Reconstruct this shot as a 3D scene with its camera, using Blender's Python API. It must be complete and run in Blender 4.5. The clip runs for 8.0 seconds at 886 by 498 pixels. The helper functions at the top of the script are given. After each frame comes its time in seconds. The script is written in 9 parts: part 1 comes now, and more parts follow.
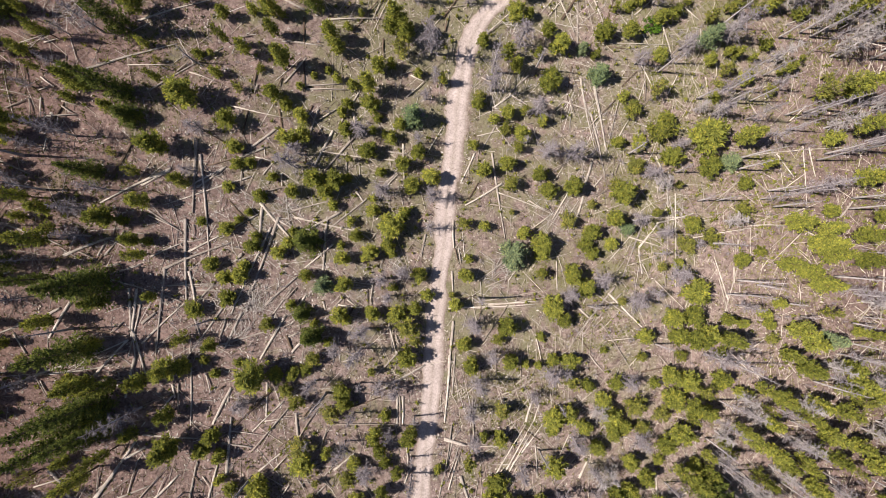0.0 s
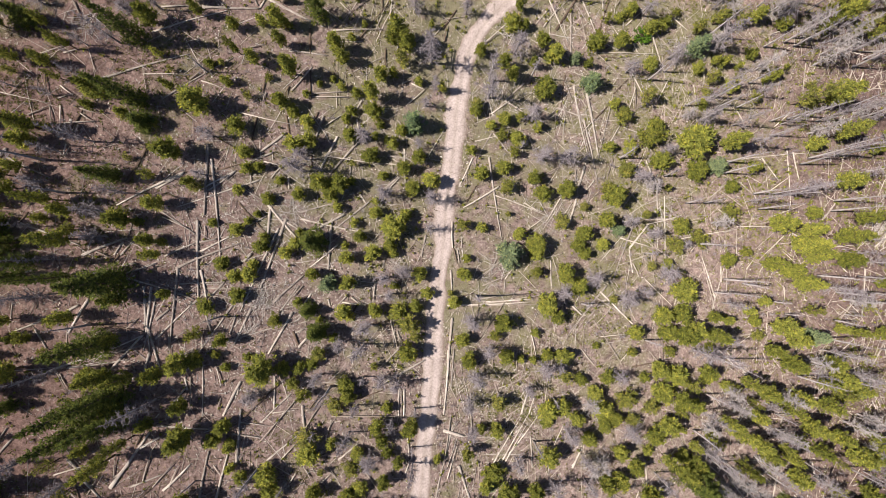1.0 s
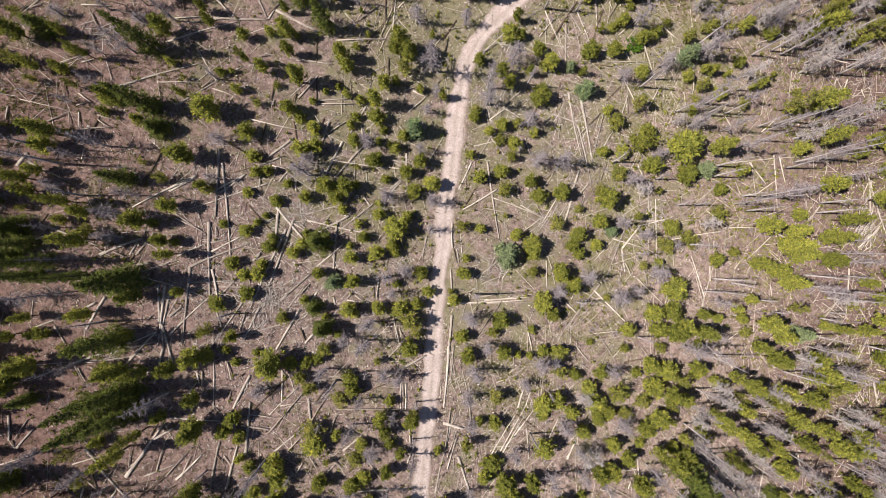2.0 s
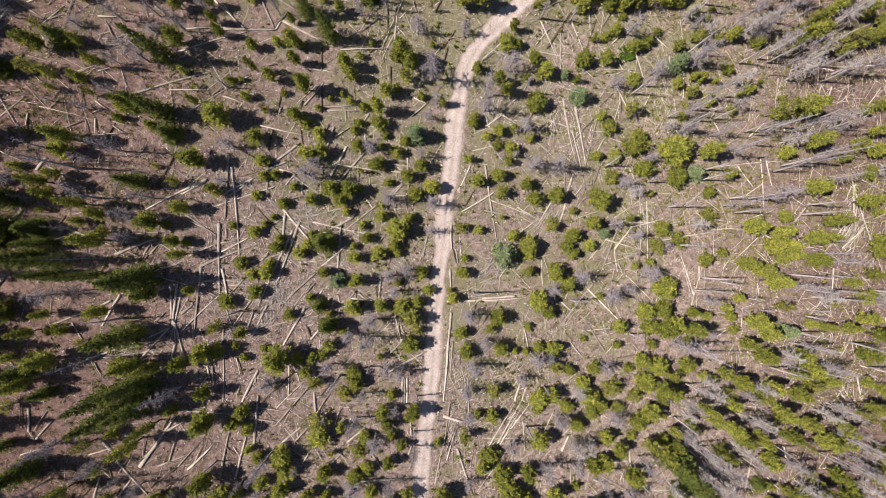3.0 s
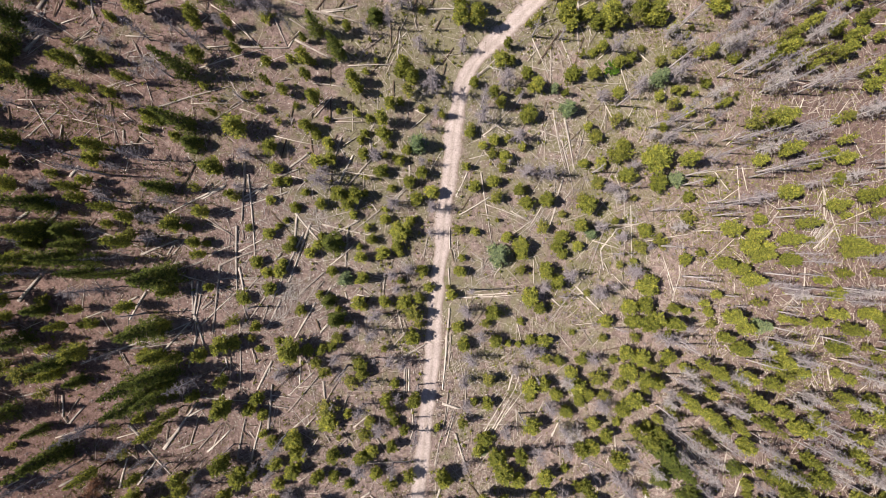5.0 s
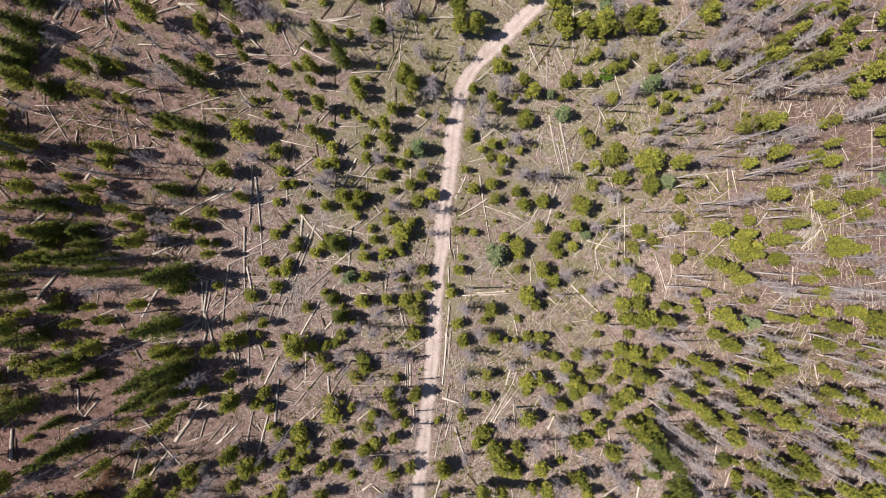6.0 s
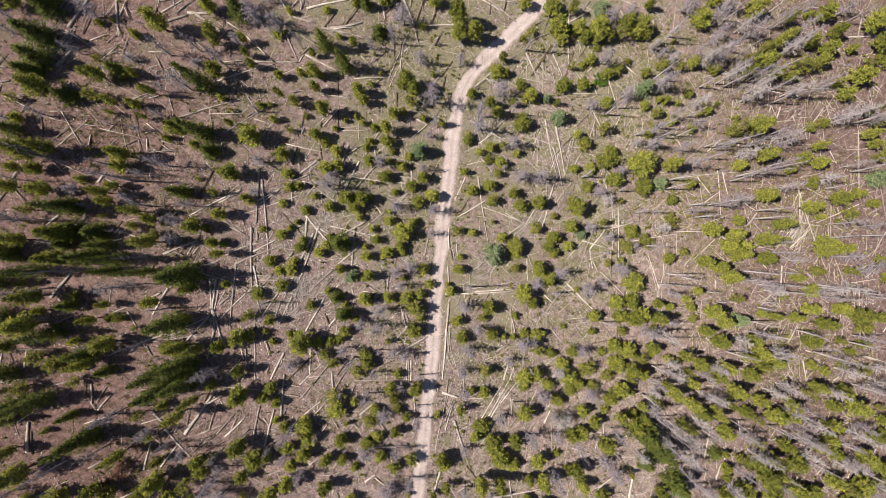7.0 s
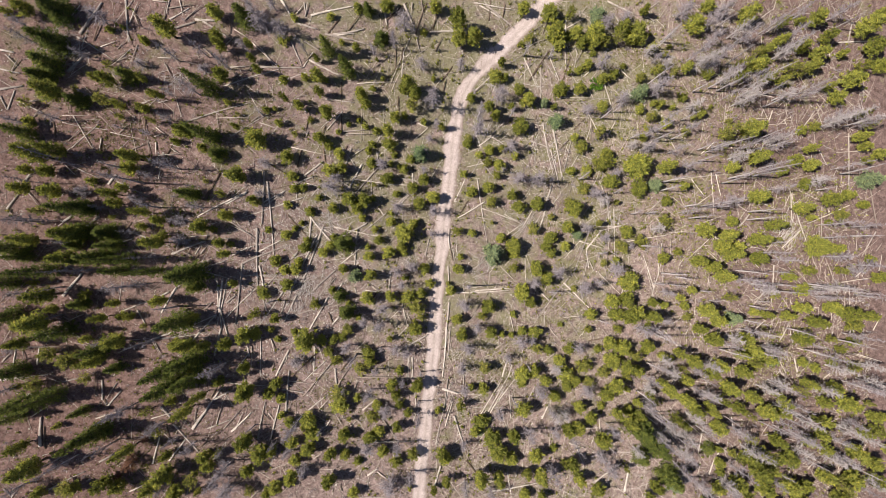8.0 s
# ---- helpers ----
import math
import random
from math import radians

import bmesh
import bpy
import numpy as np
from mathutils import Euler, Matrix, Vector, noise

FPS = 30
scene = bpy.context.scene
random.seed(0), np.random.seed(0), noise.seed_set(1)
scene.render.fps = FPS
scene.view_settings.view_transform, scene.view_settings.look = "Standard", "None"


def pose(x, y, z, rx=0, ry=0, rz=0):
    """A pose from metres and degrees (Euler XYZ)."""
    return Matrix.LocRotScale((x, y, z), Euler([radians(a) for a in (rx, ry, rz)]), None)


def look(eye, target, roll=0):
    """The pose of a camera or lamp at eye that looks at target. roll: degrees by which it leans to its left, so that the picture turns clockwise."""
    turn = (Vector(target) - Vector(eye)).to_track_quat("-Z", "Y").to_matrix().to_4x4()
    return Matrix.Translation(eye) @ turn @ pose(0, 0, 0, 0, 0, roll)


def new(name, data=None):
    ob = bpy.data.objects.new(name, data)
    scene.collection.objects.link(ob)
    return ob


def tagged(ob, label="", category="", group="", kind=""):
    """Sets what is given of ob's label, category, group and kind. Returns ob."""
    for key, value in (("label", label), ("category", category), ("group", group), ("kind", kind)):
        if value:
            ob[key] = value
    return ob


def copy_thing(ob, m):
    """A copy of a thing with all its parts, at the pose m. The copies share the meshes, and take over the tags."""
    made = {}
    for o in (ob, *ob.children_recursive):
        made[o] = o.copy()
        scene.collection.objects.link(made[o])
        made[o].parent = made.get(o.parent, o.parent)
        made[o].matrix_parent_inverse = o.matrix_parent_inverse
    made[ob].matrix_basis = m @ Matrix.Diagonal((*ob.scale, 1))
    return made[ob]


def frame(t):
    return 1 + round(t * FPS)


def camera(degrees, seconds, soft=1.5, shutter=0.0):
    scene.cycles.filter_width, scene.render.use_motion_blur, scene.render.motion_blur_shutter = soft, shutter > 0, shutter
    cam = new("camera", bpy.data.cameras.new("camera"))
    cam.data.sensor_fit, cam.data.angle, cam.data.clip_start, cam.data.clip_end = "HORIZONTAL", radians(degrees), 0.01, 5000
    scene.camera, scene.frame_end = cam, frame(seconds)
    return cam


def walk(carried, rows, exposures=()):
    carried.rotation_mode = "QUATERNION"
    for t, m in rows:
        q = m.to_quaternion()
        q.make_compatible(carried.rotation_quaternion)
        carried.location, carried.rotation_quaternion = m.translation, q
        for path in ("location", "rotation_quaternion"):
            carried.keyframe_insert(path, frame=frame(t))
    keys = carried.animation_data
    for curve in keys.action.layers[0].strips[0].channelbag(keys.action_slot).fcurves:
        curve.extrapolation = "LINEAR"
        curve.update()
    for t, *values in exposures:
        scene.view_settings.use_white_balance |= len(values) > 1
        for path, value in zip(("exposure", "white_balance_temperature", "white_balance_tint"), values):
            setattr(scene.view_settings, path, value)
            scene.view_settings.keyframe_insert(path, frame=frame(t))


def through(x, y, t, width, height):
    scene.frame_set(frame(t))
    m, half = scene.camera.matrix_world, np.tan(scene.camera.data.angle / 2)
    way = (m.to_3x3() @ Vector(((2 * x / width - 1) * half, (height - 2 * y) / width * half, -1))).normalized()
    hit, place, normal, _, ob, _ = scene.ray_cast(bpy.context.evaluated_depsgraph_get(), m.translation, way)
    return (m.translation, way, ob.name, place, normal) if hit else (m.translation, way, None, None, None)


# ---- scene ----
# ---- camera ----
cam = camera(70.0, 8.0, 0.5)
METRES, EYE, SIDE = 35.0, 95.0, 0.7064
ROWS = [
    (0.0, 0.0, 0.0, 0.0, 0.0, 0.0, -0.0),
    (0.5, 0.0002, -0.0654, 0.0008, -0.04, -0.0, -0.02),
    (1.0, 0.0001, -0.1312, -0.0, -0.08, 0.02, -0.03),
    (1.5, -0.0024, -0.1951, -0.001, -0.11, 0.04, -0.05),
    (3.0, -0.0046, -0.3887, -0.0008, -0.18, 0.11, -0.08),
    (3.5, -0.005, -0.4541, -0.0006, -0.22, 0.11, -0.08),
    (4.0, -0.0077, -0.5183, 0.001, -0.25, 0.11, -0.09),
    (4.5, -0.007, -0.5838, 0.0017, -0.3, 0.11, -0.09),
    (6.0, -0.0096, -0.7775, 0.0022, -0.36, 0.08, -0.08),
    (6.5, -0.0108, -0.8411, 0.0019, -0.38, 0.08, -0.05),
    (7.0, -0.0113, -0.8991, 0.0009, -0.41, 0.07, -0.04),
    (7.5, -0.0134, -0.9515, 0.0002, -0.42, 0.08, -0.04),
    (8.0, -0.0162, -0.9997, 0.0001, -0.43, 0.1, -0.03),
]
# the camera looks straight down and climbs
walk(cam, [(t, pose(0, 0, EYE, -90, 0, 0) @ pose(METRES * SIDE * x, METRES * y, METRES * SIDE * z, 90 + SIDE * pitch, roll, SIDE * yaw))
           for t, x, y, z, yaw, pitch, roll in ROWS], [(0.0, 0.30, 6820, 10), (8.0, 0.30, 6820, 10)])

# ---- light ----
SUN_ELEVATION = 60.0
SHADOW_DIR = -1.0          # degrees from +x towards which shadows fall
world = bpy.data.worlds.new("sky")
scene.world = world
world.use_nodes = True
wn = world.node_tree.nodes
sky = wn.new("ShaderNodeTexSky")
sky.sky_type, sky.sun_disc = "NISHITA", False
sky.altitude, sky.air_density, sky.dust_density, sky.ozone_density = 2800, 0.7, 3.0, 0.3
sky.sun_elevation = radians(SUN_ELEVATION)
sky.sun_rotation = radians(270.0 + 1.0)
world.node_tree.links.new(sky.outputs[0], wn["Background"].inputs[0])
wn["Background"].inputs[1].default_value = 0.085
sun = new("sun", bpy.data.lights.new("sun", "SUN"))
sun.data.energy, sun.data.angle, sun.data.color = 5.0, radians(0.6), (1.0, 0.94, 0.84)
_a, _e = radians(SHADOW_DIR), radians(SUN_ELEVATION)
sun.matrix_world = look((0, 0, 200), (200 * math.cos(_a) / math.tan(_e), 200 * math.sin(_a) / math.tan(_e), 0))
tagged(sun, "high warm midday sun", "sun")

# ---- materials ----
def material(name, rough=0.9):
    m = bpy.data.materials.new(name)
    m.use_nodes = True
    b = m.node_tree.nodes["Principled BSDF"]
    b.inputs["Roughness"].default_value = rough
    b.inputs["Specular IOR Level"].default_value = 0.15
    b.inputs["Diffuse Roughness"].default_value = 1.0
    return m, m.node_tree, b


def node(tree, kind, **inputs):
    n = tree.nodes.new("ShaderNode" + kind)
    for key, value in inputs.items():
        n.inputs[key.replace("_", " ")].default_value = value
    return n


def noise_tex(tree, vector, scale, detail=4.0, rough=0.6):
    n = node(tree, "TexNoise", Scale=scale, Detail=detail, Roughness=rough)
    tree.links.new(vector, n.inputs["Vector"])
    return n.outputs["Fac"]


def ramp(tree, fac, stops):
    n = tree.nodes.new("ShaderNodeValToRGB")
    while len(n.color_ramp.elements) < len(stops):
        n.color_ramp.elements.new(0.5)
    for e, (p, c) in zip(n.color_ramp.elements, stops):
        e.position, e.color = p, (*c, 1) if len(c) == 3 else (c[0], c[0], c[0], 1)
    tree.links.new(fac, n.inputs[0])
    return n.outputs[0]


def mix(tree, fac, a, b, blend="MIX"):
    n = tree.nodes.new("ShaderNodeMix")
    n.data_type, n.blend_type = "RGBA", blend
    for sock, v in ((n.inputs["Factor"], fac), (n.inputs["A"], a), (n.inputs["B"], b)):
        if isinstance(v, (int, float)):
            sock.default_value = v
        elif isinstance(v, tuple):
            sock.default_value = (*v, 1)
        else:
            tree.links.new(v, sock)
    return n.outputs["Result"]


def bump(tree, bsdf, height, strength, distance):
    n = node(tree, "Bump", Strength=strength, Distance=distance)
    tree.links.new(height, n.inputs["Height"])
    tree.links.new(n.outputs[0], bsdf.inputs["Normal"])


def foliage(name, dark, light, through=0.25):
    """Needles: colour differs from tree to tree and from spray to spray."""
    m, t, b = material(name, 0.75)
    info = t.nodes.new("ShaderNodeObjectInfo")
    geo = t.nodes.new("ShaderNodeNewGeometry")
    tint = mix(t, info.outputs["Random"], dark, light)
    spray = ramp(t, geo.outputs["Random Per Island"], [(0.0, (0.45, 0.5, 0.5)), (0.5, (0.95, 0.97, 0.95)), (0.85, (1.3, 1.25, 1.0)), (1.0, (1.7, 1.4, 1.1))])
    col = mix(t, 1.0, tint, spray, "MULTIPLY")
    # fresh yellow tips and old dull boughs
    co = t.nodes.new("ShaderNodeTexCoord")
    bough = noise_tex(t, co.outputs["Object"], 1.3, 2.0)
    col = mix(t, 1.0, col, ramp(t, bough, [(0.36, (0.68, 0.7, 0.7)), (0.5, (1.0, 1.0, 1.0)), (0.64, (1.32, 1.3, 1.15))]), "MULTIPLY")
    t.links.new(col, b.inputs["Base Color"])
    tr = t.nodes.new("ShaderNodeBsdfTranslucent")
    t.links.new(col, tr.inputs["Color"])
    ms = t.nodes.new("ShaderNodeMixShader")
    ms.inputs[0].default_value = through
    t.links.new(b.outputs[0], ms.inputs[1])
    t.links.new(tr.outputs[0], ms.inputs[2])
    t.links.new(ms.outputs[0], t.nodes["Material Output"].inputs["Surface"])
    return m


def timber(name, dark, light, streak=1.0):
    """Weathered wood: long grain, blotches, and a tone for each piece."""
    m, t, b = material(name, 0.85)
    co = t.nodes.new("ShaderNodeTexCoord")
    info = t.nodes.new("ShaderNodeObjectInfo")
    mp = node(t, "Mapping", Scale=(6.0, 6.0, 0.5))
    t.links.new(co.outputs["Object"], mp.inputs["Vector"])
    grain = noise_tex(t, mp.outputs[0], 2.5 * streak, 5.0)
    blot = noise_tex(t, co.outputs["Object"], 0.9, 3.0)
    tone = mix(t, info.outputs["Random"], dark, light)
    c = mix(t, 1.0, tone, ramp(t, grain, [(0.3, (0.6, 0.58, 0.56)), (0.65, (1.15, 1.13, 1.1))]), "MULTIPLY")
    c = mix(t, 1.0, c, ramp(t, blot, [(0.35, (0.75, 0.72, 0.7)), (0.6, (1.1, 1.1, 1.1))]), "MULTIPLY")
    t.links.new(c, b.inputs["Base Color"])
    bump(t, b, grain, 0.5, 0.02)
    return m


def ground_material():
    m, t, b = material("forest_soil", 0.95)
    pos = t.nodes.new("ShaderNodeNewGeometry").outputs["Position"]
    fine = noise_tex(t, pos, 2.8, 6.0, 0.75)
    speck = noise_tex(t, pos, 6.0, 4.0, 0.7)
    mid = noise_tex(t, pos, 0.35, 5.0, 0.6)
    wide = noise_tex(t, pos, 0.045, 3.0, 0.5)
    soil = ramp(t, fine, [(0.33, SOIL[0]), (0.45, SOIL[1]), (0.56, SOIL[2]), (0.68, SOIL[3])])
    litter = mix(t, ramp(t, speck, [(0.56, (0.0,)), (0.68, (0.8,))]), soil, (0.40, 0.33, 0.29))
    clump = noise_tex(t, pos, 0.95, 3.0, 0.55)
    litter = mix(t, 1.0, litter, ramp(t, clump, [(0.32, (0.64, 0.61, 0.60)), (0.5, (0.97, 0.97, 0.97)), (0.68, (1.26, 1.25, 1.24))]), "MULTIPLY")
    # red-brown tint, patchy by noise, darkens the soil towards -x from x=-18
    upslope_tint = ramp(t, wide, [(0.35, (0.76, 0.64, 0.61)), (0.65, (0.94, 0.835, 0.80))])
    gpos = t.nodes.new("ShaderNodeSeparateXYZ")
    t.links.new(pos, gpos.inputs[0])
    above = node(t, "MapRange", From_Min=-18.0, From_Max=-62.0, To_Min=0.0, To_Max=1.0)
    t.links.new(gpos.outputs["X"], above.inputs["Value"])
    litter = mix(t, above.outputs[0], litter, mix(t, 1.0, litter, upslope_tint, "MULTIPLY"))
    # the soil is multiplied darker down the slope, from x=42 to x=75
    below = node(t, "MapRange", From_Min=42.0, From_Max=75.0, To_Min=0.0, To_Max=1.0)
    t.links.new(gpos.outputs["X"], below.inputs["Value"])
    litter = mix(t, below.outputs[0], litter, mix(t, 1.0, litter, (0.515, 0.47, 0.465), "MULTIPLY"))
    # grassy patches, most of them along the road and below it
    sep = t.nodes.new("ShaderNodeSeparateXYZ")
    t.links.new(pos, sep.inputs[0])
    away = t.nodes.new("ShaderNodeMath")
    away.operation = "ABSOLUTE"
    shift = t.nodes.new("ShaderNodeMath")
    shift.operation = "SUBTRACT"
    shift.inputs[1].default_value = 9.0
    t.links.new(sep.outputs["X"], shift.inputs[0])
    t.links.new(shift.outputs[0], away.inputs[0])
    side = node(t, "MapRange", From_Min=20.0, From_Max=54.0, To_Min=0.125, To_Max=-0.12)
    t.links.new(away.outputs[0], side.inputs["Value"])
    north = node(t, "MapRange", From_Min=-45.0, From_Max=40.0, To_Min=-0.17, To_Max=0.03)
    t.links.new(sep.outputs["Y"], north.inputs["Value"])
    both = t.nodes.new("ShaderNodeMath")
    both.operation = "ADD"
    t.links.new(north.outputs[0], both.inputs[0])
    t.links.new(side.outputs[0], both.inputs[1])
    add = t.nodes.new("ShaderNodeMath")
    add.operation = "ADD"
    t.links.new(mid, add.inputs[0])
    t.links.new(both.outputs[0], add.inputs[1])
    add2 = t.nodes.new("ShaderNodeMath")
    add2.operation = "ADD"
    t.links.new(add.outputs[0], add2.inputs[0])
    half = t.nodes.new("ShaderNodeMath")
    half.operation = "MULTIPLY_ADD"
    half.inputs[1].default_value, half.inputs[2].default_value = 0.5, -0.25
    t.links.new(wide, half.inputs[0])
    t.links.new(half.outputs[0], add2.inputs[1])
    grass = ramp(t, add2.outputs[0], [(0.46, (0.0,)), (0.64, (0.65,))])
    blade = ramp(t, speck, [(0.3, (0.16, 0.162, 0.08)), (0.7, (0.305, 0.305, 0.175))])
    col = mix(t, grass, litter, blade)
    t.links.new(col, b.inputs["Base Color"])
    bump(t, b, fine, 0.9, 0.25)
    return m


def road_material():
    m, t, b = material("packed_dirt", 0.95)
    pos = t.nodes.new("ShaderNodeNewGeometry").outputs["Position"]
    uv = t.nodes.new("ShaderNodeTexCoord").outputs["UV"]
    fine = noise_tex(t, pos, 4.0, 8.0, 0.7)
    mid = noise_tex(t, pos, 0.5, 4.0, 0.6)
    c = ramp(t, fine, [(0.3, ROAD[0]), (0.5, ROAD[1]), (0.75, ROAD[2])])
    c = mix(t, 1.0, c, ramp(t, mid, [(0.3, (0.82, 0.80, 0.79)), (0.7, (1.06, 1.06, 1.06))]), "MULTIPLY")
    # wheel tracks are paler than the crown and the verges
    sep = t.nodes.new("ShaderNodeSeparateXYZ")
    t.links.new(uv, sep.inputs[0])
    lane = ramp(t, sep.outputs["X"], [(0.0, (0.50, 0.45, 0.40)), (0.24, (1.0, 1.0, 1.0)), (0.36, (1.02, 1.02, 1.02)), (0.5, (0.86, 0.85, 0.82)), (0.64, (1.02, 1.02, 1.02)), (0.82, (1.0, 1.0, 1.0)), (1.0, (0.62, 0.58, 0.52))])
    c = mix(t, 1.0, c, lane, "MULTIPLY")
    t.links.new(c, b.inputs["Base Color"])
    bump(t, b, fine, 0.5, 0.08)
    return m


def stone_material():
    m, t, b = material("field_stone", 0.9)
    geo = t.nodes.new("ShaderNodeNewGeometry")
    c = ramp(t, geo.outputs["Random Per Island"], [(0.0, (0.30, 0.25, 0.22)), (0.6, (0.48, 0.42, 0.38)), (1.0, (0.66, 0.61, 0.57))])
    n = noise_tex(t, geo.outputs["Position"], 5.0)
    c = mix(t, 1.0, c, ramp(t, n, [(0.3, (0.7, 0.7, 0.7)), (0.7, (1.1, 1.1, 1.1))]), "MULTIPLY")
    t.links.new(c, b.inputs["Base Color"])
    return m


def litter_material(name, stops):
    m, t, b = material(name, 0.9)
    geo = t.nodes.new("ShaderNodeNewGeometry")
    t.links.new(ramp(t, geo.outputs["Random Per Island"], stops), b.inputs["Base Color"])
    return m


SOIL = [(0.135, 0.096, 0.092), (0.264, 0.194, 0.188), (0.362, 0.276, 0.268), (0.50, 0.41, 0.40)]
ROAD = [(0.39, 0.32, 0.315), (0.60, 0.515, 0.515), (0.73, 0.65, 0.66)]
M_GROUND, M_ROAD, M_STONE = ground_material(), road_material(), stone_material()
M_PINE = foliage("pine_needles", (0.22, 0.238, 0.06), (0.385, 0.395, 0.105), 0.42)
M_SPRUCE = foliage("spruce_needles", (0.125, 0.155, 0.045), (0.205, 0.235, 0.07), 0.4)
M_BLUE = foliage("blue_spruce_needles", (0.18, 0.245, 0.145), (0.25, 0.30, 0.19), 0.2)
M_DULL = foliage("thin_pine_needles", (0.23, 0.24, 0.06), (0.33, 0.325, 0.11), 0.42)
M_RUST = foliage("dying_needles", (0.16, 0.078, 0.06), (0.21, 0.11, 0.085), 0.2)
M_SHRUB = foliage("shrub_leaves", (0.10, 0.20, 0.03), (0.14, 0.25, 0.04), 0.3)
M_BARK = timber("pine_bark", (0.12, 0.085, 0.065), (0.22, 0.165, 0.135))
M_GREY = timber("dead_grey_wood", (0.30, 0.28, 0.30), (0.46, 0.43, 0.46))
M_TWIGS = litter_material("dead_grey_twigs", [(0.0, (0.145, 0.122, 0.14)), (0.5, (0.28, 0.243, 0.272)), (1.0, (0.43, 0.388, 0.425))])
M_LOG = timber("bleached_log_wood", (0.40, 0.355, 0.345), (0.74, 0.685, 0.67))
M_DARKLOG = timber("dark_log_wood", (0.13, 0.095, 0.08), (0.24, 0.18, 0.15))
M_CHIP = litter_material("bark_flakes", [(0.0, (0.06, 0.045, 0.035)), (0.45, (0.20, 0.15, 0.125)), (0.7, (0.42, 0.36, 0.32)), (1.0, (0.62, 0.56, 0.51))])
M_POLE = litter_material("bleached_poles", [(0.0, (0.26, 0.21, 0.19)), (0.5, (0.45, 0.39, 0.355)), (1.0, (0.66, 0.59, 0.55))])
M_BRUSH = litter_material("bleached_brush", [(0.0, (0.30, 0.265, 0.26)), (0.5, (0.50, 0.455, 0.445)), (1.0, (0.72, 0.67, 0.66))])
M_TWIG = litter_material("fallen_twigs", [(0.0, (0.17, 0.13, 0.11)), (0.5, (0.40, 0.335, 0.30)), (1.0, (0.66, 0.59, 0.55))])
M_MEADOW = litter_material("meadow_blades", [(0.0, (0.10, 0.12, 0.02)), (0.6, (0.20, 0.21, 0.05)), (1.0, (0.32, 0.31, 0.09))])
M_GRASS = litter_material("grass_blades", [(0.0, (0.10, 0.11, 0.02)), (0.6, (0.20, 0.19, 0.05)), (1.0, (0.34, 0.29, 0.12))])

# ---- ground and road ----
SLOPE = 0.177


def rise(x, y):
    """Height of the hillside: it falls towards +x, with small swells, and levels out far away."""
    far = abs(x)
    if far > 130:
        far = 130 + 160 * (1 - math.exp(-(far - 130) / 160))
    swell = 0.22 * noise.noise((x * 0.07, y * 0.07, 0.0)) + 0.09 * noise.noise((x * 0.4, y * 0.4, 3.0)) + 0.06 * noise.noise((x * 1.1, y * 1.1, 5.0))
    return -SLOPE * math.copysign(far, x) + swell


def mesh_object(name, verts, faces, mat, parent=None, smooth=False):
    me = bpy.data.meshes.new(name)
    me.from_pydata(verts, [], faces)
    me.materials.append(mat)
    if smooth:
        me.polygons.foreach_set("use_smooth", [True] * len(me.polygons))
    ob = new(name, me)
    ob.parent = parent
    return ob


def spaced(near, step, far):
    a = [step * i for i in range(int(near / step) + 1)]
    s = step
    while a[-1] < far:
        s *= 1.25
        a.append(a[-1] + s)
    return [-v for v in a[:0:-1]] + a


def build_ground():
    xs, ys = spaced(105, 0.6, 2600), spaced(64, 0.6, 2600)
    verts = [(x, y, rise(x, y)) for y in ys for x in xs]
    n = len(xs)
    faces = [(j * n + i, j * n + i + 1, (j + 1) * n + i + 1, (j + 1) * n + i) for j in range(len(ys) - 1) for i in range(n - 1)]
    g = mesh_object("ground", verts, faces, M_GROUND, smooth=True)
    tagged(g, "brown stony forest soil with needle litter and thin grass", "ground", kind="structure")


ROAD_LINE = [
    (24.4, 54.8), (22.6, 53.0), (20.1, 50.0), (17.7, 47.3), (15.0, 44.6), (12.2, 41.6),
    (9.5, 38.9), (7.1, 36.3), (5.2, 33.6), (3.9, 30.6), (3.1, 27.7), (2.6, 24.8),
    (2.1, 21.0), (1.8, 16.6), (1.2, 11.3), (0.5, 5.5), (0.1, 0.3), (-0.5, -4.9),
    (-1.0, -9.6), (-1.4, -14.2), (-1.6, -18.3), (-1.8, -22.9), (-2.4, -27.5), (-2.8, -32.1),
    (-3.2, -36.7), (-3.7, -41.3), (-4.3, -45.9), (-5.0, -51.0), (-5.7, -56.1)
]


def road_curve():
    """The middle of the road, sampled about every half metre."""
    pts = [Vector(p) for p in ROAD_LINE]
    out = []
    for i in range(len(pts) - 1):
        p0, p1, p2, p3 = pts[max(i - 1, 0)], pts[i], pts[i + 1], pts[min(i + 2, len(pts) - 1)]
        k = max(2, int((p2 - p1).length / 0.5))
        for j in range(k):
            u = j / k
            out.append(0.5 * ((2 * p1) + (p2 - p0) * u + (2 * p0 - 5 * p1 + 4 * p2 - p3) * u * u + (3 * p1 - p0 - 3 * p2 + p3) * u ** 3))
    out.append(pts[-1])
    return out


ROAD_MID = road_curve()
ROAD_HALF = 1.72


def off_road(x, y):
    return min((p.x - x) ** 2 + (p.y - y) ** 2 for p in ROAD_MID[::3]) ** 0.5


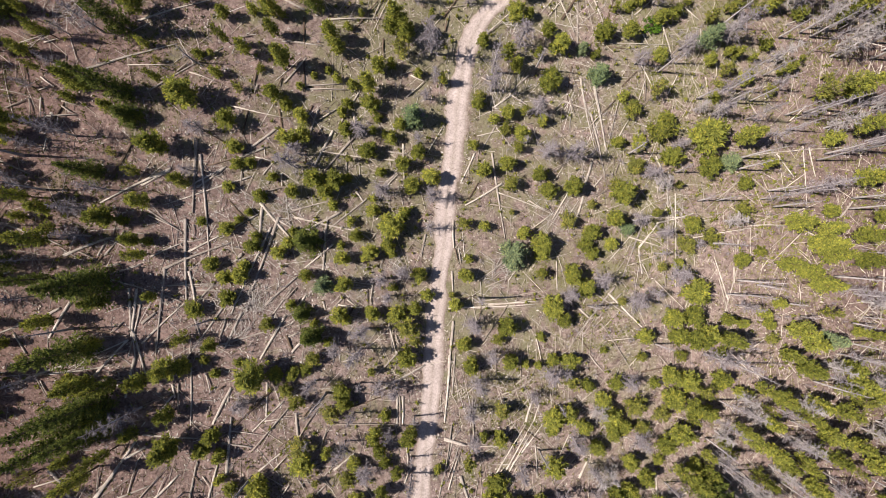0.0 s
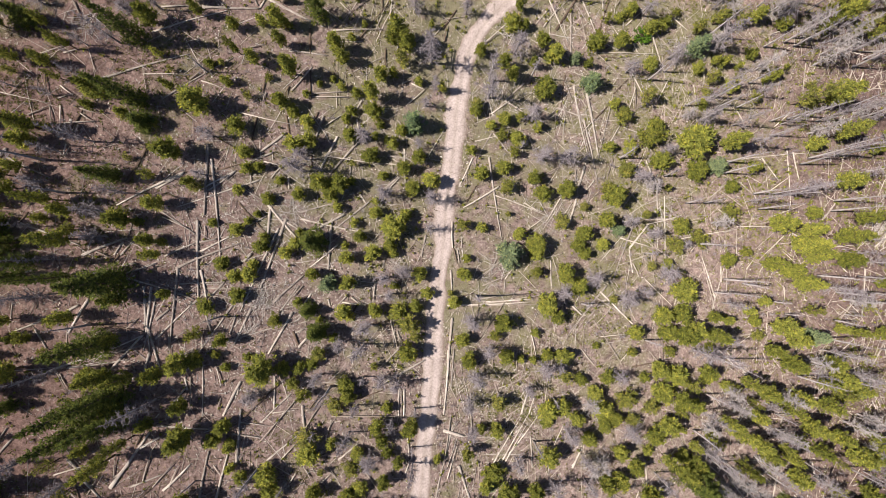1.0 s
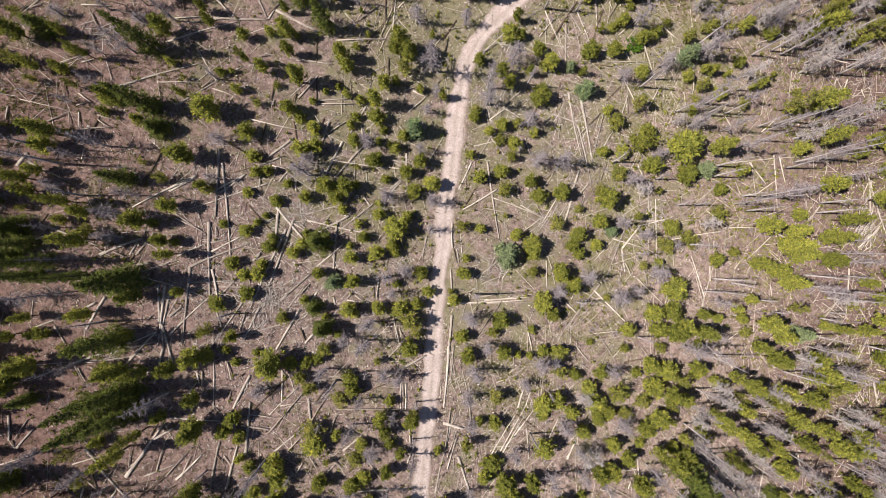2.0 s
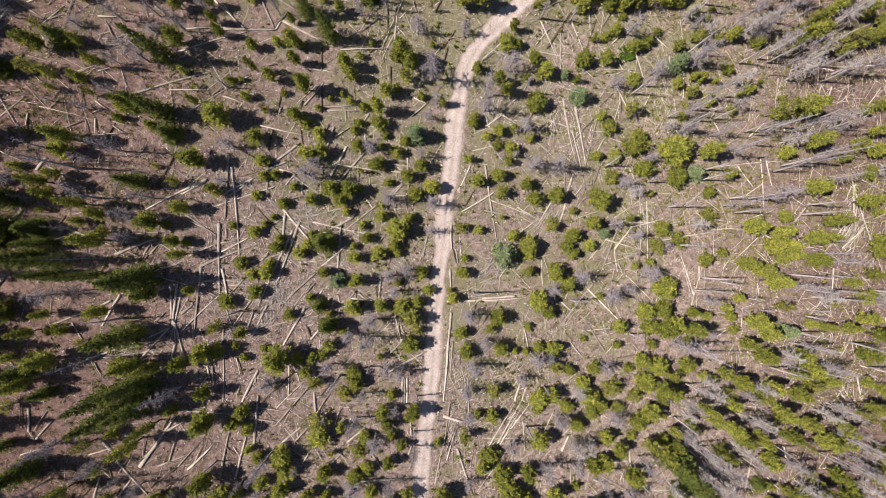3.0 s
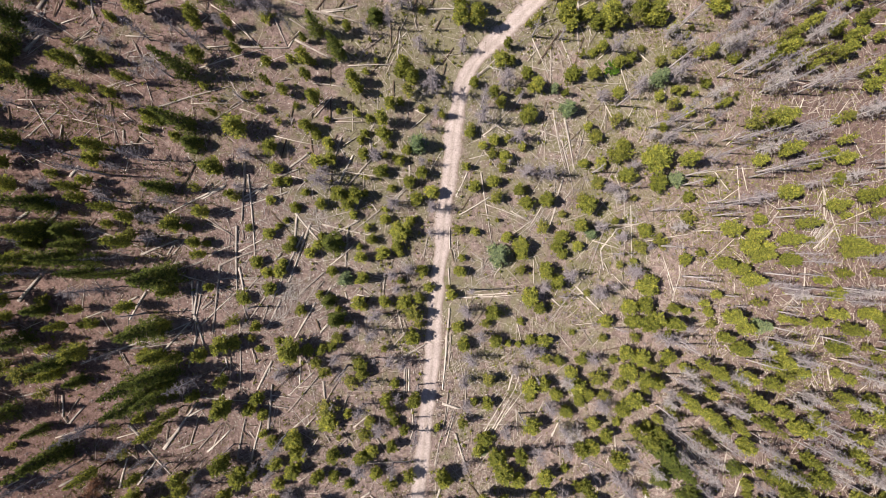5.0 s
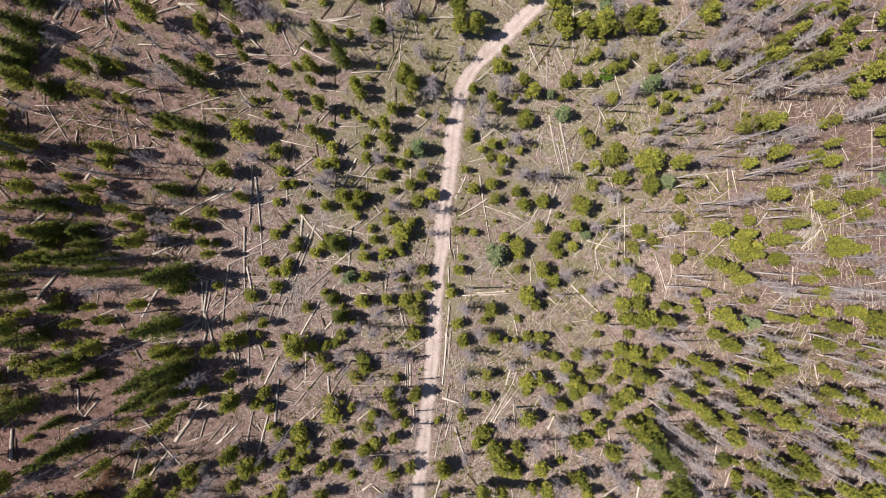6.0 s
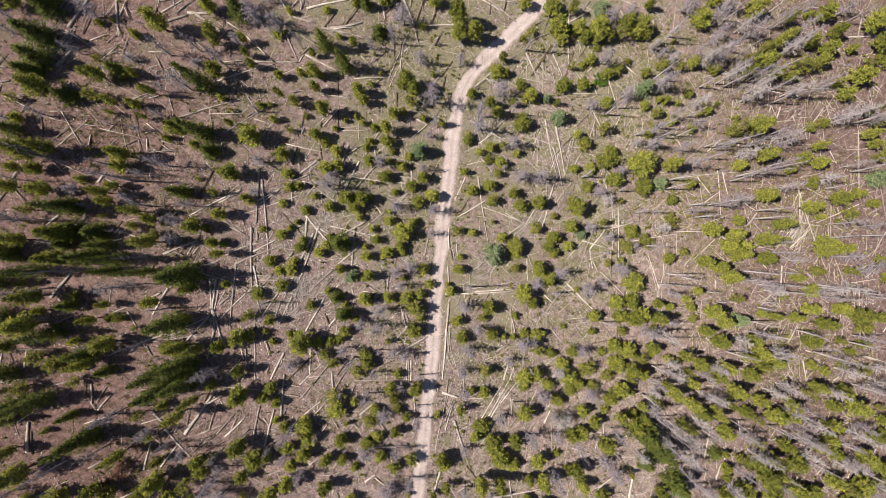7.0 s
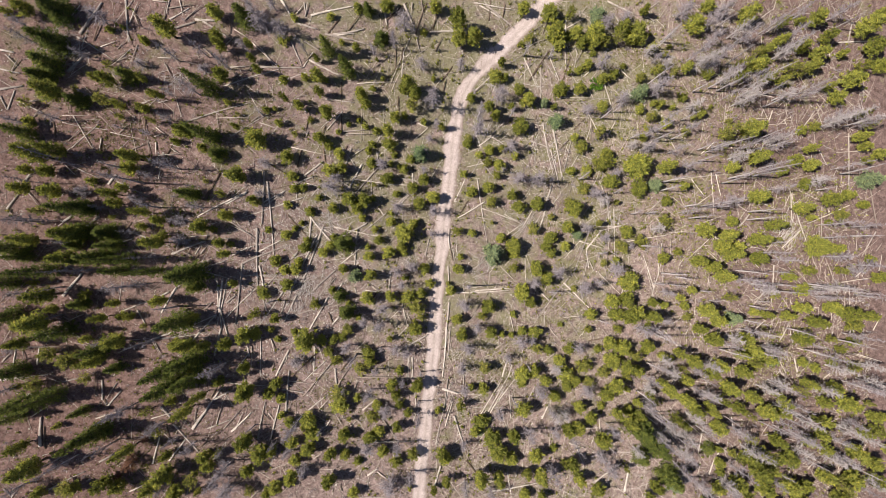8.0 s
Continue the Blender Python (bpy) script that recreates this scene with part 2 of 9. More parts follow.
def build_road():
    cols = 13
    verts, faces, uvs = [], [], []
    for i, p in enumerate(ROAD_MID):
        d = (ROAD_MID[min(i + 1, len(ROAD_MID) - 1)] - ROAD_MID[max(i - 1, 0)]).normalized()
        side = Vector((d.y, -d.x))
        # the lower stretch is narrower
        half = ROAD_HALF * (0.91 + 0.09 * math.tanh((p.y + 5) / 12))
        wl = half * (1 + 0.34 * noise.noise((i * 0.11, 1.5, 0)) + 0.22 * noise.noise((i * 0.5, 4.5, 0)))
        wr = half * (1 + 0.34 * noise.noise((i * 0.11, 7.5, 0)) + 0.22 * noise.noise((i * 0.5, 9.5, 0)))
        for c in range(cols):
            u = c / (cols - 1)
            s = (2 * u - 1)
            q = p + side * s * (wr if s > 0 else wl)
            rut = -0.05 * (math.exp(-((abs(s) - 0.45) / 0.16) ** 2))
            edge = -0.10 * max(0.0, (abs(s) - 0.85) / 0.15)
            verts.append((q.x, q.y, rise(q.x, q.y) + 0.075 + rut + edge))
            uvs.append((u, i * 0.15))
    for i in range(len(ROAD_MID) - 1):
        for c in range(cols - 1):
            faces.append((i * cols + c, i * cols + c + 1, (i + 1) * cols + c + 1, (i + 1) * cols + c))
    r = mesh_object("road", verts, faces, M_ROAD, smooth=True)
    layer = r.data.uv_layers.new(name="UVMap")
    for loop in r.data.loops:
        layer.data[loop.index].uv = uvs[loop.vertex_index]
    tagged(r, "pale dusty single-track dirt road with wheel ruts", "road", kind="structure")


build_ground()
build_road()

# ---- trees ----
def tube(verts, faces, path, radii, sides=6):
    """A tapered round bar along path, closed at the ends."""
    base = len(verts)
    for i, p in enumerate(path):
        d = (path[min(i + 1, len(path) - 1)] - path[max(i - 1, 0)]).normalized()
        u = d.cross(Vector((0.3, 0.9, 0.31))).normalized()
        v = d.cross(u)
        for s in range(sides):
            a = 2 * math.pi * s / sides
            verts.append(p + (u * math.cos(a) + v * math.sin(a)) * radii[i])
    for i in range(len(path) - 1):
        for s in range(sides):
            faces.append((base + i * sides + s, base + i * sides + (s + 1) % sides, base + (i + 1) * sides + (s + 1) % sides, base + (i + 1) * sides + s))
    if sides < 4:
        return
    faces.append(tuple(base + s for s in range(sides))[::-1])
    faces.append(tuple(base + (len(path) - 1) * sides + s for s in range(sides)))


def spray(verts, faces, at, way, length, width, rnd, flat=0.0):
    """One flat, pointed spray of needles: two triangles folded along the middle."""
    side = way.cross(Vector((rnd.uniform(-1, 1), rnd.uniform(-1, 1), rnd.uniform(-1, 1) + flat))).normalized() * width
    b = len(verts)
    lift = way.cross(side).normalized() * width * 0.35
    verts.extend([at, at + way * length * 0.55 + side + lift, at + way * length, at + way * length * 0.55 - side + lift])
    faces.extend([(b, b + 1, b + 2), (b, b + 2, b + 3)])


def tuft(verts, faces, at, way, length, width, rnd, flat=0.0):
    """One small tuft of needles, broad at its foot and pointed at its tip."""
    side = way.cross(Vector((rnd.uniform(-1, 1), rnd.uniform(-1, 1), rnd.uniform(-1, 1) + flat))).normalized() * width
    b = len(verts)
    verts.extend([at - side, at + side, at + way * length])
    faces.append((b, b + 1, b + 2))


def conifer(kind, seed, height, radius, crown_mat, bare=0.12, whorls=10, per=6, tufts=6, profile=0.8, lift=0.35, lean=0.02, needle=0.30, thin=0.0, foot=0.6):
    """A standing conifer: trunk with limbs, and a crown of needle tufts along its branches."""
    rnd = random.Random(seed)
    tv, tf, cv, cf = [], [], [], []
    bend = Vector((rnd.uniform(-lean, lean), rnd.uniform(-lean, lean), 0))
    def axis(z):
        return bend * (z * z / height) + Vector((0, 0, z))
    steps = 7
    r0 = 0.012 * height + 0.03
    tube(tv, tf, [axis(height * i / steps - (0.15 if i == 0 else 0)) for i in range(steps + 1)],
         [r0 * (1.25 if i == 0 else 1 - 0.92 * i / steps) for i in range(steps + 1)], 7)
    lop = [0.80 + 0.20 * math.cos(rnd.uniform(0, 6.28) + k) for k in range(8)]
    for w in range(whorls):
        t = (w + rnd.uniform(-0.2, 0.2)) / whorls
        z = height * (bare + (0.97 - bare) * max(0.0, t))
        round_foot = min(1.0, foot + 2.2 * (1 - foot) * max(0.0, t))
        reach = 1.12 * radius * round_foot * max(0.06, (1 - t)) ** profile
        k = max(3, round(per * (0.5 + 0.5 * (1 - t))))
        turn = rnd.uniform(0, 6.28)
        for b in range(k):
            if rnd.random() < thin:
                continue
            a = turn + 2 * math.pi * b / k + rnd.uniform(-0.3, 0.3)
            ln = reach * rnd.uniform(0.6, 1.2) * lop[int(a * 8 / 6.2832) % 8] ** 0.6
            up = lift + 0.5 * t + rnd.uniform(-0.15, 0.15)
            d = Vector((math.cos(a), math.sin(a), up)).normalized()
            p0 = axis(z)
            sag = -0.10 * ln
            p1 = p0 + d * ln * 0.55 + Vector((0, 0, sag * 0.6))
            p2 = p0 + d * ln + Vector((0, 0, sag * 0.2))
            if ln > 0.75 and b % 3 == 0:
                tube(tv, tf, [p0, p1, p2], [0.018 + 0.010 * ln, 0.014 + 0.004 * ln, 0.006], 3)
            n = max(2, round(tufts * (0.30 + 0.70 * ln / radius)))
            fan = Vector((-d.y, d.x, 0))
            for i in range(n):
                s = 0.22 + 0.78 * (i + rnd.random() * 0.7) / n
                q0 = p0.lerp(p1, s / 0.55) if s < 0.55 else p1.lerp(p2, (s - 0.55) / 0.45)
                for _ in range(9):
                    q = q0 + fan * rnd.gauss(0, 0.15 * ln) * (1.25 - 0.6 * s) + Vector((rnd.gauss(0, 0.05), rnd.gauss(0, 0.05), rnd.gauss(0, 0.04 * ln)))
                    w3 = (d * rnd.uniform(0.1, 1.0) + Vector((rnd.uniform(-1, 1), rnd.uniform(-1, 1), rnd.uniform(-0.1, 1.0)))).normalized()
                    tuft(cv, cf, q, w3, needle * rnd.uniform(0.75, 1.5), needle * 0.23, rnd, 1.5)
    top = axis(height * 0.95)
    for _ in range(12):
        tuft(cv, cf, top, Vector((rnd.uniform(-0.6, 0.6), rnd.uniform(-0.6, 0.6), 1)).normalized(), needle * 1.1, needle * 0.25, rnd)
    root = new(kind)
    root["height"], root["radius"] = height, radius
    mesh_object("trunk", tv, tf, M_BARK, root, True)
    mesh_object("crown", cv, cf, crown_mat, root)
    return root


def dead_conifer(kind, seed, height, radius, bare=0.15, count=72, twigs=26, wood=None, crown_mat=None):
    """A standing dead conifer: grey trunk and bare branches with twigs."""
    rnd = random.Random(seed)
    tv, tf, bv, bf = [], [], [], []
    bend = Vector((rnd.uniform(-0.04, 0.04), rnd.uniform(-0.04, 0.04), 0))
    def axis(z):
        return bend * (z * z / height) + Vector((0, 0, z))
    r0 = 0.0105 * height + 0.05
    tube(tv, tf, [axis(height * i / 7 - (0.15 if i == 0 else 0)) for i in range(8)], [r0 * (1.2 if i == 0 else 1 - 0.93 * i / 7) for i in range(8)], 7)
    for b in range(count):
        t = (b + rnd.random()) / count
        z = height * (bare + (0.97 - bare) * t)
        a = rnd.uniform(0, 6.2832)
        ln = 1.15 * radius * min(1.0, 0.55 + 1.5 * t) * max(0.12, 1 - t) ** 0.65 * rnd.uniform(0.35, 1.15)
        d = Vector((math.cos(a), math.sin(a), rnd.uniform(-0.2, 0.35))).normalized()
        p0 = axis(z)
        p2 = p0 + d * ln + Vector((0, 0, rnd.uniform(-0.1, 0.15) * ln))
        tube(bv, bf, [p0, p2], [0.034, 0.010], 3)
        for k in range(twigs):
            s = rnd.uniform(0.2, 1.0)
            q = p0.lerp(p2, s)
            w = (d * rnd.uniform(0.2, 0.9) + Vector((rnd.uniform(-1, 1), rnd.uniform(-1, 1), rnd.uniform(-0.5, 0.7)))).normalized()
            tuft(bv, bf, q, w, ln * rnd.uniform(0.2, 0.6), 0.017, rnd)
    root = new(kind)
    root["height"], root["radius"] = height, radius
    mesh_object("trunk", tv, tf, wood or M_GREY, root, True)
    mesh_object("crown", bv, bf, crown_mat or M_TWIGS, root)
    return root


STOCK = {
    "pine": [conifer("pine_tree", 10 + i, 6.5, 1.9, M_PINE, bare=0.22, whorls=9, per=7, tufts=6, profile=0.6) for i in range(8)],
    "tall_pine": [conifer("tall_pine_tree", 30 + i, 10.0, 2.0, M_PINE, bare=0.25, whorls=12, per=7, tufts=6, profile=0.65) for i in range(5)],
    "young_pine": [conifer("young_pine_tree", 50 + i, 3.2, 0.95, M_PINE, bare=0.06, whorls=6, per=6, tufts=4, profile=0.75, needle=0.22) for i in range(5)],
    "thin_pine": [conifer("thin_pine_tree", 70 + i, 6.0, 1.7, M_DULL, bare=0.22, whorls=8, per=6, tufts=5, profile=0.6, thin=0.15, needle=0.26) for i in range(4)],
    "spruce": [conifer("spruce_tree", 90 + i, 13.0, 2.2, M_SPRUCE, bare=0.04, whorls=17, per=7, tufts=6, profile=0.72, lift=0.02, foot=0.95) for i in range(5)],
    "blue_spruce": [conifer("blue_spruce_tree", 110 + i, 7.0, 2.0, M_BLUE, bare=0.04, whorls=11, per=8, tufts=6, profile=0.75, lift=0.05, foot=0.8) for i in range(3)],
    "dead": [dead_conifer("dead_pine_tree", 130 + i, 8.0, 1.6) for i in range(7)],
    "snag": [dead_conifer("dead_snag", 150 + i, 11.0, 0.9, bare=0.35, count=34, twigs=8) for i in range(4)],
    "rust": [dead_conifer("dying_pine_tree", 170 + i, 6.0, 1.5, crown_mat=M_RUST) for i in range(2)],
}
TREE_TAGS = {
    "pine": ("yellow-green bushy lodgepole pine on stony slope", "pine tree", "living pines"),
    "tall_pine": ("tall yellow-green lodgepole pine on stony slope", "pine tree", "living pines"),
    "young_pine": ("small bright green young pine among fallen logs", "pine tree", "young pines"),
    "thin_pine": ("thin pale olive pine with sparse needles", "pine tree", "living pines"),
    "spruce": ("tall dark green conical spruce with dense boughs", "spruce tree", "spruces"),
    "blue_spruce": ("blue-green spruce with dense frosted needles", "spruce tree", "blue spruces"),
    "dead": ("grey dead pine standing with bare brittle branches", "dead tree", "standing dead pines"),
    "snag": ("tall thin grey dead trunk standing with few branches", "dead tree", "standing dead snags"),
    "rust": ("dying pine with rust-red needles on thin branches", "dead tree", "dying pines"),
}
PICK = random.Random(5)
used = set()


def tree(kind, x, y, height, width):
    """Stands a tree of that kind, height and crown width at (x, y)."""
    model = PICK.choice(STOCK[kind])
    sx = width / 2 / model["radius"]
    m = pose(x, y, rise(x, y), 0, 0, PICK.uniform(0, 360)) @ Matrix.Diagonal((sx, sx * PICK.uniform(0.9, 1.1), height / model["height"], 1))
    if model.name in used:
        ob = copy_thing(model, m @ Matrix.Diagonal([1 / k for k in model.scale] + [1]))
    else:
        ob = model
        used.add(model.name)
        ob.matrix_world = m
    label, category, group = TREE_TAGS[kind]
    tagged(ob, label, category, group)


def fallen_log(x1, y1, x2, y2, width, dark=0, lift=0.0):
    """A fallen trunk from its butt (x1, y1) to its top (x2, y2)."""
    a, b = Vector((x1, y1, rise(x1, y1))), Vector((x2, y2, rise(x2, y2)))
    ln = (b - a).length
    r = width / 2
    rnd = random.Random(int(x1 * 131 + y1 * 977 + x2 * 31))
    verts, faces = [], []
    n = max(3, int(ln / 1.6))
    bow = rnd.uniform(-0.018, 0.018) * ln
    path = [Vector((bow * math.sin(math.pi * i / n) + rnd.uniform(-0.02, 0.02), rnd.uniform(-0.02, 0.02), ln * i / n)) for i in range(n + 1)]
    tube(verts, faces, path, [r * (1.06 if i == 0 else 1.0 - min(0.6, 0.05 * ln) * i / n) * rnd.uniform(0.93, 1.07) for i in range(n + 1)], 8)
    for _ in range(int(ln * 0.9)):
        s = rnd.uniform(0.25, 0.98)
        p = path[min(n, int(s * n))]
        d = Vector((rnd.uniform(-1, 1), rnd.uniform(-1, 1), rnd.uniform(0.0, 0.7))).normalized()
        tube(verts, faces, [p, p + d * rnd.uniform(0.2, 0.75)], [0.025, 0.010], 3)
    ob = mesh_object("fallen_log", verts, faces, M_DARKLOG if dark else M_LOG, smooth=True)
    z = (b - a).normalized()
    ob.matrix_world = Matrix.Translation(a + Vector((0, 0, r * 0.92 + lift))) @ z.to_track_quat("Z", "Y").to_matrix().to_4x4()
    if dark:
        tagged(ob, "dark brown fallen pine trunk lying on the soil", "log", "fallen logs")
    else:
        tagged(ob, "bleached grey fallen pine trunk lying on the soil", "log", "fallen logs")


def shrub(x, y, width):
    """A low leafy shrub: short stems and many small leaves."""
    rnd = random.Random(int(x * 7 + y * 13))
    sv, sf, lv, lf = [], [], [], []
    for _ in range(40):
        a, s = rnd.uniform(0, 6.28), rnd.uniform(0.1, 1) ** 0.6
        tip = Vector((math.cos(a) * s * width / 2, math.sin(a) * s * width / 2, 1.2 * (1.15 - s * 0.7)))
        tube(sv, sf, [Vector((0, 0, -0.05)), tip * 0.6, tip], [0.025, 0.018, 0.008], 3)
        for _ in range(22):
            d = Vector((rnd.uniform(-1, 1), rnd.uniform(-1, 1), rnd.uniform(-0.2, 1))).normalized()
            spray(lv, lf, tip * rnd.uniform(0.6, 1.0), d, rnd.uniform(0.18, 0.36), 0.10, rnd)
    root = new("green_shrub")
    mesh_object("stem", sv, sf, M_BARK, root)
    mesh_object("foliage", lv, lf, M_SHRUB, root)
    root.matrix_world = pose(x, y, rise(x, y))
    tagged(root, "bright green leafy shrub on grassy slope", "shrub")


THICKET = ([], [])


def thicket(x, y, height, width):
    """One more dead conifer in the joined rest of the dead stand."""
    model = PICK.choice(STOCK["dead"])
    s = width / 2 / model["radius"]
    m = pose(x, y, rise(x, y), 0, 0, PICK.uniform(0, 360)) @ Matrix.Diagonal((s, s, height / model["height"], 1))
    for child in model.children:
        first = len(THICKET[0])
        THICKET[0].extend(m @ v.co for v in child.data.vertices)
        THICKET[1].extend(tuple(first + i for i in p.vertices) for p in child.data.polygons)


POLES, DARK_POLES = ([], []), ([], [])


def thin_pole(x1, y1, x2, y2, width, dark=0):
    """A thin fallen pole, too slight to tell apart from its neighbours."""
    a, b = Vector((x1, y1, rise(x1, y1) + width)), Vector((x2, y2, rise(x2, y2) + width * 1.5 + 0.12))
    rnd = random.Random(int(x1 * 131 + y1 * 977))
    mid = (a + b) / 2 + Vector((rnd.uniform(-0.08, 0.08), rnd.uniform(-0.08, 0.08), 0.02))
    tube(*(DARK_POLES if dark else POLES), [a, mid, b], [width * 0.5, width * 0.42, width * 0.22], 5)


def brush_pile(x, y, radius, count, lie=None):
    """A tangled heap of fallen branches; lie: the way that most of them point, in degrees."""
    rnd = random.Random(int(x * 17 + y * 29))
    verts, faces = [], []
    for _ in range(count):
        a = rnd.uniform(0, 6.2832) if lie is None else radians(lie) + rnd.gauss(0, 0.45)
        off = Vector((rnd.gauss(0, 0.45), rnd.gauss(0, 0.45), 0)) * radius
        ln = rnd.uniform(0.4, 1.0) * radius
        d = Vector((math.cos(a), math.sin(a), 0)) * ln
        p, q = off - d * 0.5, off + d * 0.5
        p.z = rise(x + p.x, y + p.y) - rise(x, y) + rnd.uniform(0.02, 0.35)
        q.z = rise(x + q.x, y + q.y) - rise(x, y) + rnd.uniform(0.02, 0.6)
        r = rnd.uniform(0.018, 0.055)
        tube(verts, faces, [p, (p + q) / 2 + Vector((rnd.uniform(-0.12, 0.12), rnd.uniform(-0.12, 0.12), 0.05)), q], [r, r * 0.8, r * 0.4], 3)
    ob = mesh_object("brush_pile", verts, faces, M_BRUSH)
    ob.matrix_world = pose(x, y, rise(x, y))
    tagged(ob, "tangled heap of bleached fallen branches on the soil", "brush pile", "brush piles", kind="stuff")


# ---- standing trees: kind, x, y, height, crown width ----
tree("spruce", -76.5, -29.9, 10.1, 3.3)
tree("spruce", -74.3, -27.2, 14.1, 5.4)
tree("spruce", -76.1, -21.8, 12.1, 4.6)
tree("spruce", -77.0, -11.8, 12.1, 4.2)
tree("spruce", -77.4, -5.8, 12.1, 4.2)
tree("spruce", -76.5, 0.2, 12.1, 4.6)
tree("spruce", -62.5, -1.3, 12.1, 4.6)
tree("spruce", -58.0, 32.0, 7.3, 4.4)
tree("spruce", -66.3, 27.1, 7.5, 4.3)
tree("spruce", -43.5, 30.3, 17.0, 4.5)
tree("spruce", -43.4, 21.2, 17.0, 4.7)
tree("spruce", -22.1, 38.9, 12.3, 3.6)
tree("spruce", -18.4, 35.2, 13.6, 3.9)
tree("spruce", -12.0, 42.2, 4.8, 4.1)
tree("spruce", -42.8, 18.0, 6.3, 4.3)
tree("spruce", -47.0, 10.4, 10.8, 4.0)
tree("spruce", -65.2, 7.9, 9.5, 3.7)
tree("spruce", -66.5, 3.2, 6.7, 4.9)
tree("spruce", -61.9, 3.2, 7.7, 4.3)
tree("spruce", -60.2, 0.8, 10.7, 3.4)
tree("spruce", -67.3, 1.0, 5.6, 3.5)
tree("spruce", -19.2, 1.2, 7.6, 4.8)
tree("spruce", -46.5, -4.6, 17.0, 6.5)
tree("spruce", -52.7, -3.9, 17.0, 2.8)
tree("spruce", -57.6, -1.7, 17.0, 3.6)
tree("spruce", -65.7, -2.0, 8.1, 2.9)
tree("spruce", -59.3, -3.9, 11.0, 3.1)
tree("spruce", -48.4, -13.3, 17.0, 5.7)
tree("spruce", -62.6, -18.3, 11.2, 4.3)
tree("spruce", -65.8, -9.9, 7.6, 3.5)
tree("spruce", -20.1, -9.1, 5.5, 3.1)
tree("spruce", -18.6, -12.4, 8.1, 4.3)
tree("spruce", -50.4, -22.0, 17.0, 4.8)
tree("spruce", -49.9, -25.0, 17.0, 5.7)
tree("spruce", -45.9, -23.9, 17.0, 4.8)
tree("spruce", -46.5, -20.5, 17.0, 5.7)
tree("spruce", -60.3, -21.9, 6.6, 3.2)
tree("spruce", -62.5, -33.0, 13.5, 4.8)
tree("spruce", -65.9, -29.5, 7.4, 2.9)
tree("spruce", 42.1, -37.8, 13.3, 6.1)
tree("spruce", 45.1, -41.4, 14.7, 6.1)
tree("spruce", 42.8, -44.4, 6.6, 4.7)
tree("spruce", 58.7, -43.7, 3.9, 3.9)
tree("spruce", -70.2, 37.5, 11.6, 5.9)
tree("spruce", -71.1, 33.5, 9.8, 5.6)
tree("spruce", -72.2, 31.3, 8.0, 5.0)
tree("spruce", -69.6, 43.4, 8.8, 6.7)
tree("spruce", -74.9, 21.0, 10.6, 4.3)
tree("spruce", -65.5, 7.5, 15.5, 4.6)
tree("spruce", -70.9, -3.7, 17.0, 3.9)
tree("spruce", -68.3, -14.6, 14.3, 4.2)
tree("spruce", -70.4, -26.4, 17.0, 4.2)
tree("spruce", -63.1, -33.6, 17.0, 4.2)
tree("spruce", -75.3, -1.3, 9.3, 3.3)
tree("spruce", -37.2, 43.9, 11.1, 5.1)
tree("spruce", -14.6, 47.3, 6.8, 3.3)
tree("spruce", 48.7, -48.6, 12.1, 6.4)
tree("blue_spruce", 21.4, 30.7, 4.6, 2.9)
tree("blue_spruce", 24.1, 26.8, 6.3, 4.2)
tree("blue_spruce", 42.3, 33.6, 7.8, 4.3)
tree("blue_spruce", -4.3, 19.1, 8.0, 4.5)
tree("blue_spruce", 10.5, -0.9, 7.9, 5.4)
tree("blue_spruce", 28.8, 3.2, 4.0, 2.7)
tree("blue_spruce", 46.0, 14.0, 5.1, 4.1)
tree("blue_spruce", -17.1, -5.2, 6.0, 3.5)
tree("blue_spruce", 64.0, -15.0, 7.5, 4.2)
tree("blue_spruce", 7.7, -37.2, 3.3, 2.9)
tree("blue_spruce", 74.3, -24.9, 3.9, 3.8)
tree("blue_spruce", 97.7, 16.0, 9.1, 5.0)
tree("blue_spruce", 33.1, 49.7, 5.5, 4.6)
tree("blue_spruce", 50.4, -50.8, 6.9, 3.8)
tree("tall_pine", -52.1, 28.5, 9.7, 2.0)
tree("tall_pine", -46.8, 21.7, 12.5, 4.3)
tree("tall_pine", -22.1, 26.3, 9.9, 4.1)
tree("tall_pine", -6.6, 32.4, 12.0, 4.8)
tree("tall_pine", -5.2, 30.9, 9.4, 4.3)
tree("tall_pine", -10.5, 23.2, 9.8, 3.7)
tree("tall_pine", 66.6, 26.1, 12.5, 6.6)
tree("tall_pine", 68.5, 40.4, 9.9, 5.1)
tree("tall_pine", -56.6, 16.9, 10.8, 4.3)
tree("tall_pine", -60.1, 10.2, 9.8, 3.1)
tree("tall_pine", -54.4, 6.9, 11.7, 3.1)
tree("tall_pine", -52.1, 1.4, 12.5, 4.3)
tree("tall_pine", 47.4, 17.6, 11.5, 4.6)
tree("tall_pine", 68.3, 19.9, 12.5, 4.7)
tree("tall_pine", 81.9, 22.6, 9.0, 2.9)
tree("tall_pine", 68.5, 11.7, 10.6, 5.1)
tree("tall_pine", 79.5, 9.3, 10.5, 4.2)
tree("tall_pine", 56.2, 4.3, 10.8, 4.7)
tree("tall_pine", 61.6, 3.3, 10.3, 4.4)
tree("tall_pine", 71.8, 5.5, 12.5, 3.8)
tree("tall_pine", 68.3, 2.3, 12.5, 4.7)
tree("tall_pine", 83.7, 1.1, 8.6, 5.9)
tree("tall_pine", -59.2, -16.6, 9.8, 4.8)
tree("tall_pine", -46.7, -17.6, 12.5, 4.8)
tree("tall_pine", -44.0, -17.8, 11.4, 3.1)
tree("tall_pine", -26.0, -17.4, 8.8, 6.9)
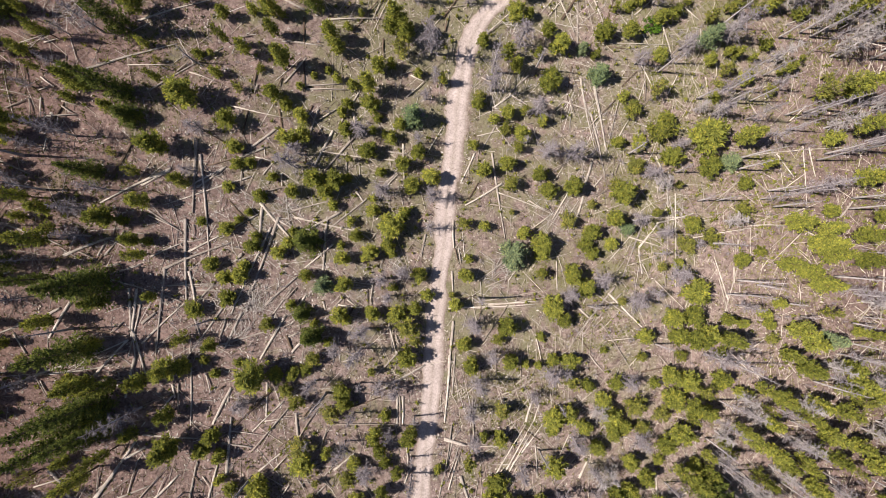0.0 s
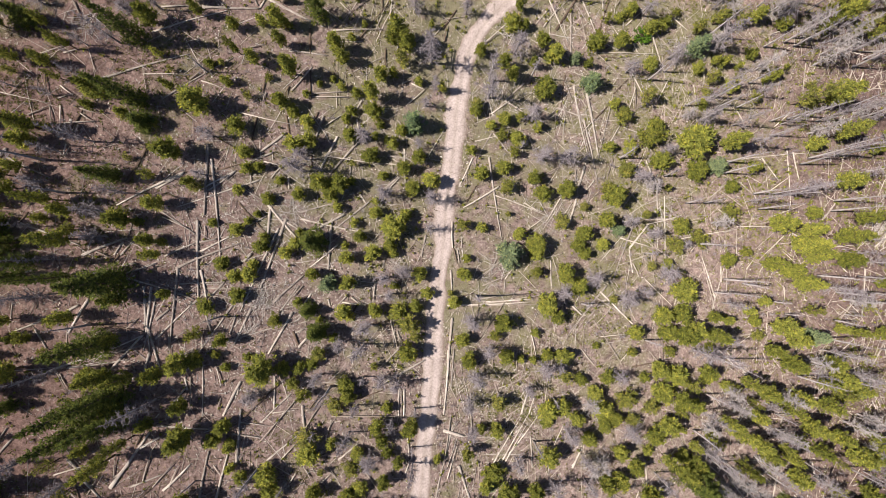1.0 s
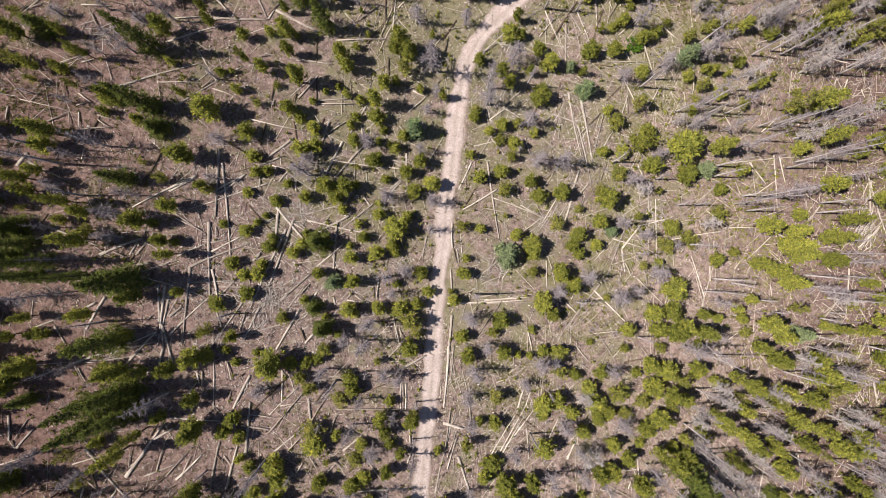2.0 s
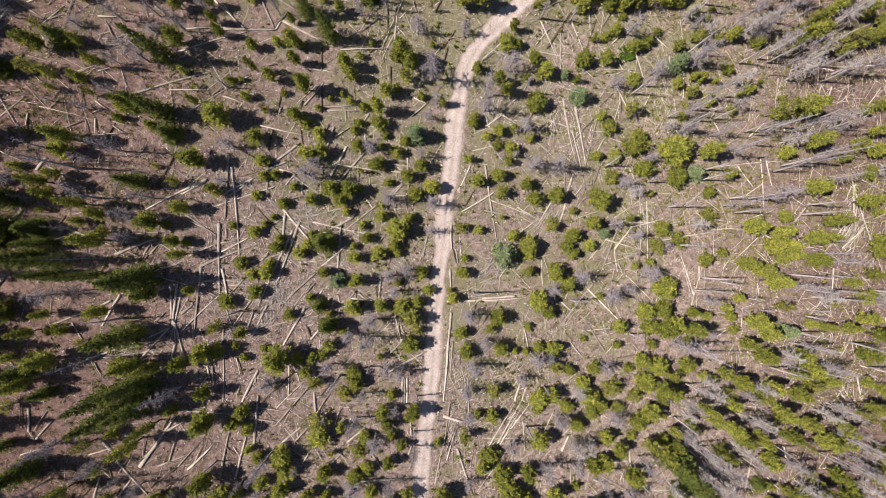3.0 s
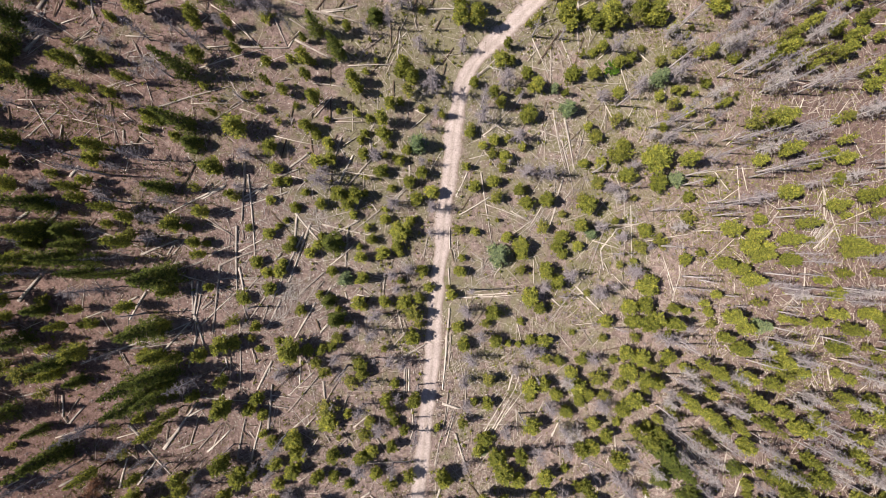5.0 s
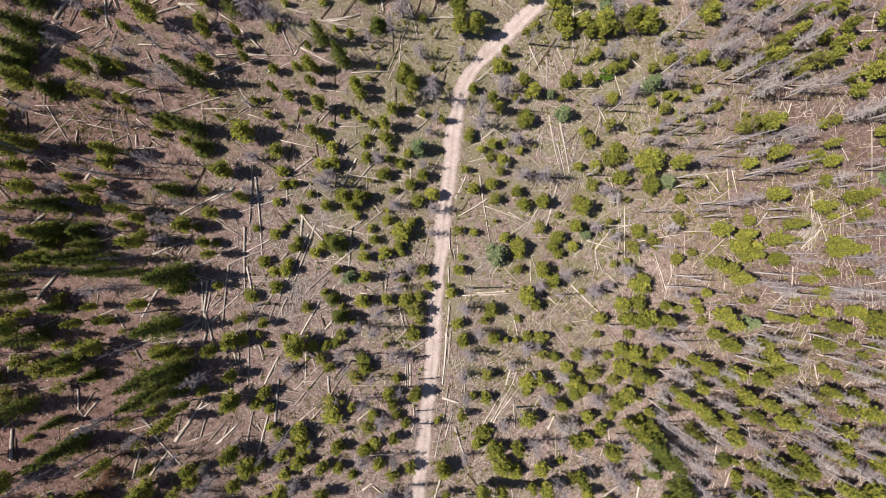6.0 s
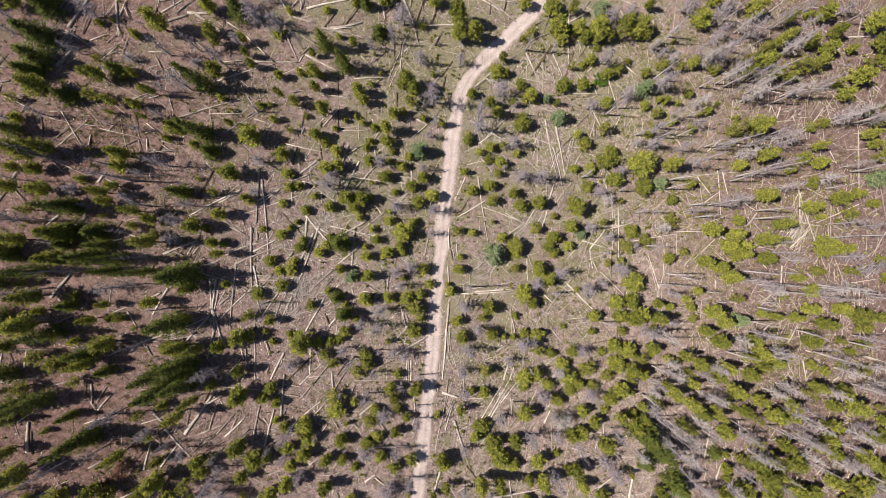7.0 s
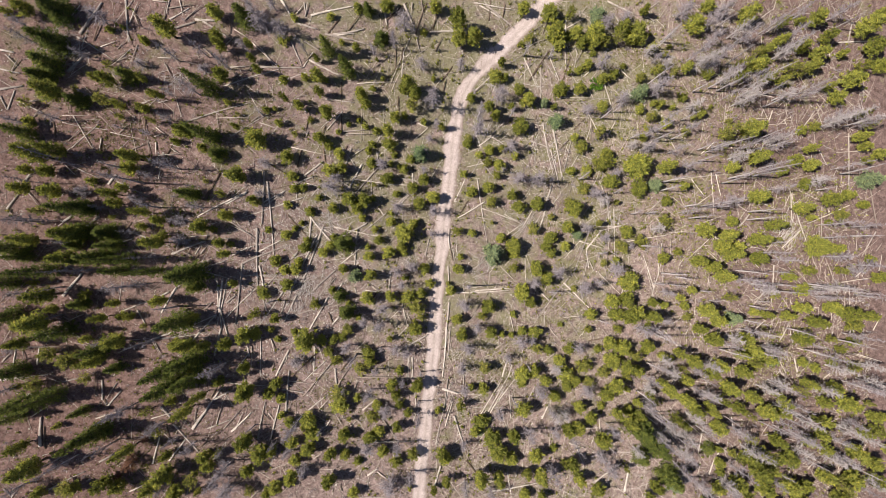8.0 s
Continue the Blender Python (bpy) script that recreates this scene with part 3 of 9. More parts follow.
tree("tall_pine", 54.9, -2.3, 9.7, 4.4)
tree("tall_pine", 58.3, -3.6, 9.0, 4.4)
tree("tall_pine", 60.0, -5.6, 12.5, 4.7)
tree("tall_pine", 62.0, -0.9, 12.5, 4.7)
tree("tall_pine", 69.0, -1.7, 10.1, 4.5)
tree("tall_pine", 82.9, -0.3, 10.2, 4.2)
tree("tall_pine", 44.0, -13.9, 11.6, 4.0)
tree("tall_pine", 56.6, -12.9, 10.8, 4.7)
tree("tall_pine", 58.2, -19.2, 10.2, 5.0)
tree("tall_pine", 82.7, -16.0, 10.8, 4.5)
tree("tall_pine", 66.2, -19.4, 8.8, 4.5)
tree("tall_pine", 67.5, -22.0, 9.4, 4.8)
tree("tall_pine", -62.5, -20.0, 9.9, 4.0)
tree("tall_pine", -37.1, -26.7, 8.8, 5.5)
tree("tall_pine", -47.2, -29.7, 12.2, 3.7)
tree("tall_pine", -44.6, -27.0, 12.5, 2.8)
tree("tall_pine", -56.9, -36.2, 12.5, 3.4)
tree("tall_pine", 40.0, -36.6, 8.8, 4.3)
tree("tall_pine", 54.1, -23.8, 9.6, 4.4)
tree("tall_pine", 59.9, -24.9, 9.4, 4.7)
tree("tall_pine", 48.2, -29.8, 11.4, 4.0)
tree("tall_pine", 52.2, -32.0, 10.1, 4.4)
tree("tall_pine", 54.6, -34.3, 8.7, 4.1)
tree("tall_pine", 61.8, -29.8, 10.5, 5.0)
tree("tall_pine", 67.8, -32.1, 8.7, 4.5)
tree("tall_pine", 71.0, -35.4, 9.6, 5.5)
tree("tall_pine", 80.9, -29.5, 10.1, 3.9)
tree("tall_pine", 59.8, -38.4, 8.6, 4.8)
tree("tall_pine", -69.7, 28.1, 10.9, 5.9)
tree("tall_pine", -71.7, 16.8, 12.5, 5.8)
tree("tall_pine", -68.4, 17.6, 12.2, 4.6)
tree("tall_pine", -66.2, 2.7, 12.1, 5.6)
tree("tall_pine", -72.8, 1.7, 12.0, 4.2)
tree("tall_pine", -66.5, -1.3, 12.5, 4.9)
tree("tall_pine", -70.3, -8.1, 12.5, 4.9)
tree("tall_pine", -71.4, -13.0, 12.5, 6.5)
tree("tall_pine", -75.0, -16.6, 8.7, 3.9)
tree("tall_pine", -72.8, -38.4, 11.5, 6.5)
tree("tall_pine", 95.6, 50.2, 11.7, 6.7)
tree("tall_pine", 98.3, 46.1, 9.2, 6.5)
tree("tall_pine", 92.1, 38.3, 10.2, 6.0)
tree("tall_pine", 94.9, 25.7, 8.7, 3.8)
tree("tall_pine", 86.7, 11.3, 10.5, 4.8)
tree("tall_pine", 91.0, -14.2, 12.5, 5.2)
tree("tall_pine", 90.7, -34.5, 10.1, 6.4)
tree("tall_pine", 93.2, -45.3, 9.3, 5.3)
tree("tall_pine", -50.6, 40.4, 11.3, 5.3)
tree("tall_pine", 3.3, 45.5, 12.5, 5.3)
tree("tall_pine", 6.3, 42.4, 10.4, 5.3)
tree("tall_pine", 3.4, 42.3, 8.9, 4.7)
tree("tall_pine", 66.8, 51.5, 9.5, 6.2)
tree("tall_pine", -51.2, -41.5, 9.0, 5.4)
tree("tall_pine", 7.8, -45.5, 11.3, 4.3)
tree("tall_pine", 11.6, -46.0, 10.3, 4.0)
tree("tall_pine", 20.3, -46.2, 9.9, 4.4)
tree("tall_pine", 69.1, -48.0, 10.6, 6.5)
tree("pine", -75.0, 14.4, 4.9, 3.3)
tree("pine", -65.8, -21.0, 4.6, 3.0)
tree("pine", -50.0, -17.8, 4.6, 3.9)
tree("pine", 21.0, -51.3, 4.7, 3.1)
tree("pine", 27.2, -44.5, 9.1, 4.7)
tree("pine", 52.4, 13.8, 5.3, 2.8)
tree("pine", 77.2, -5.9, 6.5, 3.8)
tree("pine", 88.9, 0.4, 7.4, 4.5)
tree("pine", 92.2, 12.5, 6.2, 3.6)
tree("pine", 91.1, 44.7, 5.5, 3.0)
tree("pine", 99.9, 53.9, 7.5, 4.5)
tree("pine", -60.9, 31.0, 8.3, 4.0)
tree("pine", -55.4, 31.7, 6.2, 2.1)
tree("pine", -59.0, 26.4, 7.4, 2.6)
tree("pine", -55.2, 26.2, 6.2, 2.9)
tree("pine", -41.4, 32.8, 7.9, 4.2)
tree("pine", -41.7, 38.4, 8.2, 3.5)
tree("pine", -36.3, 36.5, 6.0, 2.5)
tree("pine", -36.8, 39.2, 6.0, 2.5)
tree("pine", -35.3, 34.4, 6.1, 2.5)
tree("pine", -39.1, 23.4, 5.9, 2.0)
tree("pine", -35.1, 20.9, 8.6, 6.0)
tree("pine", -16.8, 39.7, 5.4, 2.9)
tree("pine", -24.4, 37.2, 5.1, 2.0)
tree("pine", -24.0, 33.5, 7.7, 3.9)
tree("pine", -30.5, 32.8, 4.6, 2.8)
tree("pine", -30.0, 29.0, 8.4, 2.2)
tree("pine", -27.5, 27.7, 6.6, 2.8)
tree("pine", -23.7, 30.6, 6.9, 3.1)
tree("pine", -15.8, 30.4, 7.9, 4.0)
tree("pine", -14.9, 28.6, 6.3, 3.1)
tree("pine", -7.5, 31.8, 6.6, 3.2)
tree("pine", -9.3, 26.2, 6.5, 3.7)
tree("pine", -0.1, 24.9, 4.9, 2.4)
tree("pine", -23.8, 21.8, 5.8, 3.7)
tree("pine", 11.0, 35.6, 4.7, 4.5)
tree("pine", 12.2, 38.4, 5.9, 2.7)
tree("pine", 6.0, 31.1, 4.5, 3.3)
tree("pine", 9.6, 29.2, 6.5, 3.3)
tree("pine", 11.0, 27.4, 6.1, 3.3)
tree("pine", 14.3, 29.4, 5.7, 2.1)
tree("pine", 15.9, 33.1, 4.7, 3.9)
tree("pine", 17.9, 31.0, 5.4, 5.1)
tree("pine", 16.1, 25.5, 4.9, 5.1)
tree("pine", 24.9, 33.4, 4.3, 4.9)
tree("pine", 29.1, 33.9, 4.7, 4.0)
tree("pine", 24.5, 42.9, 4.6, 4.0)
tree("pine", 23.4, 44.7, 3.1, 3.4)
tree("pine", 26.8, 45.1, 3.2, 3.4)
tree("pine", 29.5, 43.6, 5.3, 4.0)
tree("pine", 32.0, 43.6, 6.6, 4.0)
tree("pine", 31.8, 45.7, 3.6, 3.7)
tree("pine", 30.9, 39.2, 3.7, 3.7)
tree("pine", 34.2, 36.3, 4.6, 3.7)
tree("pine", 40.4, 44.9, 4.8, 4.1)
tree("pine", 42.4, 45.3, 5.2, 4.7)
tree("pine", 34.3, 30.5, 3.3, 4.1)
tree("pine", 53.1, 39.5, 6.0, 3.5)
tree("pine", 58.3, 38.7, 4.2, 3.9)
tree("pine", 47.1, 31.4, 5.1, 2.9)
tree("pine", 42.5, 30.2, 4.0, 3.2)
tree("pine", 48.6, 27.6, 3.8, 3.8)
tree("pine", 56.8, 29.8, 3.9, 3.2)
tree("pine", 43.4, 24.3, 2.9, 3.2)
tree("pine", 65.6, 38.3, 7.2, 3.5)
tree("pine", 74.6, 46.2, 8.2, 4.5)
tree("pine", 71.5, 44.1, 6.9, 3.9)
tree("pine", 84.4, 43.9, 8.4, 5.6)
tree("pine", 82.9, 41.2, 7.7, 4.9)
tree("pine", -57.6, 15.0, 6.1, 4.4)
tree("pine", -54.9, 17.0, 4.6, 1.8)
tree("pine", -38.6, 14.0, 8.3, 5.8)
tree("pine", -45.2, 19.3, 4.7, 2.9)
tree("pine", -58.8, 11.5, 5.6, 2.9)
tree("pine", -59.8, 8.5, 7.0, 3.2)
tree("pine", -52.7, 5.5, 6.5, 3.5)
tree("pine", -40.8, 6.5, 6.7, 3.7)
tree("pine", -45.1, 4.2, 8.0, 4.9)
tree("pine", -36.2, 9.6, 5.5, 3.0)
tree("pine", -42.0, 1.3, 5.9, 3.4)
tree("pine", -29.9, 17.9, 5.4, 4.2)
tree("pine", -29.1, 14.3, 3.1, 3.4)
tree("pine", -21.8, 15.5, 5.8, 4.2)
tree("pine", -19.7, 16.1, 5.3, 3.4)
tree("pine", -20.1, 19.0, 3.9, 3.7)
tree("pine", -22.3, 20.6, 2.9, 3.5)
tree("pine", -21.4, 8.1, 3.9, 3.4)
tree("pine", -18.1, 9.9, 6.1, 4.3)
tree("pine", -15.3, 9.7, 6.0, 4.3)
tree("pine", -16.8, 8.2, 4.6, 4.0)
tree("pine", -13.9, 17.2, 4.7, 4.0)
tree("pine", -10.5, 21.0, 4.3, 4.4)
tree("pine", -3.7, 14.1, 5.1, 3.5)
tree("pine", -10.9, 14.2, 4.4, 4.1)
tree("pine", -5.9, 12.4, 4.5, 3.8)
tree("pine", -1.7, 10.5, 4.9, 4.4)
tree("pine", -4.6, 9.3, 4.6, 4.1)
tree("pine", -10.2, 5.6, 3.6, 3.2)
tree("pine", -7.3, 3.2, 6.1, 5.5)
tree("pine", -12.6, 1.9, 3.6, 3.2)
tree("pine", -8.1, 0.7, 3.6, 3.2)
tree("pine", -30.2, 2.9, 2.8, 3.4)
tree("pine", -26.8, 0.5, 3.2, 3.7)
tree("pine", 5.2, 21.7, 3.5, 3.6)
tree("pine", 9.8, 20.5, 3.8, 3.6)
tree("pine", 11.7, 17.4, 4.3, 3.9)
tree("pine", 6.1, 11.7, 5.0, 3.9)
tree("pine", 9.6, 12.9, 4.4, 3.6)
tree("pine", 14.4, 11.3, 4.9, 3.6)
tree("pine", 15.9, 8.9, 4.4, 4.2)
tree("pine", 19.7, 9.4, 5.8, 5.1)
tree("pine", 30.8, 16.6, 2.9, 3.8)
tree("pine", 35.2, 20.4, 3.6, 4.4)
tree("pine", 41.4, 18.0, 7.1, 8.4)
tree("pine", 35.8, 14.4, 4.8, 5.0)
tree("pine", 42.4, 13.2, 4.5, 5.4)
tree("pine", 27.7, 8.6, 7.2, 5.8)
tree("pine", 26.2, 4.7, 6.1, 4.0)
tree("pine", 22.7, 2.5, 4.7, 4.6)
tree("pine", 26.1, 0.8, 3.4, 3.7)
tree("pine", 21.8, 0.6, 3.3, 3.4)
tree("pine", 12.1, 2.4, 3.8, 3.3)
tree("pine", 14.9, 0.8, 5.5, 4.8)
tree("pine", 39.6, 3.9, 3.6, 4.4)
tree("pine", 48.7, 10.6, 3.3, 3.2)
tree("pine", 63.8, 18.1, 6.2, 3.6)
tree("pine", 79.1, 20.1, 6.3, 4.3)
tree("pine", 82.5, 19.0, 7.2, 5.0)
tree("pine", 81.9, 15.0, 4.4, 4.0)
tree("pine", 64.0, 6.4, 4.3, 3.6)
tree("pine", 60.7, 0.9, 8.6, 4.8)
tree("pine", 65.4, 0.7, 5.5, 4.9)
tree("pine", -45.8, -7.1, 8.1, 3.2)
tree("pine", -52.1, -9.4, 7.9, 3.5)
tree("pine", -46.6, -12.6, 6.3, 2.9)
tree("pine", -62.2, -12.4, 8.3, 3.1)
tree("pine", -60.1, -9.8, 6.4, 2.6)
tree("pine", -39.8, -6.4, 4.7, 2.5)
tree("pine", -37.3, -16.1, 8.1, 5.2)
tree("pine", -40.8, -17.7, 7.4, 3.7)
tree("pine", -40.7, -0.7, 8.5, 2.8)
tree("pine", -32.2, -2.1, 3.1, 3.4)
tree("pine", -30.4, -4.0, 3.5, 3.7)
tree("pine", -28.2, -3.6, 4.1, 4.0)
tree("pine", -30.0, -6.8, 3.4, 4.2)
tree("pine", -34.5, -8.3, 3.1, 3.9)
tree("pine", -23.3, -0.5, 3.4, 3.7)
tree("pine", -19.3, -3.7, 4.9, 2.9)
tree("pine", -14.3, -1.3, 5.1, 3.5)
tree("pine", -14.0, -5.1, 5.7, 4.0)
tree("pine", -14.7, -9.4, 5.1, 4.6)
tree("pine", -10.5, -0.6, 4.5, 4.1)
tree("pine", -3.4, -3.8, 4.3, 3.8)
tree("pine", -10.2, -9.3, 4.4, 3.8)
tree("pine", -6.8, -9.5, 4.6, 4.1)
tree("pine", -4.2, -8.8, 4.0, 3.5)
tree("pine", -5.3, -15.8, 5.8, 4.9)
tree("pine", -32.0, -13.3, 5.6, 3.3)
tree("pine", -35.8, -16.1, 4.2, 4.2)
tree("pine", -23.5, -17.6, 4.1, 3.7)
tree("pine", -21.3, -17.7, 3.2, 3.5)
tree("pine", -14.6, -20.6, 3.6, 4.1)
tree("pine", 3.4, -3.9, 4.3, 3.9)
tree("pine", 1.8, -8.2, 4.0, 3.6)
tree("pine", 19.7, -3.9, 5.3, 5.2)
tree("pine", 21.8, -6.0, 6.1, 4.6)
tree("pine", 14.9, -0.5, 4.4, 3.9)
tree("pine", 16.6, -8.7, 6.9, 5.4)
tree("pine", 18.4, -10.9, 4.3, 3.7)
tree("pine", 9.5, -11.5, 5.5, 4.5)
tree("pine", 3.1, -14.1, 4.3, 3.6)
tree("pine", 4.0, -17.4, 4.8, 4.2)
tree("pine", 10.1, -16.9, 4.4, 3.9)
tree("pine", 16.8, -16.9, 3.2, 3.4)
tree("pine", 19.3, -17.1, 4.1, 4.6)
tree("pine", 22.4, -21.1, 2.9, 3.4)
tree("pine", 26.9, -20.8, 3.9, 3.7)
tree("pine", 31.5, -13.5, 4.6, 4.3)
tree("pine", 39.8, -6.8, 5.3, 6.6)
tree("pine", 36.2, -10.9, 5.2, 5.3)
tree("pine", 39.2, -10.6, 5.4, 5.6)
tree("pine", 39.7, -14.1, 8.1, 5.6)
tree("pine", 37.0, -13.8, 3.8, 4.7)
tree("pine", 35.7, -19.8, 4.7, 5.0)
tree("pine", 38.6, -20.7, 5.2, 6.3)
tree("pine", 22.9, -0.7, 3.5, 3.7)
tree("pine", 47.8, -1.8, 4.3, 4.1)
tree("pine", 81.3, -9.1, 5.1, 4.7)
tree("pine", 54.3, -8.7, 4.8, 3.2)
tree("pine", 45.2, -11.2, 5.5, 3.2)
tree("pine", 41.4, -13.3, 7.6, 4.3)
tree("pine", 44.4, -16.7, 3.3, 3.2)
tree("pine", 53.1, -12.2, 3.1, 3.2)
tree("pine", 59.8, -15.3, 7.9, 4.1)
tree("pine", 55.6, -17.0, 7.6, 3.8)
tree("pine", 69.5, -13.8, 4.3, 3.3)
tree("pine", 71.5, -14.3, 7.7, 2.9)
tree("pine", 76.6, -14.5, 7.8, 3.6)
tree("pine", 80.0, -12.9, 8.1, 4.3)
tree("pine", 87.8, -13.1, 4.2, 3.4)
tree("pine", 80.0, -19.5, 8.5, 4.9)
tree("pine", 44.0, -20.6, 6.0, 5.0)
tree("pine", 47.9, -23.2, 3.1, 3.2)
tree("pine", -46.3, -22.0, 6.6, 3.8)
tree("pine", -42.1, -24.9, 5.8, 3.4)
tree("pine", -37.4, -22.4, 6.8, 3.6)
tree("pine", -37.2, -36.2, 8.1, 5.0)
tree("pine", -44.7, -38.9, 5.7, 3.8)
tree("pine", -51.3, -38.3, 6.0, 3.0)
tree("pine", -31.9, -25.7, 4.9, 3.6)
tree("pine", -33.3, -27.7, 4.5, 3.9)
tree("pine", -20.0, -30.6, 4.2, 5.4)
tree("pine", -14.2, -22.0, 4.0, 4.1)
tree("pine", -12.8, -31.0, 3.2, 3.5)
tree("pine", -9.9, -26.8, 5.7, 3.5)
tree("pine", -9.1, -28.9, 5.2, 3.5)
tree("pine", -8.5, -31.1, 3.0, 3.2)
tree("pine", -4.8, -27.0, 6.9, 4.1)
tree("pine", -25.9, -33.3, 4.4, 5.4)
tree("pine", -25.3, -35.7, 4.1, 4.8)
tree("pine", -29.5, -33.5, 3.3, 3.4)
tree("pine", -19.2, -36.4, 4.9, 4.3)
tree("pine", -12.4, -36.3, 3.0, 3.8)
tree("pine", -14.3, -37.2, 4.4, 4.3)
tree("pine", -8.9, -35.3, 5.0, 3.2)
tree("pine", -34.6, -38.8, 6.6, 5.5)
tree("pine", -32.7, -38.8, 5.1, 3.4)
tree("pine", -29.1, -37.5, 3.6, 4.0)
tree("pine", -25.9, -38.7, 4.6, 5.1)
tree("pine", -28.5, -40.9, 3.5, 3.7)
tree("pine", -21.8, -39.9, 5.5, 3.7)
tree("pine", -19.0, -40.2, 4.0, 3.4)
tree("pine", -11.8, -40.0, 3.8, 3.8)
tree("pine", 0.1, -40.9, 6.8, 4.1)
tree("pine", 8.6, -28.4, 4.6, 3.6)
tree("pine", 16.6, -25.4, 5.9, 4.8)
tree("pine", 19.0, -25.1, 5.5, 4.5)
tree("pine", 21.6, -27.3, 3.9, 3.7)
tree("pine", 16.8, -32.7, 6.7, 4.8)
tree("pine", 14.9, -38.3, 5.9, 4.5)
tree("pine", 8.0, -35.1, 3.7, 4.8)
tree("pine", 6.8, -37.0, 5.1, 3.3)
tree("pine", 10.3, -38.5, 5.2, 5.7)
tree("pine", 11.7, -41.5, 6.4, 5.7)
tree("pine", 14.5, -43.2, 3.8, 4.6)
tree("pine", 19.5, -42.5, 6.5, 4.5)
tree("pine", 23.8, -30.6, 3.5, 4.0)
tree("pine", 24.7, -23.5, 3.6, 4.6)
tree("pine", 26.0, -25.9, 4.1, 5.2)
tree("pine", 26.4, -28.5, 3.4, 4.3)
tree("pine", 28.2, -27.6, 3.8, 3.7)
tree("pine", 29.0, -32.9, 5.0, 4.3)
tree("pine", 31.4, -35.3, 6.0, 4.0)
tree("pine", 26.5, -37.5, 6.3, 4.3)
tree("pine", 28.6, -37.1, 7.0, 4.3)
tree("pine", 35.0, -30.8, 4.5, 5.0)
tree("pine", 36.7, -28.6, 7.8, 4.6)
tree("pine", 36.3, -23.5, 4.6, 5.6)
tree("pine", 39.2, -24.7, 8.5, 4.6)
tree("pine", 34.0, -40.2, 6.5, 5.6)
tree("pine", 39.9, -34.4, 3.6, 3.8)
tree("pine", 0.8, -42.0, 5.2, 3.8)
tree("pine", 41.8, -25.7, 6.0, 4.4)
tree("pine", 52.7, -27.9, 7.5, 3.8)
tree("pine", 44.6, -30.9, 4.7, 3.2)
tree("pine", 65.5, -26.5, 8.5, 4.5)
tree("pine", 65.0, -34.7, 6.7, 4.2)
tree("pine", 86.2, -34.2, 6.7, 4.3)
tree("pine", 86.5, -38.7, 6.9, 4.0)
tree("pine", 81.6, -25.3, 3.7, 3.4)
tree("pine", 84.8, -26.8, 3.7, 3.4)
tree("pine", 75.9, -33.9, 8.1, 3.9)
tree("pine", 74.2, -42.2, 8.1, 4.9)
tree("pine", 77.2, -46.2, 7.2, 5.6)
tree("pine", 67.0, -45.6, 6.9, 5.8)
tree("pine", 61.1, -46.8, 4.3, 3.9)
tree("pine", 85.6, -41.6, 6.5, 5.0)
tree("pine", 87.2, -45.1, 5.4, 4.4)
tree("pine", 42.1, -35.3, 6.4, 3.4)
tree("pine", -74.8, 43.2, 7.0, 5.0)
tree("pine", -71.3, 14.2, 5.8, 3.7)
tree("pine", -69.9, 10.5, 8.3, 4.0)
tree("pine", -75.0, 11.0, 7.6, 4.0)
tree("pine", -74.5, 23.1, 4.4, 3.4)
tree("pine", -70.5, -10.8, 5.5, 2.7)
tree("pine", -75.2, -35.1, 8.0, 4.0)
tree("pine", -73.1, -44.1, 4.2, 4.0)
tree("pine", 100.9, 42.5, 5.5, 5.0)
tree("pine", 89.0, 34.5, 7.5, 4.5)
tree("pine", 96.8, 23.7, 6.1, 3.8)
tree("pine", 100.8, 22.1, 5.7, 4.3)
tree("pine", 97.1, 10.5, 4.0, 3.5)
tree("pine", 101.0, -6.4, 5.1, 4.7)
tree("pine", 98.3, -15.1, 6.2, 3.8)
tree("pine", 89.0, -13.0, 5.9, 4.6)
tree("pine", 94.1, -21.0, 4.0, 3.5)
tree("pine", 99.2, -38.3, 5.7, 4.6)
tree("pine", 99.0, -41.3, 7.7, 5.0)
tree("pine", 98.4, -48.5, 7.5, 5.7)
tree("pine", 93.0, -51.7, 8.1, 6.4)
tree("pine", 99.2, -52.4, 7.4, 5.0)
tree("pine", -42.6, 44.7, 6.9, 4.5)
tree("pine", -42.6, 40.4, 5.5, 3.9)
tree("pine", -10.9, 48.5, 4.1, 5.0)
tree("pine", -1.3, 48.8, 5.6, 4.1)
tree("pine", 17.0, 49.9, 5.2, 4.5)
tree("pine", 22.5, 49.2, 5.9, 5.9)
tree("pine", 23.6, 45.3, 7.0, 7.0)
tree("pine", 32.0, 45.3, 7.9, 6.3)
tree("pine", 28.1, 45.7, 5.0, 4.2)
tree("pine", 38.3, 46.7, 7.2, 5.0)
tree("pine", 41.3, 46.3, 8.0, 5.3)
tree("pine", 43.2, 51.1, 6.5, 3.2)
tree("pine", 54.6, 48.8, 6.8, 6.2)
tree("pine", 58.2, 53.2, 4.8, 4.4)
tree("pine", 83.8, 51.7, 8.0, 5.6)
tree("pine", -61.5, -42.4, 8.4, 5.0)
tree("pine", -59.5, -43.5, 6.2, 4.1)
tree("pine", -67.3, -43.6, 5.0, 4.1)
tree("pine", -53.8, -43.9, 7.7, 4.4)
tree("pine", -49.9, -45.5, 4.9, 4.7)
tree("pine", -44.0, -40.6, 5.7, 3.9)
tree("pine", -37.1, -42.2, 5.2, 3.9)
tree("pine", -32.0, -45.6, 5.5, 4.2)
tree("pine", -29.0, -43.7, 6.6, 4.5)
tree("pine", -33.9, -47.2, 3.2, 3.3)
tree("pine", -21.9, -44.9, 7.1, 4.2)
tree("pine", -17.3, -48.0, 3.9, 4.0)
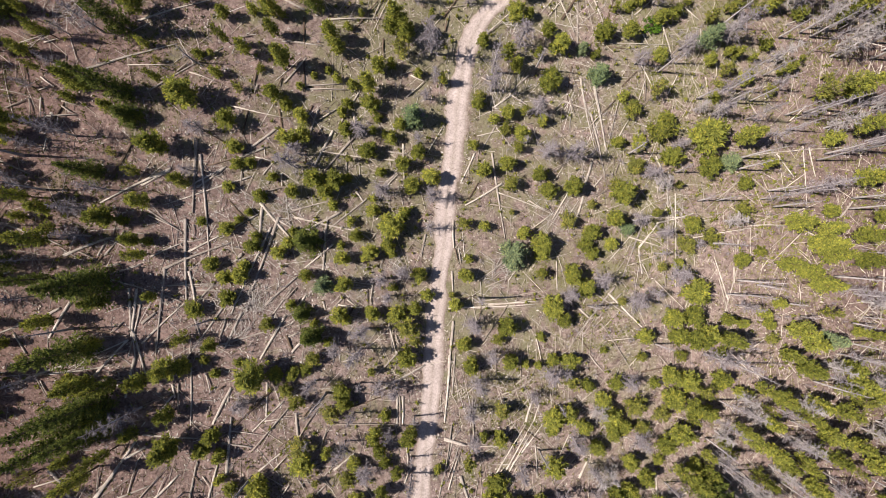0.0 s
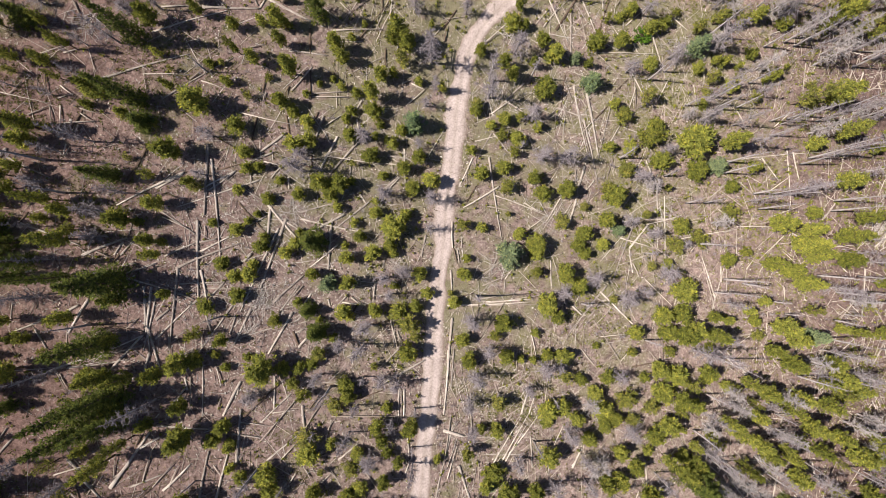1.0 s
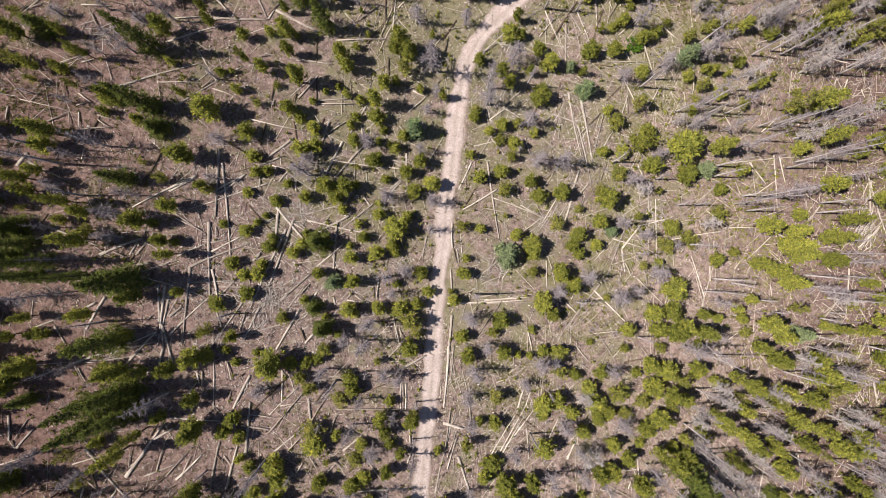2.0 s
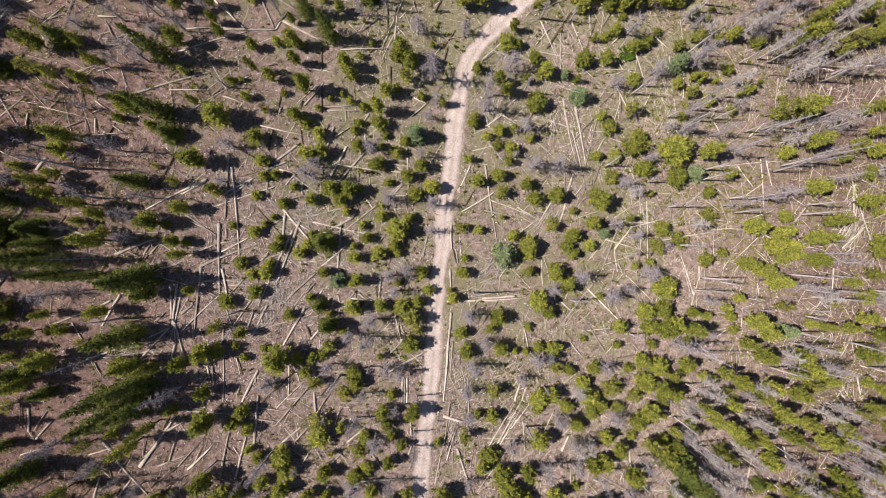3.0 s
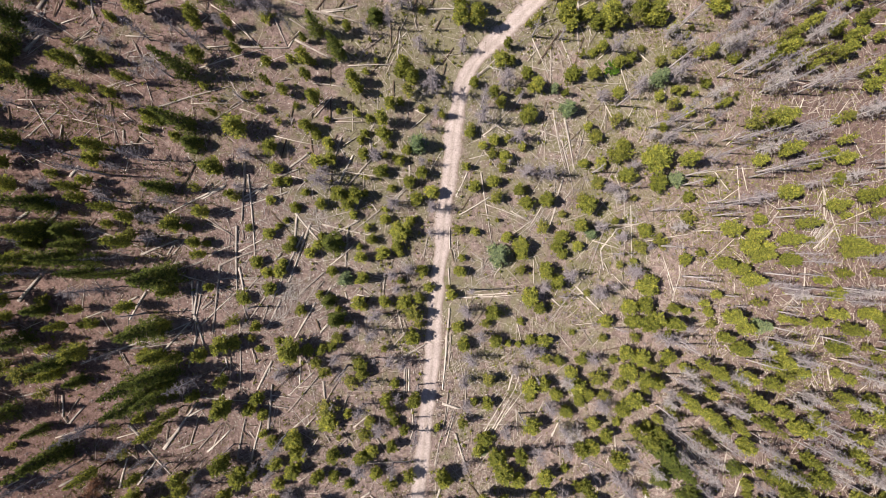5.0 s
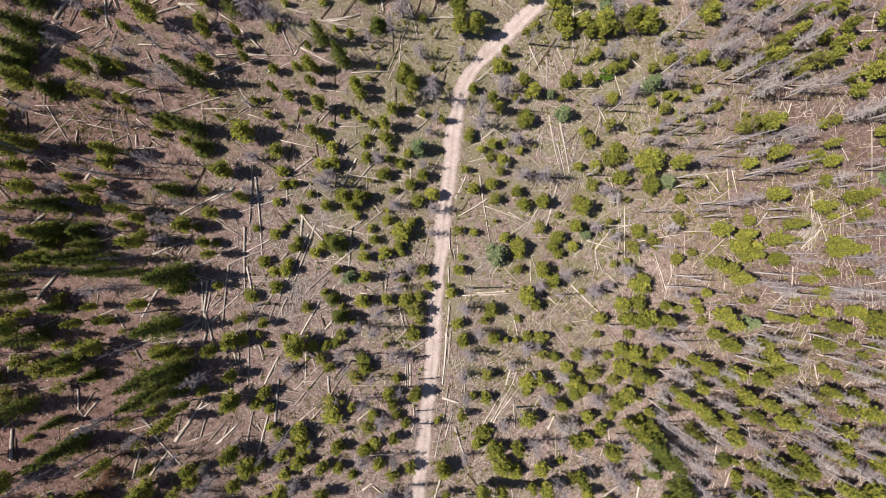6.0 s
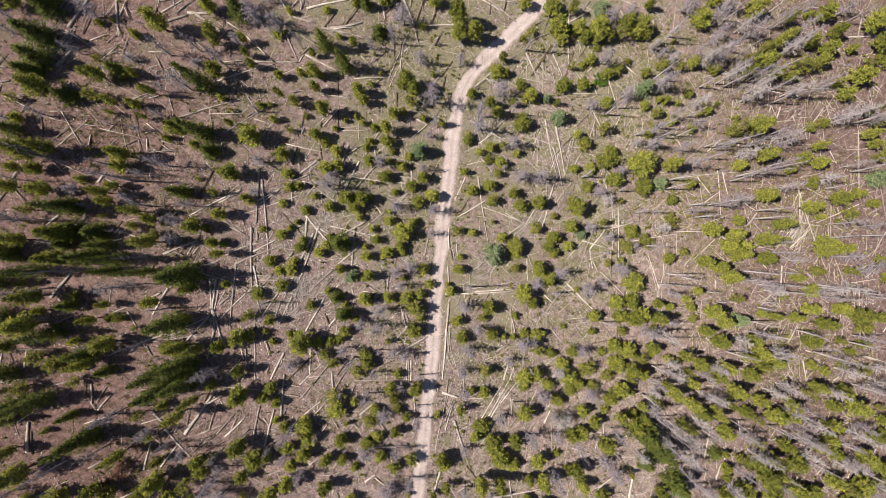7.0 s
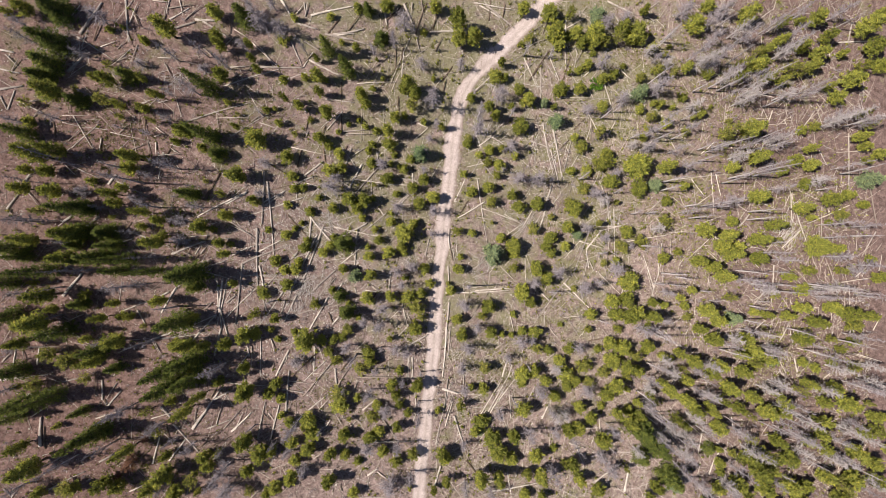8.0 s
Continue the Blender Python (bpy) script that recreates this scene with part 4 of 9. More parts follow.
tree("pine", -1.5, -48.2, 5.4, 2.4)
tree("pine", 17.8, -46.2, 5.8, 3.5)
tree("pine", 17.4, -50.7, 3.4, 3.5)
tree("pine", 29.0, -48.1, 6.1, 3.9)
tree("pine", 33.2, -50.8, 4.5, 4.6)
tree("pine", 45.8, -50.5, 7.6, 4.3)
tree("pine", 60.4, -51.8, 6.5, 4.8)
tree("pine", 64.7, -51.0, 7.7, 5.5)
tree("pine", 70.7, -52.1, 8.6, 6.2)
tree("pine", 77.5, -52.6, 7.9, 6.0)
tree("pine", 81.8, -52.8, 6.0, 4.5)
tree("pine", 85.7, -50.4, 8.6, 5.6)
tree("pine", 45.0, 43.3, 5.1, 3.5)
tree("pine", 45.5, 31.5, 4.6, 2.0)
tree("pine", 55.1, 29.0, 3.0, 2.0)
tree("pine", 75.3, 50.1, 8.0, 3.3)
tree("pine", 80.6, 45.5, 7.2, 4.7)
tree("pine", 75.1, 37.5, 7.3, 3.0)
tree("pine", 81.1, 27.1, 4.6, 3.3)
tree("pine", 76.0, 17.5, 5.4, 3.2)
tree("pine", 50.0, -23.6, 2.7, 2.3)
tree("pine", 36.8, -34.3, 9.2, 3.3)
tree("pine", 50.6, -22.0, 10.0, 3.2)
tree("pine", 57.7, -26.5, 9.7, 3.5)
tree("pine", 46.6, -27.9, 11.6, 2.6)
tree("pine", 57.9, -33.6, 7.6, 2.6)
tree("pine", 60.3, -32.4, 10.2, 3.4)
tree("pine", 64.9, -22.7, 9.0, 3.4)
tree("pine", 74.9, -35.7, 8.4, 4.2)
tree("pine", 72.0, -24.2, 7.5, 4.0)
tree("pine", 84.0, -38.1, 5.3, 2.8)
tree("pine", 73.6, -31.7, 8.4, 2.7)
tree("pine", 58.5, -35.1, 8.7, 3.0)
tree("pine", 72.9, -48.5, 7.6, 3.5)
tree("pine", 61.5, -49.0, 3.3, 3.3)
tree("pine", 81.9, -42.8, 6.9, 3.8)
tree("pine", 60.8, -43.7, 4.1, 2.6)
tree("pine", 53.0, -38.3, 4.9, 2.5)
tree("pine", 41.5, -32.4, 6.5, 2.4)
tree("pine", 87.4, 36.9, 6.7, 2.9)
tree("pine", 89.3, -25.8, 3.7, 3.0)
tree("pine", 88.3, -30.9, 7.7, 4.5)
tree("pine", 101.9, -38.5, 6.6, 3.4)
tree("pine", 96.5, -41.7, 7.2, 3.9)
tree("pine", 102.9, -46.2, 6.5, 3.5)
tree("pine", 89.3, -55.6, 8.4, 4.7)
tree("pine", 102.0, -54.4, 7.1, 3.6)
tree("pine", 86.6, 47.9, 8.2, 4.6)
tree("pine", 44.5, -52.7, 8.3, 3.6)
tree("pine", 67.4, -53.8, 5.9, 3.4)
tree("pine", 70.6, -44.6, 11.5, 4.8)
tree("pine", 72.9, -56.3, 7.6, 4.7)
tree("pine", 79.2, -56.2, 7.9, 4.2)
tree("pine", 81.5, -55.9, 5.3, 2.8)
tree("thin_pine", -76.5, -24.7, 4.2, 2.6)
tree("thin_pine", -73.3, -24.2, 5.8, 4.1)
tree("thin_pine", -73.8, -5.9, 4.3, 2.7)
tree("thin_pine", -75.2, 26.7, 4.3, 2.7)
tree("thin_pine", -52.8, -34.0, 5.0, 3.4)
tree("thin_pine", -65.2, -23.5, 4.9, 3.3)
tree("thin_pine", -67.4, -20.2, 7.2, 5.5)
tree("thin_pine", -57.8, -12.4, 4.2, 2.7)
tree("thin_pine", -61.7, 34.1, 4.1, 2.5)
tree("thin_pine", -46.0, -45.6, 4.3, 2.7)
tree("thin_pine", -10.3, -17.8, 3.8, 2.6)
tree("thin_pine", 25.9, -44.6, 4.6, 3.0)
tree("thin_pine", 39.5, -46.6, 5.0, 2.6)
tree("thin_pine", 33.3, 5.7, 4.8, 3.2)
tree("thin_pine", 88.2, -20.1, 5.2, 2.8)
tree("thin_pine", 75.0, 2.2, 4.6, 2.3)
tree("thin_pine", 93.7, -26.6, 6.2, 3.6)
tree("thin_pine", 90.8, -4.8, 6.2, 3.6)
tree("thin_pine", -67.3, 29.6, 2.7, 2.0)
tree("thin_pine", -62.4, 27.3, 6.0, 4.0)
tree("thin_pine", -59.7, 24.7, 3.9, 2.1)
tree("thin_pine", -53.9, 24.1, 5.6, 1.9)
tree("thin_pine", -39.3, 26.1, 2.6, 1.4)
tree("thin_pine", -25.8, 25.5, 2.1, 2.0)
tree("thin_pine", -32.5, 27.5, 2.0, 2.0)
tree("thin_pine", -6.2, 28.6, 7.4, 4.0)
tree("thin_pine", -1.8, 40.9, 5.1, 1.2)
tree("thin_pine", -28.7, 22.5, 3.2, 2.0)
tree("thin_pine", 39.0, 39.6, 2.2, 2.2)
tree("thin_pine", 18.4, 44.2, 2.6, 3.1)
tree("thin_pine", 16.6, 42.9, 2.1, 2.2)
tree("thin_pine", 33.2, 24.9, 7.2, 3.7)
tree("thin_pine", 5.5, 22.8, 3.1, 2.7)
tree("thin_pine", 46.0, 38.3, 6.9, 4.7)
tree("thin_pine", 45.1, 28.7, 5.0, 3.5)
tree("thin_pine", 59.5, 31.7, 1.7, 1.6)
tree("thin_pine", 53.0, 25.7, 3.6, 2.9)
tree("thin_pine", 77.8, 40.1, 7.9, 4.9)
tree("thin_pine", 72.2, 38.1, 8.1, 3.9)
tree("thin_pine", 84.5, 28.0, 4.2, 4.0)
tree("thin_pine", 63.7, 25.3, 3.4, 3.3)
tree("thin_pine", 48.4, 42.5, 3.1, 2.6)
tree("thin_pine", -63.3, 18.0, 2.8, 1.3)
tree("thin_pine", -41.4, 17.9, 2.5, 2.0)
tree("thin_pine", -55.8, 4.4, 4.4, 3.2)
tree("thin_pine", -41.7, 10.7, 5.7, 2.7)
tree("thin_pine", -52.0, 2.7, 4.8, 3.2)
tree("thin_pine", -45.0, 13.1, 2.8, 1.7)
tree("thin_pine", -61.2, 6.0, 2.9, 1.9)
tree("thin_pine", -13.5, 13.0, 4.3, 1.7)
tree("thin_pine", -35.5, 8.9, 4.6, 2.8)
tree("thin_pine", 12.3, 20.9, 3.8, 3.0)
tree("thin_pine", 9.3, 18.0, 3.6, 3.0)
tree("thin_pine", 11.3, 15.4, 3.9, 3.0)
tree("thin_pine", 10.3, 9.8, 4.6, 3.9)
tree("thin_pine", 29.5, 21.8, 4.1, 5.3)
tree("thin_pine", 34.2, 18.2, 5.0, 6.2)
tree("thin_pine", 30.0, 13.0, 4.2, 5.3)
tree("thin_pine", 26.8, 10.0, 3.7, 3.1)
tree("thin_pine", 3.2, 3.8, 3.4, 3.0)
tree("thin_pine", 19.1, 4.4, 4.3, 4.3)
tree("thin_pine", 10.4, 5.6, 2.2, 1.8)
tree("thin_pine", 38.7, 0.9, 3.8, 4.7)
tree("thin_pine", 37.4, 10.2, 2.8, 2.5)
tree("thin_pine", 22.9, 6.9, 2.9, 3.1)
tree("thin_pine", 42.6, 1.7, 3.6, 4.4)
tree("thin_pine", 48.3, 6.2, 3.6, 4.2)
tree("thin_pine", -55.7, -14.3, 3.2, 1.9)
tree("thin_pine", -65.2, -8.2, 5.0, 2.6)
tree("thin_pine", -36.7, -12.8, 3.5, 2.2)
tree("thin_pine", -5.1, -11.5, 6.4, 5.8)
tree("thin_pine", -4.2, -13.5, 3.9, 2.9)
tree("thin_pine", -18.4, -15.6, 4.2, 4.3)
tree("thin_pine", -33.2, -15.5, 2.3, 2.3)
tree("thin_pine", -35.4, -12.0, 5.8, 2.8)
tree("thin_pine", -22.2, -20.0, 3.5, 4.3)
tree("thin_pine", -24.8, -10.6, 3.0, 3.4)
tree("thin_pine", 1.3, -6.9, 2.5, 2.1)
tree("thin_pine", 8.3, -13.5, 3.3, 3.0)
tree("thin_pine", 19.5, -20.4, 3.9, 3.7)
tree("thin_pine", 34.6, -2.8, 3.1, 2.2)
tree("thin_pine", 37.8, -16.8, 2.6, 3.2)
tree("thin_pine", 31.1, -16.9, 2.7, 3.4)
tree("thin_pine", 27.9, -8.2, 2.6, 2.2)
tree("thin_pine", 15.0, -3.7, 3.8, 3.0)
tree("thin_pine", 51.4, -0.5, 2.9, 3.2)
tree("thin_pine", 81.4, -4.5, 8.2, 4.6)
tree("thin_pine", 62.5, -10.3, 8.1, 3.2)
tree("thin_pine", 74.3, -10.1, 4.7, 2.6)
tree("thin_pine", 53.7, -14.7, 3.1, 3.2)
tree("thin_pine", -54.2, -29.7, 6.9, 2.7)
tree("thin_pine", -62.8, -34.7, 2.7, 2.2)
tree("thin_pine", -20.3, -28.2, 4.0, 5.2)
tree("thin_pine", -20.7, -21.8, 4.6, 3.7)
tree("thin_pine", -16.1, -23.4, 3.7, 4.3)
tree("thin_pine", -18.2, -33.5, 3.0, 2.3)
tree("thin_pine", -13.8, -33.2, 3.1, 4.1)
tree("thin_pine", -5.8, -41.0, 4.4, 4.4)
tree("thin_pine", -9.0, -42.2, 3.5, 4.4)
tree("thin_pine", 8.7, -23.9, 6.3, 4.7)
tree("thin_pine", 3.8, -31.4, 6.7, 3.8)
tree("thin_pine", 30.0, -24.4, 4.5, 5.9)
tree("thin_pine", 31.1, -27.9, 2.9, 3.8)
tree("thin_pine", 34.4, -25.9, 3.1, 4.1)
tree("thin_pine", 69.0, -24.8, 7.3, 4.9)
tree("thin_pine", 64.1, -44.8, 4.1, 3.9)
tree("thin_pine", 50.6, -36.6, 6.1, 4.1)
tree("thin_pine", -72.1, 7.0, 7.0, 3.6)
tree("thin_pine", -71.0, -19.0, 6.1, 4.6)
tree("thin_pine", -68.7, -43.6, 4.6, 4.6)
tree("thin_pine", 94.3, 30.6, 10.0, 3.8)
tree("thin_pine", 90.8, 8.0, 5.1, 4.6)
tree("thin_pine", 94.0, -16.9, 6.0, 5.7)
tree("thin_pine", 91.2, -22.8, 4.0, 3.8)
tree("thin_pine", 91.8, -55.2, 6.0, 5.7)
tree("thin_pine", 26.6, 49.2, 7.3, 3.5)
tree("thin_pine", 66.4, 50.1, 4.6, 3.7)
tree("thin_pine", -46.9, -42.8, 6.4, 4.1)
tree("thin_pine", -36.9, -46.2, 3.8, 3.2)
tree("thin_pine", 1.0, -46.6, 6.4, 4.1)
tree("thin_pine", 50.3, 38.6, 5.4, 2.7)
tree("thin_pine", 42.4, 36.7, 5.8, 3.3)
tree("thin_pine", 44.4, 26.4, 2.8, 2.6)
tree("thin_pine", 60.9, 25.3, 13.7, 4.6)
tree("thin_pine", 64.6, 40.3, 10.7, 3.4)
tree("thin_pine", 69.3, 43.5, 7.5, 2.7)
tree("thin_pine", 80.4, 39.8, 7.5, 3.5)
tree("thin_pine", 71.1, 40.4, 8.5, 2.7)
tree("thin_pine", 63.4, 28.4, 3.6, 2.4)
tree("thin_pine", 49.5, 44.3, 2.5, 2.0)
tree("thin_pine", 41.3, -22.7, 6.0, 3.8)
tree("thin_pine", 39.2, -26.8, 6.1, 3.1)
tree("thin_pine", 51.7, -25.6, 7.7, 2.3)
tree("thin_pine", 45.8, -32.7, 4.5, 2.6)
tree("thin_pine", 67.6, -36.3, 7.3, 2.6)
tree("thin_pine", 79.1, -31.0, 9.3, 3.0)
tree("thin_pine", 85.4, -31.0, 5.2, 3.0)
tree("thin_pine", 68.1, -41.9, 5.9, 3.7)
tree("thin_pine", 103.8, 41.8, 5.3, 3.2)
tree("thin_pine", 95.1, 41.5, 8.6, 4.8)
tree("thin_pine", 97.8, 20.4, 5.1, 3.6)
tree("thin_pine", 96.8, 28.3, 8.6, 3.0)
tree("thin_pine", 96.2, -21.2, 3.1, 2.3)
tree("thin_pine", 98.2, -35.2, 5.2, 2.9)
tree("thin_pine", 91.8, -58.7, 5.5, 4.2)
tree("thin_pine", 34.6, 44.1, 5.8, 3.8)
tree("thin_pine", 37.1, 44.6, 8.7, 3.3)
tree("thin_pine", 57.7, -55.1, 5.7, 3.9)
tree("thin_pine", 90.3, -53.0, 7.9, 4.4)
tree("young_pine", -70.4, -32.3, 3.2, 1.9)
tree("young_pine", -78.6, 42.9, 4.0, 2.7)
tree("young_pine", -51.1, -28.4, 4.1, 2.8)
tree("young_pine", -65.6, -16.4, 4.1, 2.8)
tree("young_pine", -59.4, -12.4, 4.1, 2.8)
tree("young_pine", -64.7, 12.7, 3.8, 2.5)
tree("young_pine", -50.3, 20.5, 3.6, 2.3)
tree("young_pine", -54.7, 29.3, 3.4, 2.1)
tree("young_pine", -64.2, 31.9, 4.1, 2.8)
tree("young_pine", -49.7, 22.0, 4.1, 2.8)
tree("young_pine", -19.8, 41.1, 2.8, 1.8)
tree("young_pine", -28.8, 45.3, 3.6, 2.3)
tree("young_pine", -6.4, -48.2, 2.5, 1.5)
tree("young_pine", 39.8, -29.9, 3.8, 2.0)
tree("young_pine", 50.2, 31.0, 3.6, 2.0)
tree("young_pine", 83.7, 7.4, 4.3, 2.4)
tree("young_pine", -55.5, 39.0, 4.2, 2.7)
tree("young_pine", -41.0, 28.2, 4.1, 2.0)
tree("young_pine", -22.9, 33.4, 3.9, 2.0)
tree("young_pine", -26.8, 33.7, 3.8, 2.6)
tree("young_pine", -34.1, 27.2, 2.8, 2.3)
tree("young_pine", -31.6, 24.6, 4.1, 2.3)
tree("young_pine", -13.7, 32.2, 2.9, 1.8)
tree("young_pine", -11.9, 34.3, 2.6, 1.5)
tree("young_pine", -13.0, 38.1, 2.4, 1.2)
tree("young_pine", -1.7, 34.7, 3.1, 1.5)
tree("young_pine", -7.5, 27.0, 4.5, 2.3)
tree("young_pine", -13.1, 23.7, 3.9, 2.6)
tree("young_pine", -15.2, 24.6, 3.7, 2.0)
tree("young_pine", -16.6, 25.8, 2.1, 1.5)
tree("young_pine", -18.5, 24.9, 2.4, 1.7)
tree("young_pine", -20.5, 23.4, 2.4, 1.7)
tree("young_pine", -3.7, 25.9, 3.3, 2.4)
tree("young_pine", -31.0, 41.0, 3.1, 3.1)
tree("young_pine", 13.0, 35.7, 3.7, 3.0)
tree("young_pine", 23.5, 30.0, 4.6, 2.1)
tree("young_pine", 29.2, 38.2, 2.1, 2.5)
tree("young_pine", 32.3, 41.9, 2.1, 2.2)
tree("young_pine", 26.8, 37.4, 4.3, 1.5)
tree("young_pine", 36.9, 37.6, 3.9, 3.1)
tree("young_pine", 28.1, 23.8, 4.0, 2.8)
tree("young_pine", 52.6, 33.2, 3.6, 2.9)
tree("young_pine", -43.7, 3.9, 2.6, 2.3)
tree("young_pine", -40.5, 1.1, 3.5, 2.0)
tree("young_pine", -28.8, 12.0, 3.8, 3.1)
tree("young_pine", -27.0, 12.2, 3.7, 2.6)
tree("young_pine", -24.2, 10.3, 2.8, 2.3)
tree("young_pine", -30.1, 8.7, 2.6, 2.8)
tree("young_pine", -25.9, 7.5, 2.9, 3.1)
tree("young_pine", -13.8, 10.3, 3.7, 2.3)
tree("young_pine", -14.6, 19.8, 3.3, 2.3)
tree("young_pine", -13.9, 21.1, 2.8, 2.6)
tree("young_pine", -9.6, 19.1, 2.3, 2.1)
tree("young_pine", -10.3, 17.3, 3.0, 2.1)
tree("young_pine", -6.3, 18.3, 4.1, 2.9)
tree("young_pine", -7.5, 16.2, 3.8, 2.9)
tree("young_pine", -8.5, 16.8, 2.4, 1.8)
tree("young_pine", -9.1, 11.2, 3.2, 2.6)
tree("young_pine", -15.8, 6.3, 2.9, 2.6)
tree("young_pine", -5.6, 5.4, 3.4, 2.9)
tree("young_pine", -10.1, 7.4, 2.4, 2.1)
tree("young_pine", -13.4, 3.9, 2.7, 2.3)
tree("young_pine", -14.8, 0.5, 2.5, 2.0)
tree("young_pine", -28.8, 4.2, 2.3, 2.0)
tree("young_pine", -27.5, 5.2, 1.9, 2.0)
tree("young_pine", -21.4, 2.6, 2.6, 2.0)
tree("young_pine", -26.3, 1.9, 3.5, 2.3)
tree("young_pine", -22.0, 0.9, 3.0, 2.9)
tree("young_pine", -33.8, 3.9, 1.8, 2.3)
tree("young_pine", 7.7, 19.5, 4.1, 2.7)
tree("young_pine", 15.2, 19.6, 3.8, 2.7)
tree("young_pine", 4.5, 15.5, 4.1, 2.4)
tree("young_pine", 27.3, 16.7, 3.5, 3.1)
tree("young_pine", 6.2, 3.4, 3.1, 2.7)
tree("young_pine", 88.7, 6.4, 2.9, 2.4)
tree("young_pine", 88.2, 12.0, 3.3, 3.1)
tree("young_pine", -28.1, -2.3, 2.4, 2.9)
tree("young_pine", -21.6, -7.9, 3.3, 2.3)
tree("young_pine", -7.6, -0.5, 3.0, 2.7)
tree("young_pine", -2.4, -6.8, 3.4, 3.0)
tree("young_pine", -7.5, -5.5, 2.7, 2.4)
tree("young_pine", -18.5, -10.6, 3.0, 2.0)
tree("young_pine", -16.3, -13.4, 4.0, 2.6)
tree("young_pine", -31.9, -17.4, 2.3, 2.3)
tree("young_pine", -28.8, -16.0, 1.9, 2.3)
tree("young_pine", -19.5, -17.1, 3.1, 2.9)
tree("young_pine", 3.8, -1.4, 2.5, 2.1)
tree("young_pine", 12.5, -17.5, 2.8, 2.1)
tree("young_pine", 14.5, -17.7, 3.1, 2.1)
tree("young_pine", 14.9, -13.3, 2.5, 2.1)
tree("young_pine", 25.1, -15.8, 1.8, 1.9)
tree("young_pine", 33.4, -21.2, 2.6, 3.1)
tree("young_pine", 37.5, -2.4, 2.5, 2.9)
tree("young_pine", 52.0, -10.4, 4.4, 2.9)
tree("young_pine", 48.3, -11.9, 3.7, 2.9)
tree("young_pine", -42.7, -38.8, 4.4, 2.6)
tree("young_pine", -31.1, -28.8, 4.3, 3.1)
tree("young_pine", -16.7, -29.2, 4.3, 2.6)
tree("young_pine", -8.4, -24.3, 3.2, 2.6)
tree("young_pine", -6.8, -32.6, 4.3, 2.6)
tree("young_pine", -31.2, -32.2, 3.4, 2.3)
tree("young_pine", -16.7, -42.0, 2.5, 2.9)
tree("young_pine", -0.8, -32.7, 2.7, 2.1)
tree("young_pine", 6.1, -28.1, 4.1, 2.4)
tree("young_pine", 16.7, -27.8, 2.5, 3.1)
tree("young_pine", 34.0, -33.3, 2.4, 2.8)
tree("young_pine", 23.6, -41.7, 2.4, 2.8)
tree("young_pine", 99.6, -2.2, 3.4, 3.1)
tree("young_pine", -61.8, 41.0, 2.5, 2.4)
tree("young_pine", -59.7, 41.6, 2.2, 1.4)
tree("young_pine", -55.9, 39.3, 3.8, 2.1)
tree("young_pine", -21.9, 46.0, 2.6, 2.7)
tree("young_pine", -16.6, 47.8, 4.4, 3.0)
tree("young_pine", -3.6, 44.2, 2.4, 2.4)
tree("young_pine", 81.1, 51.9, 3.6, 3.0)
tree("dead", -75.8, -42.6, 9.5, 2.3)
tree("dead", -76.7, -24.6, 9.5, 2.3)
tree("dead", -75.8, -7.8, 9.5, 2.3)
tree("dead", -74.2, 5.1, 12.0, 3.0)
tree("dead", -52.8, -32.8, 9.5, 3.1)
tree("dead", -59.5, -30.0, 9.0, 3.1)
tree("dead", -59.5, -6.9, 9.5, 3.1)
tree("dead", -56.6, 9.4, 6.0, 3.2)
tree("dead", -65.4, 10.7, 6.0, 3.2)
tree("dead", -56.2, 34.6, 4.0, 3.0)
tree("dead", -47.0, -36.7, 9.5, 2.9)
tree("dead", -48.1, 1.8, 9.5, 2.9)
tree("dead", -48.5, 5.4, 9.5, 3.1)
tree("dead", -45.6, 8.1, 9.5, 2.4)
tree("dead", -45.2, 34.2, 4.0, 3.2)
tree("dead", -32.5, 47.0, 7.5, 3.2)
tree("dead", 4.4, -39.6, 6.6, 2.6)
tree("dead", -6.9, -20.4, 7.7, 3.3)
tree("dead", -9.1, -19.8, 7.3, 3.1)
tree("dead", -1.9, 3.1, 6.6, 2.6)
tree("dead", -2.5, 22.3, 6.2, 2.3)
tree("dead", 3.8, 37.2, 7.0, 2.9)
tree("dead", 10.1, -49.4, 7.8, 3.4)
tree("dead", 11.9, -33.5, 7.4, 3.2)
tree("dead", 13.7, -22.2, 6.7, 2.6)
tree("dead", 48.0, -15.3, 7.7, 2.8)
tree("dead", 34.1, 2.7, 7.6, 3.3)
tree("dead", 55.2, -50.2, 10.6, 2.8)
tree("dead", 69.8, -7.6, 10.6, 3.7)
tree("dead", 62.9, 10.6, 11.2, 3.7)
tree("dead", 89.0, -1.5, 11.2, 3.8)
tree("dead", 88.2, 29.6, 13.4, 3.8)
tree("dead", 99.3, -31.5, 10.6, 3.9)
tree("dead", 92.1, -4.7, 10.6, 3.8)
tree("dead", 96.4, -3.5, 10.6, 3.8)
tree("dead", -65.4, 28.7, 5.1, 1.8)
tree("dead", -46.4, 29.7, 12.1, 3.6)
tree("dead", -50.8, 29.2, 6.5, 1.8)
tree("dead", -40.8, 34.9, 11.8, 2.4)
tree("dead", -49.9, 35.9, 12.4, 2.6)
tree("dead", -44.8, 37.0, 11.2, 2.2)
tree("dead", -65.2, 35.4, 8.3, 2.2)
tree("dead", -51.2, 24.5, 7.6, 2.3)
tree("dead", -37.8, 38.6, 7.1, 3.0)
tree("dead", -55.2, 21.8, 5.1, 1.8)
tree("dead", -13.6, 39.3, 7.3, 2.2)
tree("dead", -1.7, 29.2, 16.0, 4.7)
